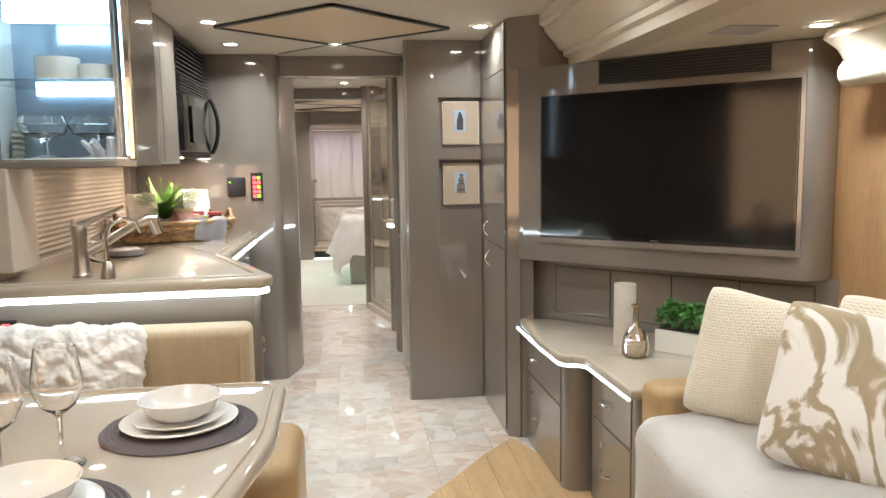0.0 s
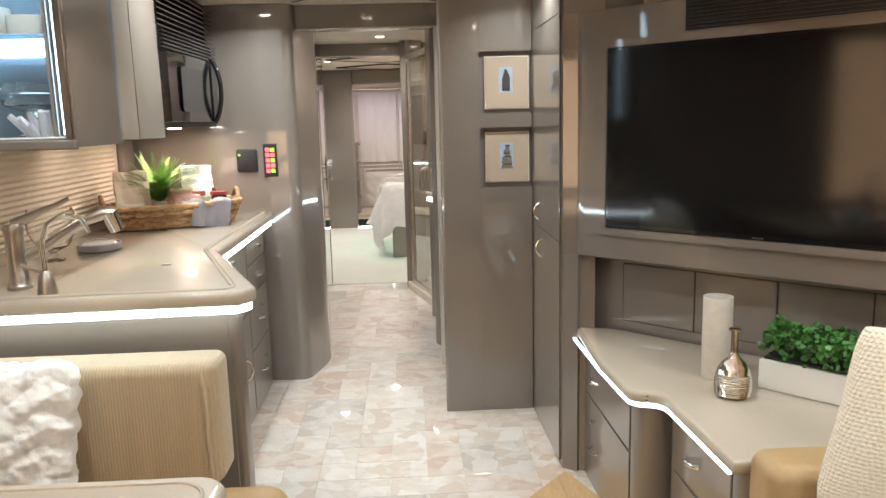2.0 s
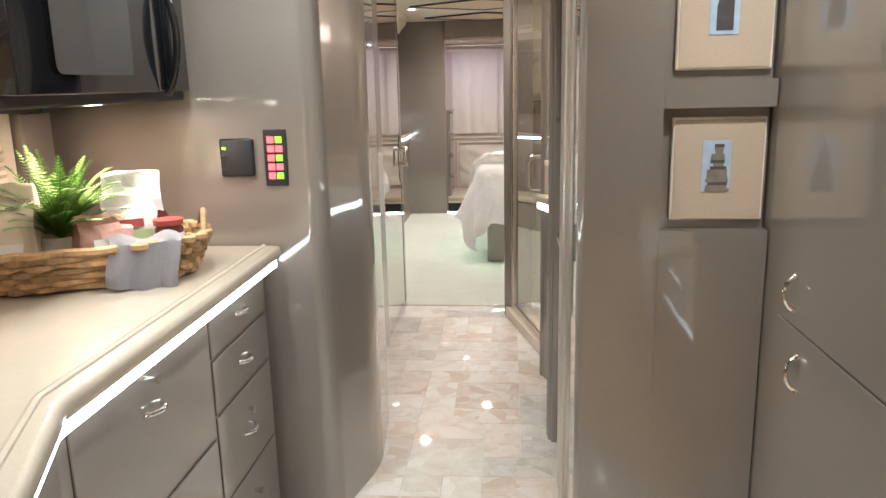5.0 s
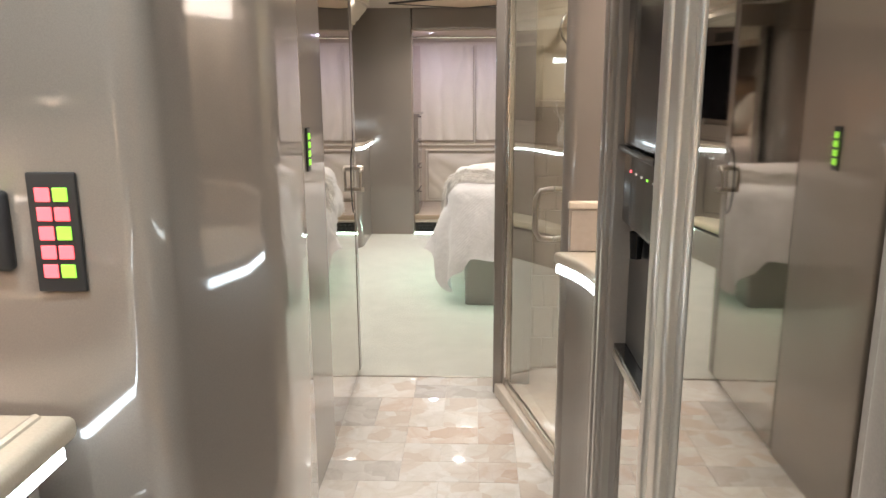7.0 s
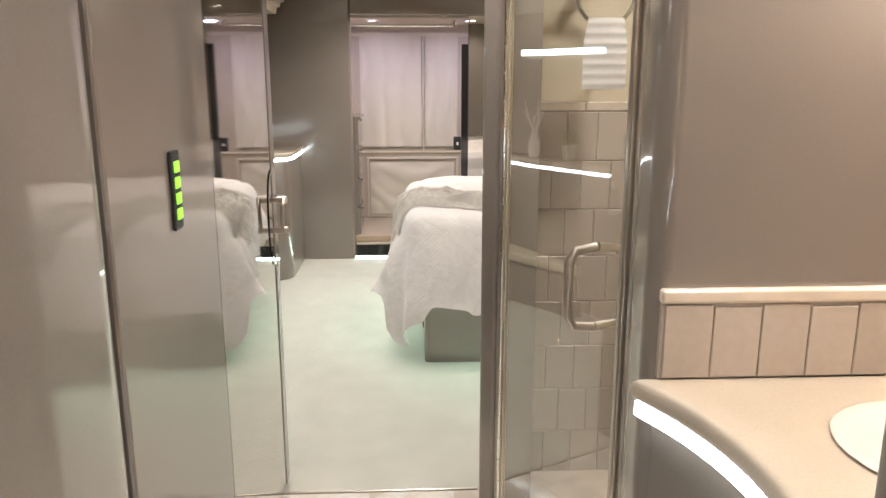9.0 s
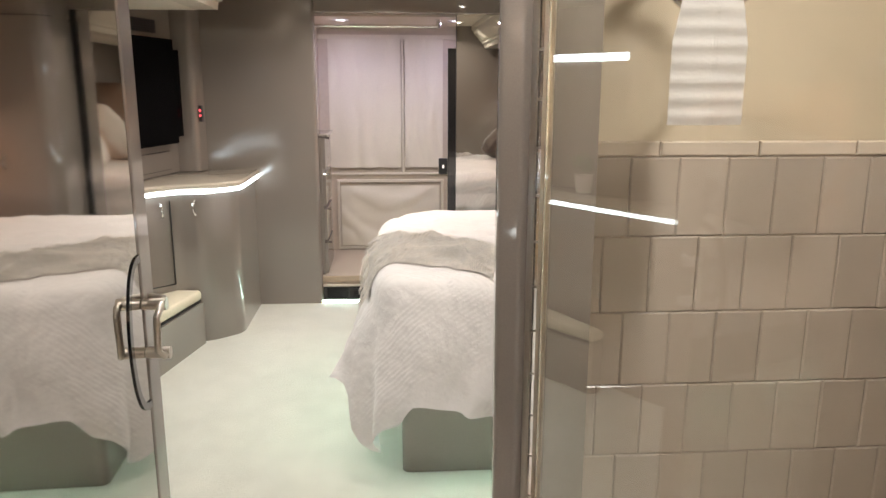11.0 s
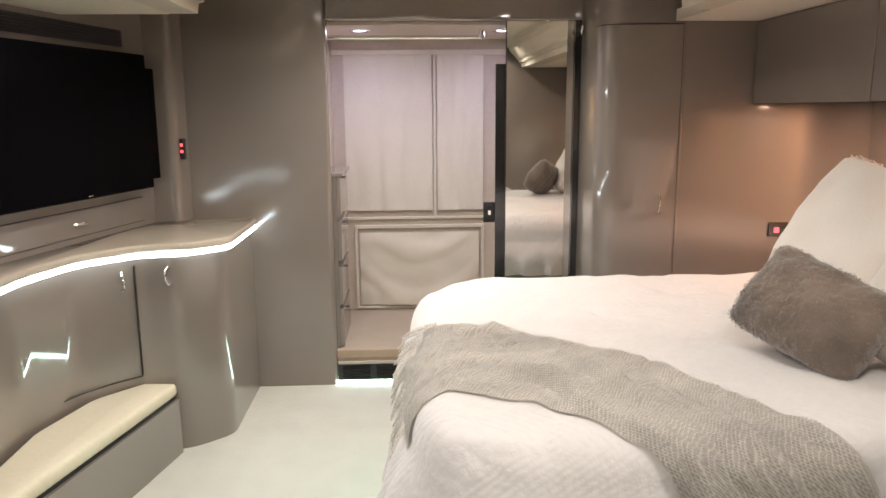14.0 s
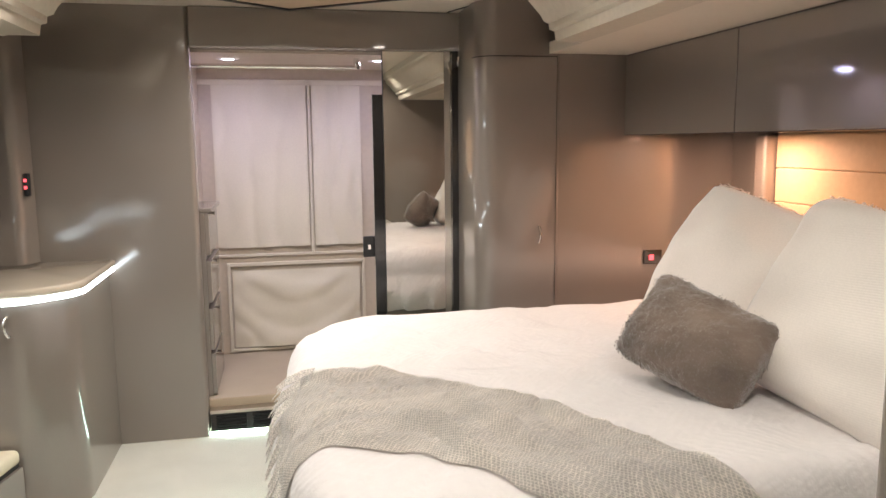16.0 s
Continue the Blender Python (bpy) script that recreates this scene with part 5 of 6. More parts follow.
part("bowl", lathe([(0.03, 0.0), (0.035, 0.004), (0.012, 0.012), (0.012, 0.03), (0.05, 0.05), (0.075, 0.10), (0.078, 0.15), (0.070, 0.18), (0.066, 0.18), (0.074, 0.15), (0.071, 0.10), (0.045, 0.055), (0, 0.04)], 28, (-1.02, 3.18, 0.902)), GLASS, cl, smooth=True)
dish = thing("soap_dish", "round grey dish with white soap on the counter", "dish")
part("dish", lathe([(0.06, 0), (0.075, 0.006), (0.078, 0.028), (0.072, 0.03), (0.068, 0.014), (0, 0.012)], 28, (-0.945, 3.37, 0.902)), NAPKIN, dish, smooth=True)
part("soap", lathe([(0.06, 0.012), (0.064, 0.026), (0.05, 0.036), (0, 0.038)], 28, (-0.945, 3.37, 0.902)), WHITE_CERAMIC, dish, "white soap", True)
for x, y in ((-1.0, 3.0), (-1.0, 3.6), (-0.86, 4.1)):
    pl = thing("under_cabinet_light", "small round light under the wall cabinet", "light", "lights under the wall cabinets")
    zz = 1.295 if y < 3.58 else 1.335
    part("lens", lathe([(0, -0.004), (0.026, -0.004), (0.03, 0), (0, 0)], 18, (x, y, zz)), LENS, pl)
dr = thing("sink_drain", "small bronze drain cap in the counter", "drain")
part("cap", lathe([(0.018, 0), (0.016, 0.004), (0, 0.005)], 16, (-0.60, 3.03, 0.9)), NICKEL, dr, smooth=True)

# basket of groceries
BM = pose(-0.875, 4.02, 0.9025, 0, 0, 27) @ Matrix.Scale(0.94, 4)
bk = thing("wicker_basket", "oval woven wicker basket with arched handles", "basket")


def oval(t, a, b, z):
    return Vector((a * math.copysign(abs(math.cos(t)) ** 0.7, math.cos(t)), b * math.copysign(abs(math.sin(t)) ** 0.7, math.sin(t)), z))


part("base", turned(prism([oval(2 * math.pi * k / 40, 0.26, 0.12, 0).xy for k in range(40)], 0, 0.012), BM), WICKER, bk)
for ring in range(7):
    pts = []
    for k in range(144):
        t = 2 * math.pi * k / 144
        w = 0.009 * math.sin(24 * t + math.pi * ring)
        pts.append(BM @ oval(t, 0.272 + 0.007 * ring + w, 0.130 + 0.007 * ring + w, 0.014 + 0.0155 * ring))
    part("strand", tube(pts, 0.0105, 6, closed=True), WICKER, bk, smooth=True)
for k in range(36):
    t = 2 * math.pi * (k + 0.5) / 36
    part("stake", tube([BM @ oval(t, 0.268, 0.126, 0.01), BM @ oval(t, 0.312, 0.172, 0.115)], 0.005, 5), WICKER, bk)
for sx in (-1, 1):
    part("handle", tube([BM @ Vector((sx * (0.30 + 0.01 * math.sin(math.pi * k / 10)), -0.075 + 0.15 * k / 10, 0.09 + 0.07 * math.sin(math.pi * k / 10))) for k in range(11)], 0.009, 8), WICKER, bk, smooth=True)


def packet(name, label, x, y, z, w, h, d, tilt, yaw, material, extra=()):
    t = thing(name, label, "packet", "groceries in the basket")
    w, h = w * 1.15, h * 1.15
    m = BM @ pose(x, y, z, tilt, 0, yaw)
    bm = box(-w / 2, -d / 2, 0, w / 2, d / 2, h, 0.006, 2)
    bmesh.ops.subdivide_edges(bm, edges=bm.edges[:], cuts=5, use_grid_fill=True)
    for v in bm.verts:
        if v.co.z > h * 0.7:
            v.co.y *= 0.35
        v.co += Vector((noise.noise(v.co * 22 + Vector((x * 9, 0, 0))), noise.noise(v.co * 22 + Vector((3, x * 9, 0))), noise.noise(v.co * 22 + Vector((0, 5, x * 9))))) * 0.009
        v.co.y -= 0.014 * math.sin(math.pi * min(1, max(0, v.co.z / h))) * (1 if v.co.y < 0 else -1)
    part("bag", turned(bm, m), material, t)
    for x0, z0, x1, z1, c in extra:
        part("printed_bar", turned(box(x0, -d / 2 - 0.022, z0, x1, -d / 2 - 0.012, z1), m), c, t)


packet("paper_bag", "cream paper food bag standing in the basket", -0.175, -0.02, 0.015, 0.13, 0.22, 0.08, -8, -4, PAPER, ((-0.045, 0.05, 0.045, 0.10, PAPER_WHITE), (-0.03, 0.065, 0.03, 0.07, RED_INK)))
packet("paper_bag", "rose coloured snack packet in the basket", 0.06, -0.05, 0.03, 0.12, 0.13, 0.05, -14, 18, PAPER_PINK, ((-0.04, 0.04, 0.04, 0.08, PAPER_WHITE),))
packet("paper_bag", "olive and white snack packet in the basket", 0.12, 0.0, 0.05, 0.12, 0.15, 0.05, -10, 8, PAPER_WHITE, ((-0.05, 0.02, 0.05, 0.07, PAPER_GREEN), (-0.03, 0.078, 0.03, 0.10, RED_INK)))
packet("paper_bag", "white boxed packet at the back of the basket", 0.13, 0.06, 0.06, 0.13, 0.19, 0.05, 4, 4, PAPER_WHITE, ((-0.04, 0.10, 0.04, 0.105, PAPER_PINK),))
bt2 = thing("dark_bottle", "small dark brown bottle in the basket", "bottle", "groceries in the basket")
part("glass", lathe([(0, 0), (0.028, 0), (0.03, 0.01), (0.03, 0.11), (0.012, 0.145), (0.012, 0.175), (0, 0.175)], 16, BM @ Vector((0.19, 0.04, 0.03))), JAM, bt2, smooth=True)
jr = thing("jam_jar", "small jar of red preserve with a white label", "jar", "groceries in the basket")
part("glass", lathe([(0, 0), (0.034, 0), (0.036, 0.01), (0.036, 0.07), (0.03, 0.08), (0, 0.08)], 18, BM @ Vector((0.215, -0.03, 0.05))), JAM, jr, smooth=True)
part("label", lathe([(0.0368, 0.02), (0.0368, 0.06), (0.0366, 0.06), (0.0366, 0.02)], 18, BM @ Vector((0.215, -0.03, 0.05))), PAPER_WHITE, jr)
part("lid", lathe([(0, 0.08), (0.037, 0.08), (0.037, 0.094), (0, 0.096)], 18, BM @ Vector((0.215, -0.03, 0.05))), RED_INK, jr, smooth=True)


def napkin():
    bm = bmesh.new()
    rows = []
    for i in range(15):
        row = []
        for j in range(13):
            u, v = j / 12, i / 14
            x = 0.06 + 0.17 * u + 0.01 * math.sin(v * 5)
            over = v * 0.24
            wob = 0.010 * math.sin(u * 17 + v * 2) * v
            if over < 0.10:
                y, z = -0.07 - over, 0.118 + 0.01 * math.sin(u * 9)
            else:
                y, z = -0.172 - 0.02 * math.sin((over - 0.1) * 10) + wob, 0.118 - (over - 0.10) * (0.75 + 0.2 * u)
            row.append(bm.verts.new(BM @ Vector((x, y, z))))
        rows.append(row)
    for a, b in zip(rows, rows[1:]):
        for k in range(12):
            bm.faces.new((a[k], a[k + 1], b[k + 1], b[k]))
    bmesh.ops.solidify(bm, geom=bm.faces[:], thickness=0.003)
    return bm


tagged(part("napkin", napkin(), NAPKIN, None, "", True), "folded grey linen napkin hanging over the basket", "napkin")

fn = thing("fern_plant", "small green fern in a ribbed white pot", "plant")
FP = BM @ Vector((-0.055, 0.03, 0.02))
part("pot", lathe([(0, 0), (0.042, 0), (0.05, 0.03), (0.052, 0.095), (0.047, 0.095), (0.045, 0.08), (0, 0.08)], 24, FP), WHITE_CERAMIC, fn, smooth=True)
rng = random.Random(4)
for k in range(90):
    ang, length, rise = rng.uniform(0, 6.283), rng.uniform(0.06, 0.19), rng.uniform(0.12, 0.31)
    bm = bmesh.new()
    side = Vector((-math.sin(ang), math.cos(ang), 0))
    spine = []
    for i in range(25):
        t = i / 24
        spine.append(FP + Vector((math.cos(ang) * length * t, math.sin(ang) * length * t, 0.085 + rise * t * (1 - 0.5 * t * (length / 0.17)))))
    tube(spine[::4], 0.0011, 4, bm)
    for i in range(3, 24):
        t = i / 24
        d = (spine[i + 1 if i < 24 else i] - spine[i - 1]).normalized()
        w = 0.026 * math.sin(math.pi * (0.30 + 0.70 * t)) ** 0.8 + 0.003
        for sgn in (-1, 1):
            o = side * sgn
            q = [spine[i] - d * 0.002, spine[i] + o * w * 0.55 - d * 0.001 + Vector((0, 0, 0.002)), spine[i] + o * w + d * w * 0.35, spine[i] + o * w * 0.5 + d * 0.0035, spine[i] + d * 0.002]
            bm.faces.new([bm.verts.new(p) for p in q])
    part("frond", bm, FERN, fn)

# contents of the display case
def bowl_on_foot(x, y, z, label):
    t = thing("glass_compote", label, "glassware", "glassware in the display case")
    part("bowl", lathe([(0.045, 0), (0.046, 0.004), (0.012, 0.012), (0.009, 0.05), (0.02, 0.07), (0.07, 0.085), (0.085, 0.12), (0.07, 0.15), (0.066, 0.15), (0.08, 0.12), (0.066, 0.09), (0, 0.078)], 28, (x, y, z)), GLASS, t, smooth=True)


bowl_on_foot(-1.03, 2.80, 1.3245, "clear cut-glass footed bowl on the case floor")
bowl_on_foot(-0.88, 2.86, 1.3245, "clear cut-glass footed bowl on the case floor")
for x, r, h in ((-0.98, 0.075, 0.085), (-0.85, 0.06, 0.06)):
    wb = thing("white_bowl", "white ceramic straight-sided bowl on the glass shelf", "bowl", "white bowls on the shelf")
    part("bowl", lathe([(0, 0), (r * 0.9, 0), (r, 0.01), (r, h), (r - 0.005, h), (r - 0.006, 0.012), (0, 0.01)], 28, (x, 2.84, 1.594)), WHITE_CERAMIC, wb, smooth=True)
co = thing("coral_ornament", "grey branching coral ornament in the display case", "ornament")
bm = bmesh.new()
for k in range(14):
    a, r = rng.uniform(0, 6.28), rng.uniform(0.02, 0.06)
    base = Vector((-0.80 + 0.03 * math.cos(a), 2.76 + 0.03 * math.sin(a), 1.3255))
    tube([base, base + Vector((r * math.cos(a), r * math.sin(a), rng.uniform(0.02, 0.07)))], [0.016, 0.008], 7, bm)
part("branches", bm, NAPKIN, co, smooth=True)

# ---- small things: dinette ----
wn2 = thing("window_dinette", "dinette window covered by a lowered beige pleated blind", "window", kind="structure")
part("window_frame", box(-1.199, -0.32, 0.76, -1.19, 1.24, 1.80), BEIGE, wn2)
bm = bmesh.new()
rows = []
for k in range(94):
    rows.append([bm.verts.new((-1.172 if k % 2 else -1.184, y, 0.77 + k * 0.0108)) for y in (-0.30, 1.22)])
for a, b in zip(rows, rows[1:]):
    bm.faces.new((a[0], a[1], b[1], b[0]))
part("pleated_blind", bm, BLIND_LIT, wn2)
dl = thing("blind_valance", "glossy taupe lacquered valance over the dinette blind", "valance")
part("body", box(-1.199, -0.35, 1.81, -0.93, 1.28, 1.918, 0.006), LACQUER, dl)


def place_setting(cx, cy, full):
    z = 0.7535
    pm = thing("placemat", "round dark grey braided placemat on the table", "placemat", "placemats on the table")
    prof = [(0, 0)] + [(0.008 + 0.0105 * k / 2, 0.003 + (0.0038 if k % 2 else 0)) for k in range(28)] + [(0.156, 0.0015), (0.155, 0), (0, 0)]
    part("mat", lathe(prof, 48, (cx, cy, z)), PLACEMAT, pm, smooth=True)
    for r, dz, lab in ((0.115, 0.004, "wide white dinner plate"), (0.092, 0.012, "white salad plate with a raised rim")):
        pt = thing("plate", lab + " on the placemat", "plate", "plates on the table")
        part("dish", lathe([(0, 0), (r * 0.62, 0), (r * 0.66, 0.003), (r, 0.014), (r + 0.002, 0.017), (r - 0.001, 0.018), (r * 0.66, 0.0075), (0, 0.0055)], 48, (cx, cy, z + dz)), WHITE_CERAMIC, pt, smooth=True)
    bw = thing("bowl", "white china soup bowl on stacked plates", "bowl", "bowls on the table")
    part("dish", lathe([(0, 0), (0.045, 0), (0.05, 0.004), (0.070, 0.018), (0.081, 0.042), (0.084, 0.044), (0.082, 0.045), (0.078, 0.041), (0.066, 0.020), (0.045, 0.008), (0, 0.007)], 48, (cx, cy + 0.012, z + 0.018)), WHITE_CERAMIC, bw, smooth=True)


place_setting(-0.322, 1.525, True)
place_setting(-0.47, 1.13, True)
GLASS_PROFILE = [(0, 0), (0.038, 0), (0.039, 0.002), (0.012, 0.006), (0.0045, 0.012), (0.004, 0.09), (0.009, 0.098), (0.030, 0.115), (0.043, 0.145), (0.043, 0.165), (0.034, 0.222), (0.033, 0.2225), (0.0415, 0.165), (0.0415, 0.146), (0.029, 0.117), (0.008, 0.101), (0, 0.1)]
for x, y in ((-0.49, 1.35), (-0.56, 1.27)):
    wg = thing("wine_glass", "empty clear stemmed wine glass on the table", "wine glass", "wine glasses on the table")
    part("glass", lathe(GLASS_PROFILE, 32, (x, y, 0.7535)), GLASS, wg, smooth=True)


def braided_pillow():
    bm = cushion(0.56, 0.40, 0.18, pose(-0.88, 2.29, 0.625, -14, 3, 6), 110, 0.4, 0.0)
    bm.normal_update()
    for v in bm.verts:
        x, z = v.co.x * 13 + 0.25 * noise.noise(v.co * 9), v.co.z * 46 + 0.8 * noise.noise(v.co * 12)
        lump = abs(math.sin(z + 1.1 * math.sin(x * 3.1))) ** 0.8 * (0.55 + 0.45 * abs(math.sin(math.pi * x + 0.5 * z)) ** 0.6)
        v.co += v.normal * (0.012 * lump + 0.010 * noise.noise(v.co * 26) + 0.005 * noise.noise(v.co * 70))
    return bm


tagged(part("braided_cushion", braided_pillow(), FLEECE, None, "", True), "white chunky ruched faux-fur cushion leaning on the booth", "cushion")

# ---- small things: nook and sofa ----
cy = thing("frosted_cylinder", "tall pale frosted glass cylinder on the ledge", "vase")
part("cylinder", lathe([(0, 0), (0.04, 0), (0.042, 0.003), (0.042, 0.245), (0.038, 0.245), (0.037, 0.02), (0, 0.02)], 32, (1.085, 2.70, 0.5685)), WAX, cy, smooth=True)
bo = thing("mercury_glass_bottle", "silver mercury-glass bottle with a ribbed body", "bottle")
prof = [(0, 0), (0.036, 0), (0.042, 0.004)]
for k in range(10):
    prof += [(0.047 + 0.003 * math.sin(k * 0.4), 0.008 + 0.0065 * k), (0.045 + 0.003 * math.sin(k * 0.4), 0.011 + 0.0065 * k)]
prof += [(0.043, 0.078), (0.03, 0.098), (0.014, 0.115), (0.010, 0.13), (0.010, 0.185), (0.017, 0.188), (0.017, 0.194), (0.011, 0.197), (0, 0.197)]
part("glass", lathe(prof, 32, (1.068, 2.545, 0.5685)), MERCURY, bo, smooth=True)
pb = thing("planter_box", "long white planter box filled with green boxwood", "planter")
PX = facing((1.165, 2.60, 0.5685), (0.17, -0.185))
part("trough", turned(box(0, 0, 0, 0.46, 0.13, 0.085, 0.003), PX), WHITE_CERAMIC, pb)
part("soil", turned(box(0.01, 0.01, 0.086, 0.45, 0.12, 0.092), PX), BLACK_MATTE, pb)
bm = bmesh.new()
for k in range(1500):
    u, v, h = rng.uniform(0.0, 0.46), rng.uniform(-0.02, 0.15), rng.random()
    clump = 0.03 * noise.noise(Vector((u * 14, v * 14, 2)))
    c = PX @ Vector((u, v, 0.088 + (0.085 + clump) * math.sqrt(h)))
    n = Vector((rng.gauss(0, 1), rng.gauss(0, 1), rng.gauss(0.8, 0.7))).normalized()
    a = n.orthogonal().normalized()
    a.rotate(Matrix.Rotation(rng.uniform(0, 6.28), 3, n))
    b = n.cross(a)
    s = rng.uniform(0.007, 0.013)
    bm.faces.new([bm.verts.new(c + a * s * x + b * s * y + n * s * z) for x, y, z in ((-1, 0, 0), (-0.4, -0.7, 0.15), (0.5, -0.65, 0.15), (1, 0, 0), (0.5, 0.65, 0.15), (-0.4, 0.7, 0.15))])
part("foliage", bm, BOXWOOD, pb, "dense small green leaves")


def gold_marble_cloth():
    m = GOLD_CLOTH
    nodes, links = m.node_tree.nodes, m.node_tree.links
    coord, nz, ramp = nodes.new("ShaderNodeTexCoord"), nodes.new("ShaderNodeTexNoise"), nodes.new("ShaderNodeValToRGB")
    nz.inputs["Scale"].default_value, nz.inputs["Detail"].default_value, nz.inputs["Distortion"].default_value = 2.9, 6, 1.5
    links.new(coord.outputs["Object"], nz.inputs["Vector"]), links.new(nz.outputs["Fac"], ramp.inputs["Fac"])
    ramp.color_ramp.elements.new(0.5), ramp.color_ramp.elements.new(0.5)
    for e, at, c in zip(ramp.color_ramp.elements, (0.462, 0.485, 0.525, 0.55), ((0.76, 0.71, 0.66, 1), (0.40, 0.31, 0.20, 1), (0.36, 0.28, 0.17, 1), (0.78, 0.74, 0.69, 1))):
        e.position, e.color = at, c
    links.new(ramp.outputs["Color"], nodes["Principled BSDF"].inputs["Base Color"])


gold_marble_cloth()


def knit_relief():
    m = KNIT
    nodes, links = m.node_tree.nodes, m.node_tree.links
    coord, mp, tex, bn = nodes.new("ShaderNodeTexCoord"), nodes.new("ShaderNodeMapping"), nodes.new("ShaderNodeTexVoronoi"), nodes.new("ShaderNodeBump")
    mp.inputs["Scale"].default_value = (120, 120, 126)
    tex.inputs["Randomness"].default_value = 0.25
    tex.inputs["Scale"].default_value = 1.0
    bn.inputs["Strength"].default_value, bn.inputs["Distance"].default_value, bn.invert = 0.8, 0.005, True
    links.new(coord.outputs["Object"], mp.inputs["Vector"]), links.new(mp.outputs[0], tex.inputs["Vector"])
    links.new(tex.outputs["Distance"], bn.inputs["Height"]), links.new(bn.outputs[0], nodes["Principled BSDF"].inputs["Normal"])


knit_relief()
tagged(part("knit_cushion", cushion(0.40, 0.40, 0.15, pose(1.20, 1.92, 0.705, -18, 12, -28), 28, 0.45, 0.006, 1.0), KNIT, None, "", True), "cream basket-knit square cushion leaning on the sofa arm", "cushion")
tagged(part("knit_cushion", cushion(0.40, 0.40, 0.15, pose(1.47, 1.72, 0.715, -18, 4, -55), 28, 0.45, 0.006, 3.0), KNIT, None, "", True), "cream basket-knit square cushion against the sofa back", "cushion")
tagged(part("gold_cushion", cushion(0.44, 0.44, 0.16, pose(1.27, 1.60, 0.70, -20, 10, -34), 28, 0.45, 0.006, 2.0), GOLD_CLOTH, None, "", True), "white cushion with gold sequined marble swirls on the sofa", "cushion")


def fleece_throw():
    bm = bmesh.new()
    rows = []
    for i in range(25):
        row = []
        for j in range(25):
            u, v = j / 24, i / 24
            y = 1.0 + 1.0 * v + 0.02 * math.sin(u * 7)
            run = u * 0.75
            lift = 0.018 * noise.noise(Vector((u * 5, v * 6, 0))) + 0.05 * math.exp(-((v - 0.9) / 0.14) ** 2) * (1 - u)
            if run < 0.42:
                x, z = 1.30 - run, 0.52 + lift
            elif run < 0.50:
                a = (run - 0.42) / 0.08 * math.pi / 2
                x, z = 0.88 - 0.045 * math.sin(a) + 0.01, 0.52 + lift - 0.045 * (1 - math.cos(a))
            else:
                x, z = 0.845 + 0.02 * math.sin(v * 26) * (run - 0.5) * 4, 0.475 + lift - (run - 0.5)
            row.append(bm.verts.new((x, y, z)))
        rows.append(row)
    for a, b in zip(rows, rows[1:]):
        for k in range(24):
            bm.faces.new((a[k], a[k + 1], b[k + 1], b[k]))
    bmesh.ops.solidify(bm, geom=bm.faces[:], thickness=0.014)
    return bm


tagged(part("fleece_throw", fleece_throw(), FLEECE, None, "", True), "soft white fleece throw spread over the sofa seat", "blanket")
vl = thing("window_valance", "cream stepped valance with a rolled lower edge", "valance")
part("cornice", sweep([(0, 0), (-0.20, 0), (-0.21, -0.03), (-0.16, -0.06), (-0.13, -0.10), (0, -0.10)], [(1.778, -1.5, 1.693), (1.778, 2.26, 1.693)]), CREAM, vl, smooth=True)
part("roll", tube([(1.66, -1.5, 1.555), (1.66, 2.25, 1.555)], 0.045, 18), CREAM, vl, smooth=True)
sg = thing("ceiling_speaker_grille", "flat grey square grille in the slide-out ceiling", "grille")
part("plate", box(1.22, 2.20, 1.6935, 1.38, 2.36, 1.6965, 0.001, 1), NAPKIN, sg)

# ---- small things: bath ----
rg = thing("towel_ring", "round chrome towel ring on the shower wall", "towel ring")
part("ring", tube([(0.51 + 0.08 * math.cos(2 * math.pi * k / 32), 6.64, 1.57 + 0.08 * math.sin(2 * math.pi * k / 32)) for k in range(32)], 0.006, 8, closed=True), CHROME, rg, smooth=True)
part("mount", tube([(0.51, 6.799, 1.65), (0.51, 6.635, 1.65)], [0.02, 0.012], 14), CHROME, rg, smooth=True)


def hand_towel():
    bm = bmesh.new()
    rows = []
    for i in range(40):
        v = i / 39
        row = []
        for j in range(15):
            u = j / 14
            pinch = 0.050 + 0.012 * min(1, v * 3)
            z = 1.51 - 0.195 * v
            row.append(bm.verts.new((0.51 + (u * 2 - 1) * pinch, 6.622 - 0.014 * math.sin(math.pi * u) + 0.0035 * abs(math.cos(v * 22)) , z)))
        rows.append(row)
    for a, b in zip(rows, rows[1:]):
        for k in range(14):
            bm.faces.new((a[k], a[k + 1], b[k + 1], b[k]))
    bmesh.ops.solidify(bm, geom=bm.faces[:], thickness=-0.02)
    return bm


tagged(part("hand_towel", hand_towel(), WHITE_CLOTH, None, "", True), "white ribbed hand towel hanging through the ring", "towel")

# ---- small things: bedroom ----
def pull(parent, origin, direction, upright=True):
    bow_handle(parent, facing(origin, direction), upright=upright)


# doors drawn on the curved dresser by narrow dark joints, with pulls
for x, y, z0, z1 in ((-1.088, 9.392, 0.06, 0.81), (-1.165, 9.352, 0.34, 0.79)):
    part("joint", box(x - 0.002, y - 0.012, z0, x + 0.002, y - 0.001, z1), GAP_SHADE, ds)
pull(ds, (-1.205, 9.315, 0.735), (0.55, 0.45)), pull(ds, (-1.045, 9.372, 0.745), (0.95, -0.2))
part("joint", ribbon([(-1.165, 9.340), (-1.25, 9.262), (-1.325, 9.165), (-1.385, 9.04), (-1.408, 8.9)], 0.338, 0.342, 0.006), GAP_SHADE, ds)
rs = thing("wall_switch", "narrow black wall switch with red lights", "switch")
part("plate", box(-1.149, 10.0, 1.165, -1.133, 10.045, 1.26, 0.003), BLACK_MATTE, rs)
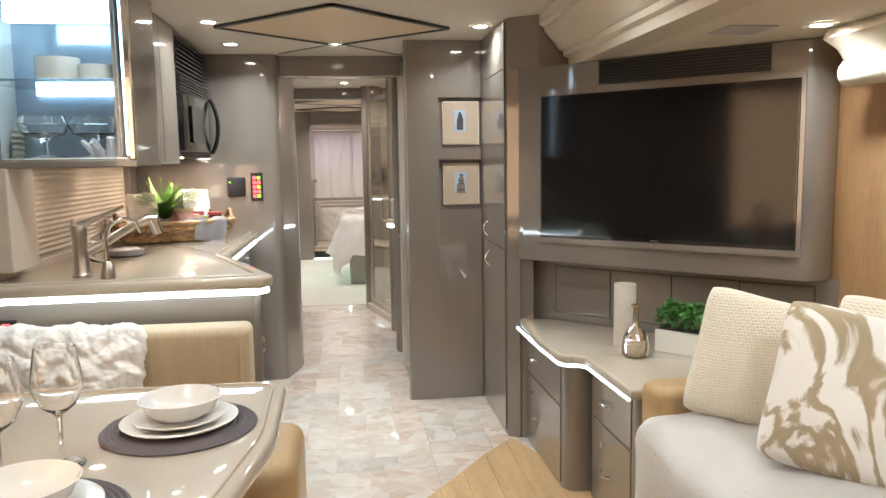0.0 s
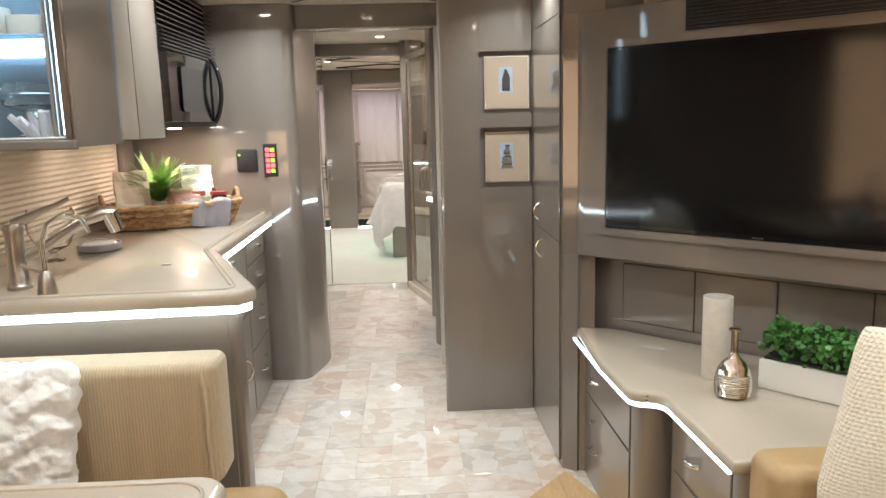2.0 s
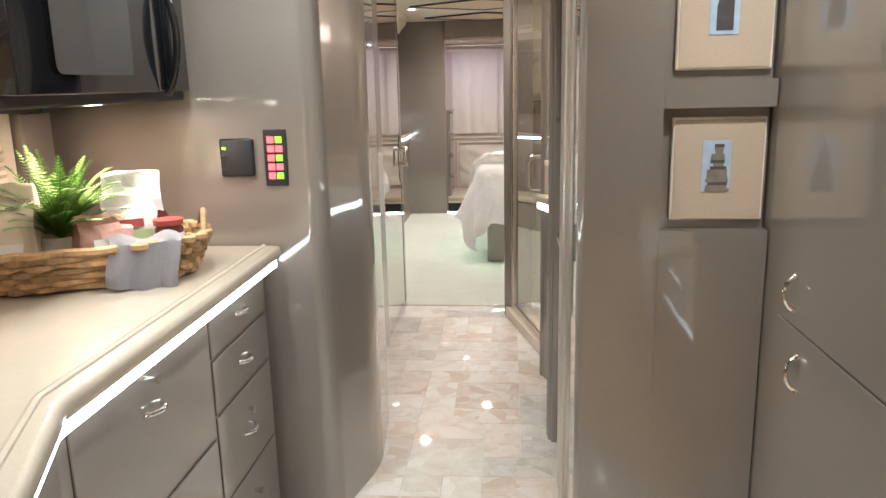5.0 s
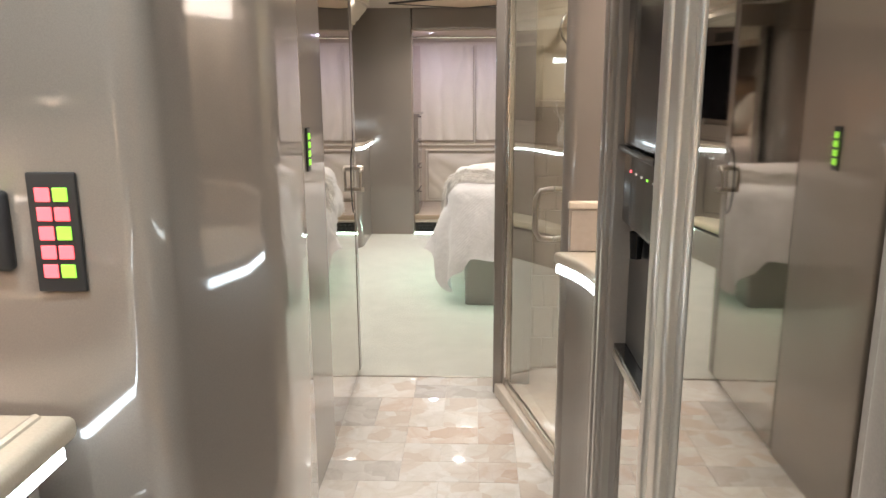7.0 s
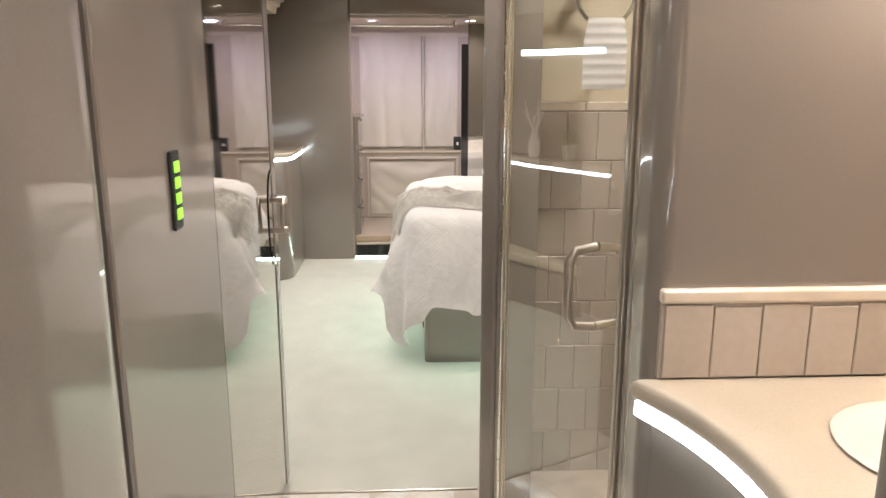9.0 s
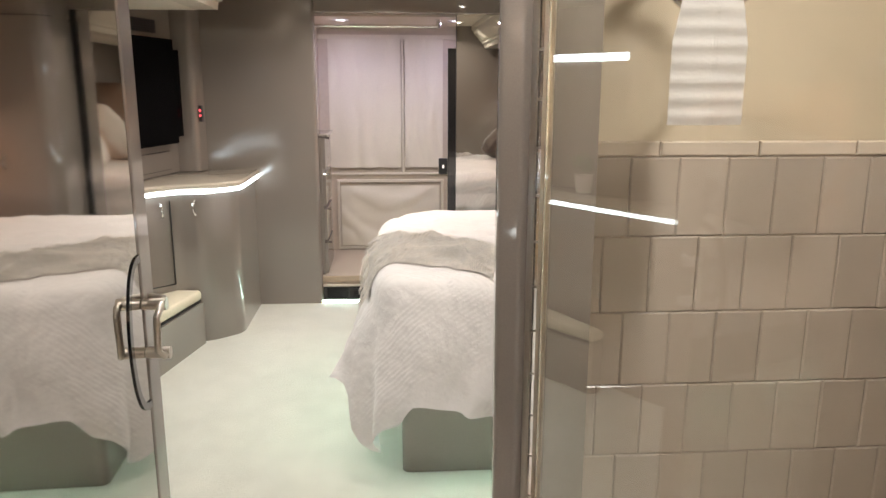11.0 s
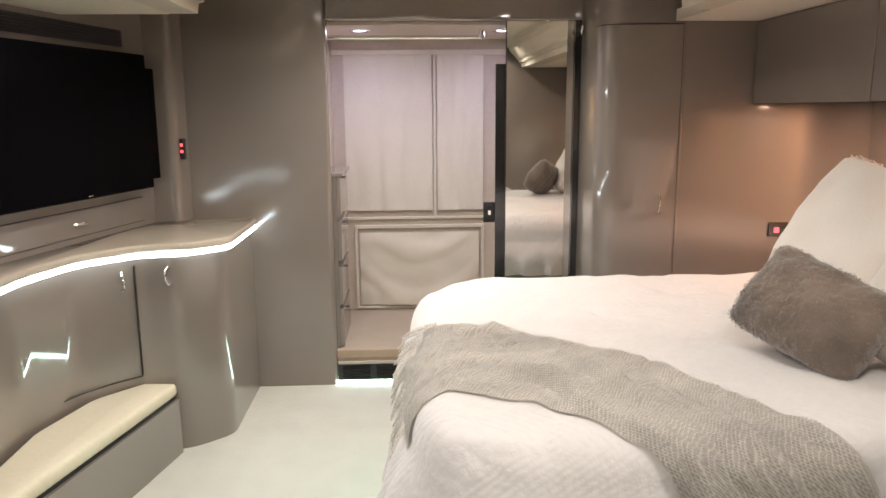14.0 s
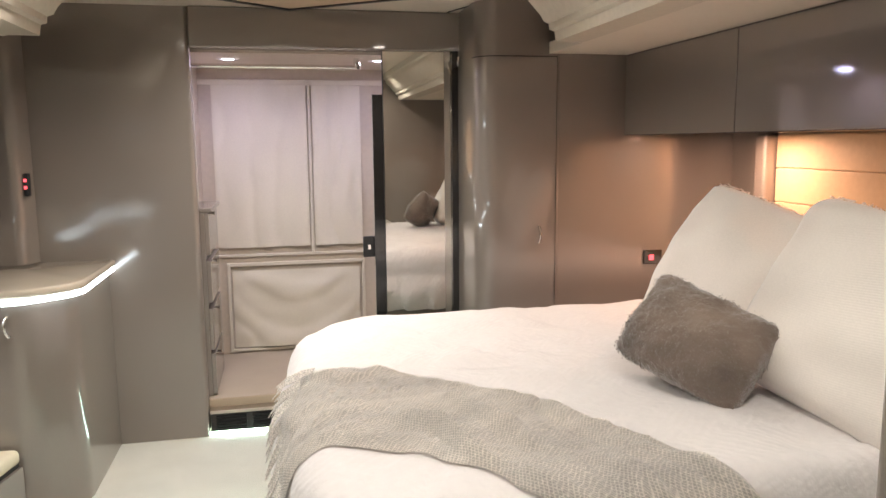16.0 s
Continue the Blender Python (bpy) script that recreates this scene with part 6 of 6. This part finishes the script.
for z in (1.195, 1.225):
    part("light", box(-1.147, 9.9975, z, -1.135, 10.0005, z + 0.013), RED_KEY, rs)
ot = thing("wall_outlet", "dark wall switch plate with a red light beside the bed", "switch")
part("plate", box(1.54, 9.678, 0.81, 1.63, 9.689, 0.875, 0.003), BLACK_GLOSS, ot)
part("light", box(1.565, 9.675, 0.828, 1.587, 9.6785, 0.852), RED_KEY, ot)


def drape(x, y, lift=0.0):
    """A spot on the bed's cover for a sheet laid out flat, raised off it by lift."""
    z, nx, ny, nz = bed_top(max(x, 0.0), max(y, 7.80)) + 0.004, 0.0, 0.0, 1.0
    u, v = 0.02 - x, 7.82 - y
    if u > 0:
        a = min(u / 0.135, math.pi / 2)
        over = max(0.0, u - 0.135 * math.pi / 2)
        x = 0.02 - 0.115 * math.sin(a) - 0.05 * over
        z -= 0.15 * (1 - math.cos(a)) + over
        nx, nz = -math.sin(a), math.cos(a)
    if v > 0:
        a = min(v / 0.085, math.pi / 2)
        over = max(0.0, v - 0.085 * math.pi / 2)
        y = 7.82 - 0.085 * math.sin(a) - 0.12 * over
        z -= 0.085 * (1 - math.cos(a)) + over
        ny, nz = -math.sin(a), math.cos(a)
    return Vector((x + nx * lift, y + ny * lift, z + nz * lift))


NEAR_EDGE = ((-0.27, 8.11), (-0.10, 8.09), (0.01, 8.06), (0.17, 7.975), (0.294, 7.85), (0.413, 7.70), (0.52, 7.54))
FAR_EDGE = ((-0.02, 8.62), (0.08, 8.615), (0.21, 8.51), (0.357, 8.365), (0.527, 8.185), (0.66, 7.95), (0.82, 7.66))


def on_edge(edge, s):
    t = s * (len(edge) - 1)
    k = min(int(t), len(edge) - 2)
    return Vector(edge[k]).lerp(Vector(edge[k + 1]), t - k)


def throw():
    bm = bmesh.new()
    n, cols, rows = 130, 56, []
    for i in range(n + 1):
        s = i / n
        a, b = on_edge(NEAR_EDGE, s), on_edge(FAR_EDGE, s)
        row = []
        for j in range(cols + 1):
            v = j / cols
            p = a.lerp(b, v)
            p += Vector((noise.noise(Vector((s * 11, v * 3, 1))), noise.noise(Vector((s * 11, v * 3, 2))))) * 0.012
            bend = 2.2 * noise.noise(Vector((s * 3.2, v * 1.3, 0)))
            pleat = max(0.0, math.sin(v * 15 + bend * 2.5)) ** 2 * (0.35 + max(0.0, noise.noise(Vector((s * 4.5, v * 2, 6)))) * 2.2)
            lift = 0.008 + 0.022 * pleat + 0.010 * noise.noise(Vector((s * 10, v * 6, 9))) + 0.013 * abs(noise.noise(Vector((s * 24, v * 10, 7)))) + 0.005 * noise.noise(Vector((s * 50, v * 24, 4)))
            rim = min(1.0, 14 * min(v, 1 - v))
            row.append(bm.verts.new(drape(p.x, p.y, 0.001 + lift * (0.15 + 0.85 * rim))))
        rows.append(row)
    for a, b in zip(rows, rows[1:]):
        for k in range(cols):
            bm.faces.new((a[k], a[k + 1], b[k + 1], b[k]))
    bmesh.ops.solidify(bm, geom=bm.faces[:], thickness=0.005)
    return bm


def fringe():
    bm = bmesh.new()
    for j in range(64):
        p = Vector(NEAR_EDGE[0]).lerp(Vector(FAR_EDGE[0]), j / 63)
        tip = Vector((-0.085 - 0.025 * math.sin(j * 2.3), 0.022 * math.sin(j * 1.7)))
        tube([drape(p.x + tip.x * q, p.y + tip.y * q, 0.012 + (0.034 + 0.004 * math.sin(j * 3.1)) * max(0.0, q)) for q in (-0.1, 0.3, 0.65, 1.0)], [0.003, 0.0026, 0.0024, 0.0014], 5, bm)
    return bm


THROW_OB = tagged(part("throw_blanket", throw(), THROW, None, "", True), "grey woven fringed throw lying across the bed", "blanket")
tagged(part("fringe", fringe(), THROW, THROW_OB, "loose yarn fringe"), kind="stuff")
EURO = [None, None]
EURO[0] = tagged(part("euro_pillow", cushion(0.62, 0.54, 0.26, pose(1.29, 8.54, 0.945, -26, 14, -74), 30, 0.4, 0.03, 5.0), PILLOW_CLOTH, None, "", True), "large white ribbed square pillow against the headboard", "pillow", "pillows on the bed")
EURO[1] = tagged(part("euro_pillow", cushion(0.62, 0.54, 0.26, pose(1.235, 7.96, 0.955, -28, 12, -76), 30, 0.4, 0.03, 8.0), PILLOW_CLOTH, None, "", True), "large white ribbed square pillow against the headboard", "pillow", "pillows on the bed")


def tufts(m, w, h, seed):
    """A short cotton fringe along a pillow's upper seam."""
    bm, rnd = bmesh.new(), random.Random(seed)
    for k in range(110):
        u = rnd.uniform(-0.98, 0.98)
        tuck = 1 - 0.10 * u ** 4
        p = Vector((u * w / 2 * tuck, rnd.uniform(-0.004, 0.004), h / 2 * (1 - 0.07 * (1 - u * u)) * tuck - 0.006))
        tube([m @ p, m @ (p + Vector((rnd.gauss(0, 0.004), rnd.gauss(0, 0.004), 0.008))), m @ (p + Vector((rnd.gauss(0, 0.008), rnd.gauss(0, 0.007), 0.012)))], [0.0022, 0.002, 0.001], 4, bm)
    return bm


for ob, m, seed in zip(EURO, (pose(1.29, 8.54, 0.945, -26, 14, -74), pose(1.235, 7.96, 0.955, -28, 12, -76)), (2, 3)):
    tagged(part("fringe", tufts(m, 0.62, 0.54, seed), PILLOW_CLOTH, ob, "short white cotton fringe"), kind="stuff")


def fur_pillow():
    bm = cushion(0.375, 0.265, 0.16, pose(0.925, 8.205, 0.876, -34, 15, -62), 60, 0.42, 0.0)
    bm.normal_update()
    for v in bm.verts:
        v.co += v.normal * (0.006 * noise.noise(v.co * 18) + 0.003 * noise.noise(v.co * 60) + 0.004 * noise.noise(v.co * 140))
    return bm


def fur_hairs():
    """Long lying hairs over the pillow, in tufts that part here and there."""
    base = fur_pillow()
    base.normal_update()
    bm, rnd = bmesh.new(), random.Random(11)
    faces = list(base.faces)
    for k in range(14000):
        f = rnd.choice(faces)
        p, n = f.calc_center_median() + Vector((rnd.gauss(0, 0.003), rnd.gauss(0, 0.003), rnd.gauss(0, 0.003))), f.normal
        way = Vector((noise.noise(p * 13), noise.noise(p * 13 + Vector((7, 0, 0))), -0.55 + noise.noise(p * 13 + Vector((0, 9, 0)))))
        way = (way - n * way.dot(n)).normalized()
        side = n.cross(way) * 0.0011
        length = rnd.uniform(0.005, 0.010)
        mid, tip = p + way * length * 0.55 + n * 0.0015, p + way * length + n * rnd.uniform(-0.001, 0.001)
        bm.faces.new([bm.verts.new(q) for q in (p - side, p + side, mid + side * 0.7, tip, mid - side * 0.7)])
    base.free()
    return bm


FUR_OB = tagged(part("fur_pillow", fur_pillow(), FUR, None, "", True), "taupe faux-fur oblong pillow leaning on white pillows", "pillow")
tagged(part("fur_nap", fur_hairs(), FUR, FUR_OB, "soft taupe nap"), kind="stuff")

tw = thing("twig_vase", "small white vase with bare white twigs on the dresser", "vase")
part("vase", lathe([(0, 0), (0.03, 0), (0.042, 0.03), (0.04, 0.09), (0.02, 0.13), (0.022, 0.15), (0.017, 0.15), (0.015, 0.13), (0, 0.12)], 24, (-1.475, 8.64, 0.8725)), WHITE_CERAMIC, tw, smooth=True)
for k in range(7):
    an, le = rng.uniform(0, 6.28), rng.uniform(0.12, 0.24)
    base = Vector((-1.475, 8.64, 1.0))
    mid = base + Vector((0.05 * math.cos(an), 0.05 * math.sin(an), le * 0.6))
    tip = mid + Vector((0.06 * math.cos(an + 0.6), 0.06 * math.sin(an + 0.6), le * 0.45))
    part("twig", tube([mid, mid + Vector((0.03 * math.cos(an - 1), 0.03 * math.sin(an - 1), 0.04))], [0.0025, 0.0015], 5, tube([base, mid, tip], [0.004, 0.003, 0.0018], 6)), WHITE_CLOTH, tw)

pt2 = thing("potted_plant", "small leafy green plant in a white pot on the dresser", "plant")
part("pot", lathe([(0, 0), (0.035, 0), (0.045, 0.06), (0.047, 0.085), (0.042, 0.085), (0.04, 0.075), (0, 0.075)], 24, (-1.53, 8.36, 0.8725)), WHITE_CERAMIC, pt2, smooth=True)
bm = bmesh.new()
for k in range(160):
    n = Vector((rng.gauss(0, 1), rng.gauss(0, 1), rng.gauss(0.6, 0.8))).normalized()
    c = Vector((-1.53, 8.36, 1.0)) + n * rng.uniform(0.02, 0.075)
    a = n.orthogonal().normalized() * rng.uniform(0.009, 0.016)
    b = n.cross(a)
    bm.faces.new([bm.verts.new(c + a * x + b * y) for x, y in ((-1, 0), (0, -0.6), (1, 0), (0, 0.6))])
part("leaves", bm, BOXWOOD, pt2, "small green leaves")

# closet: drawers, curtains, rod, latch
dk2 = thing("closet_dresser", "narrow taupe drawer stack at the closet side with round knobs", "drawer unit")
part("body", box(-0.518, 10.165, 0.171, -0.445, 10.62, 1.06, 0.003), LACQUER, dk2)
part("top", box(-0.519, 10.162, 1.06, -0.41, 10.63, 1.08, 0.004), LACQUER, dk2)
for k, z in enumerate((0.18, 0.40, 0.63, 0.86)):
    dd = part("drawer", box(-0.445, 10.17, z, -0.425, 10.61, z + 0.20, 0.003), LACQUER, dk2)
    part("knob", tube([(-0.425, 10.25, z + 0.19), (-0.408, 10.25, z + 0.19), (-0.402, 10.25, z + 0.19)], [0.005, 0.006, 0.011], 10), CHROME, dd, smooth=True)


def curtain(x0, x1, z0, z1, waves, seed, sag=0.0):
    bm = bmesh.new()
    n, m_ = 40, 30
    rows = []
    for i in range(m_ + 1):
        v = i / m_
        row = []
        for j in range(n + 1):
            u = j / n
            fold = 0.015 * math.sin(u * waves + 2 * noise.noise(Vector((u * 2 + seed, v * 2, 0)))) * (0.4 + 0.6 * (1 - v))
            fold += (0.013 * max(0.0, math.sin((v - 0.5 * (2 * u - 1) ** 2) * 9 + 1.2)) * min(1.0, 5 * (1 - v)) if sag else 0.0) + sag * math.sin(math.pi * u) * math.sin(math.pi * v) + 0.006 * noise.noise(Vector((u * 5, v * 5, seed)))
            row.append(bm.verts.new((x0 + (x1 - x0) * u, 10.909 - abs(fold) - 0.003, z0 + (z1 - z0) * v)))
        rows.append(row)
    for a, b in zip(rows, rows[1:]):
        for k in range(n):
            bm.faces.new((a[k], a[k + 1], b[k + 1], b[k]))
    return bm


for x0, x1, z0, z1, w, s, sag, lab in ((-0.45, 0.065, 0.79, 1.70, 9, 1, 0, "wide cream cloth curtain hanging in the closet"), (0.095, 0.37, 0.79, 1.70, 6, 5, 0, "narrow cream cloth curtain hanging in the closet"), (-0.38, 0.345, 0.205, 0.655, 3, 9, 0.012, "cream cloth pouch panel low on the closet wall")):
    tagged(part("closet_curtain", curtain(x0, x1, z0, z1, w, s, sag), CURTAIN, None, "", True), lab, "curtain", "curtains on the closet wall")
for k, (x0, z0, x1, z1) in enumerate(((-0.41, 0.18, -0.392, 0.70), (0.36, 0.18, 0.378, 0.70), (-0.392, 0.68, 0.36, 0.70), (-0.392, 0.18, 0.36, 0.195), (0.072, 0.74, 0.088, 1.72), (-0.52, 0.735, 0.55, 0.75), (-0.52, 1.70, 0.55, 1.73))):
    structure("trim_closet", box(x0, 10.902, z0, x1, 10.9195, z1, 0.002, 1), CURTAIN, "flat beige batten on the closet wall")
rod = thing("closet_rod", "chrome hanging rod across the closet", "rod")
part("bar", tube([(-0.519, 10.32, 1.745), (0.30, 10.32, 1.745)], 0.011, 12), CHROME, rod, smooth=True)
part("end_bracket", tube([(0.30, 10.32, 1.735), (0.30, 10.32, 1.789)], 0.016, 12), CHROME, rod, smooth=True)
lt = part("latch", box(0.29, 10.10, 0.83, 0.344, 10.125, 0.93, 0.003), BLACK_MATTE, mr, "black latch")
part("bolt", box(0.312, 10.097, 0.868, 0.325, 10.101, 0.89), CHROME, lt)

# ---- pieces last: tiles and planks ----
TILE_MESH = {}


def tile_mesh(name, w, h, t, material, bevel=0.0007):
    key = (name, round(w, 4), round(h, 4), material.name)
    if key not in TILE_MESH:
        bm = box(-w / 2, -h / 2, -t, w / 2, h / 2, 0)
        top = [v for v in bm.verts if v.co.z > -1e-6]
        me = bpy.data.meshes.new(name)
        up_ = [e for e in bm.edges if all(v in top for v in e.verts)]
        bmesh.ops.bevel(bm, geom=up_, offset=bevel, segments=1, affect="EDGES")
        bm.to_mesh(me)
        bm.free()
        me.materials.append(material)
        TILE_MESH[key] = me
    return TILE_MESH[key]


FLOOR = bpy.data.objects["floor"]
rt = random.Random(11)
CELL, X0, Y0, NX, NY = 0.140, -0.61, 2.30, 11, 32
taken = set()
SIZES = [(2, 1), (1, 1), (2, 1), (1, 1), (2, 2), (1, 2)]
for j in range(NY):
    for i in range(NX):
        if (i, j) in taken or (Y0 + j * CELL > 4.5 and not 0 < i < 8):
            continue
        for _ in range(12):
            w, h = rt.choice(SIZES)
            cells = [(i + a, j + b) for a in range(w) for b in range(h)]
            if all(c not in taken and c[0] < NX and c[1] < NY for c in cells):
                break
        else:
            w = h = 1
            cells = [(i, j)]
        taken.update(cells)
        y1 = min(Y0 + (j + h) * CELL, 6.733)
        yh = y1 - (Y0 + j * CELL)
        if yh < 0.02:
            continue
        me = tile_mesh("tile", w * CELL - 0.0014, yh - 0.0014, 0.003, rt.choice((MARBLE_ROSE, MARBLE_ROSE, MARBLE_GREY, MARBLE, MARBLE, MARBLE, MARBLE)))
        ob = new("tile", me)
        ob.location = (X0 + (i + w / 2) * CELL, Y0 + j * CELL + yh / 2, 0.0)
        ob.parent = FLOOR


def clipped(poly, axis, limit, keep_above):
    out = []
    for p, q in zip(poly, poly[1:] + poly[:1]):
        a, b = (p[axis] - limit) * keep_above, (q[axis] - limit) * keep_above
        if a >= 0:
            out.append(p)
        if a * b < 0:
            t = a / (a - b)
            out.append((p[0] + (q[0] - p[0]) * t, p[1] + (q[1] - p[1]) * t))
    return out


WOOD = tagged(new("floor_wood"), "pale oak plank floor with a curved edge against the marble", "floor", "", "structure")
REGION = [(0.755, 3.26), (0.60, 3.09), (0.45, 2.89), (0.31, 2.71), (0.15, 2.56), (-0.05, 2.44), (-0.3, 2.36), (-1.19, 2.3), (-1.19, -1.69), (1.77, -1.69), (1.77, 2.1), (0.95, 2.75)]
for k in range(25):
    x = -1.2 + 0.12 * k
    cut = clipped(clipped(REGION, 0, x + 0.0007, 1), 0, x + 0.1193, -1)
    if len(cut) > 2:
        part("plank", prism(cut, -0.003, 0.005), WOOD_FLOOR, WOOD)

for wall, bm in ((SHOWER_WALL, box(0.317, 6.796, 0.03, 1.128, 6.7995, 1.25)), (SHOWER_SIDE, box(1.1265, 5.868, 0.03, 1.1297, 6.79, 1.25))):
    part("tile_bed", bm, BATH_TILE, wall)
# shower tiles: staggered upright tiles under a marble border
ROW_H, COL_W = 0.152, 0.094
side_tile = tile_mesh("tile", COL_W - 0.0006, ROW_H - 0.0006, 0.006, BATH_TILE, 0.003)
for wall, n, at in ((SHOWER_WALL, 8, lambda u, z: pose(0.325 + u, 6.7905, z, 90, 0, 0)), (SHOWER_SIDE, 9, lambda u, z: pose(1.123, 5.90 + u, z, 90, 0, -90))):
    for r in range(8):
        for c in range(n):
            ob = new("tile", side_tile)
            ob.matrix_world = at(COL_W * (c + 0.5 * (1 + r % 2) - 0.2), 0.03 + ROW_H * (r + 0.5)) @ pose(0, 0, 0, random.uniform(-0.8, 0.8), random.uniform(-1.2, 1.2), 0)
            ob.parent = wall
    for c in range(n // 2 + 1):
        ob = new("border_tile", tile_mesh("border_tile", 0.19, 0.028, 0.008, BORDER_TILE, 0.003))
        ob.matrix_world = at(0.08 + 0.192 * c, 1.262)
        ob.parent = wall
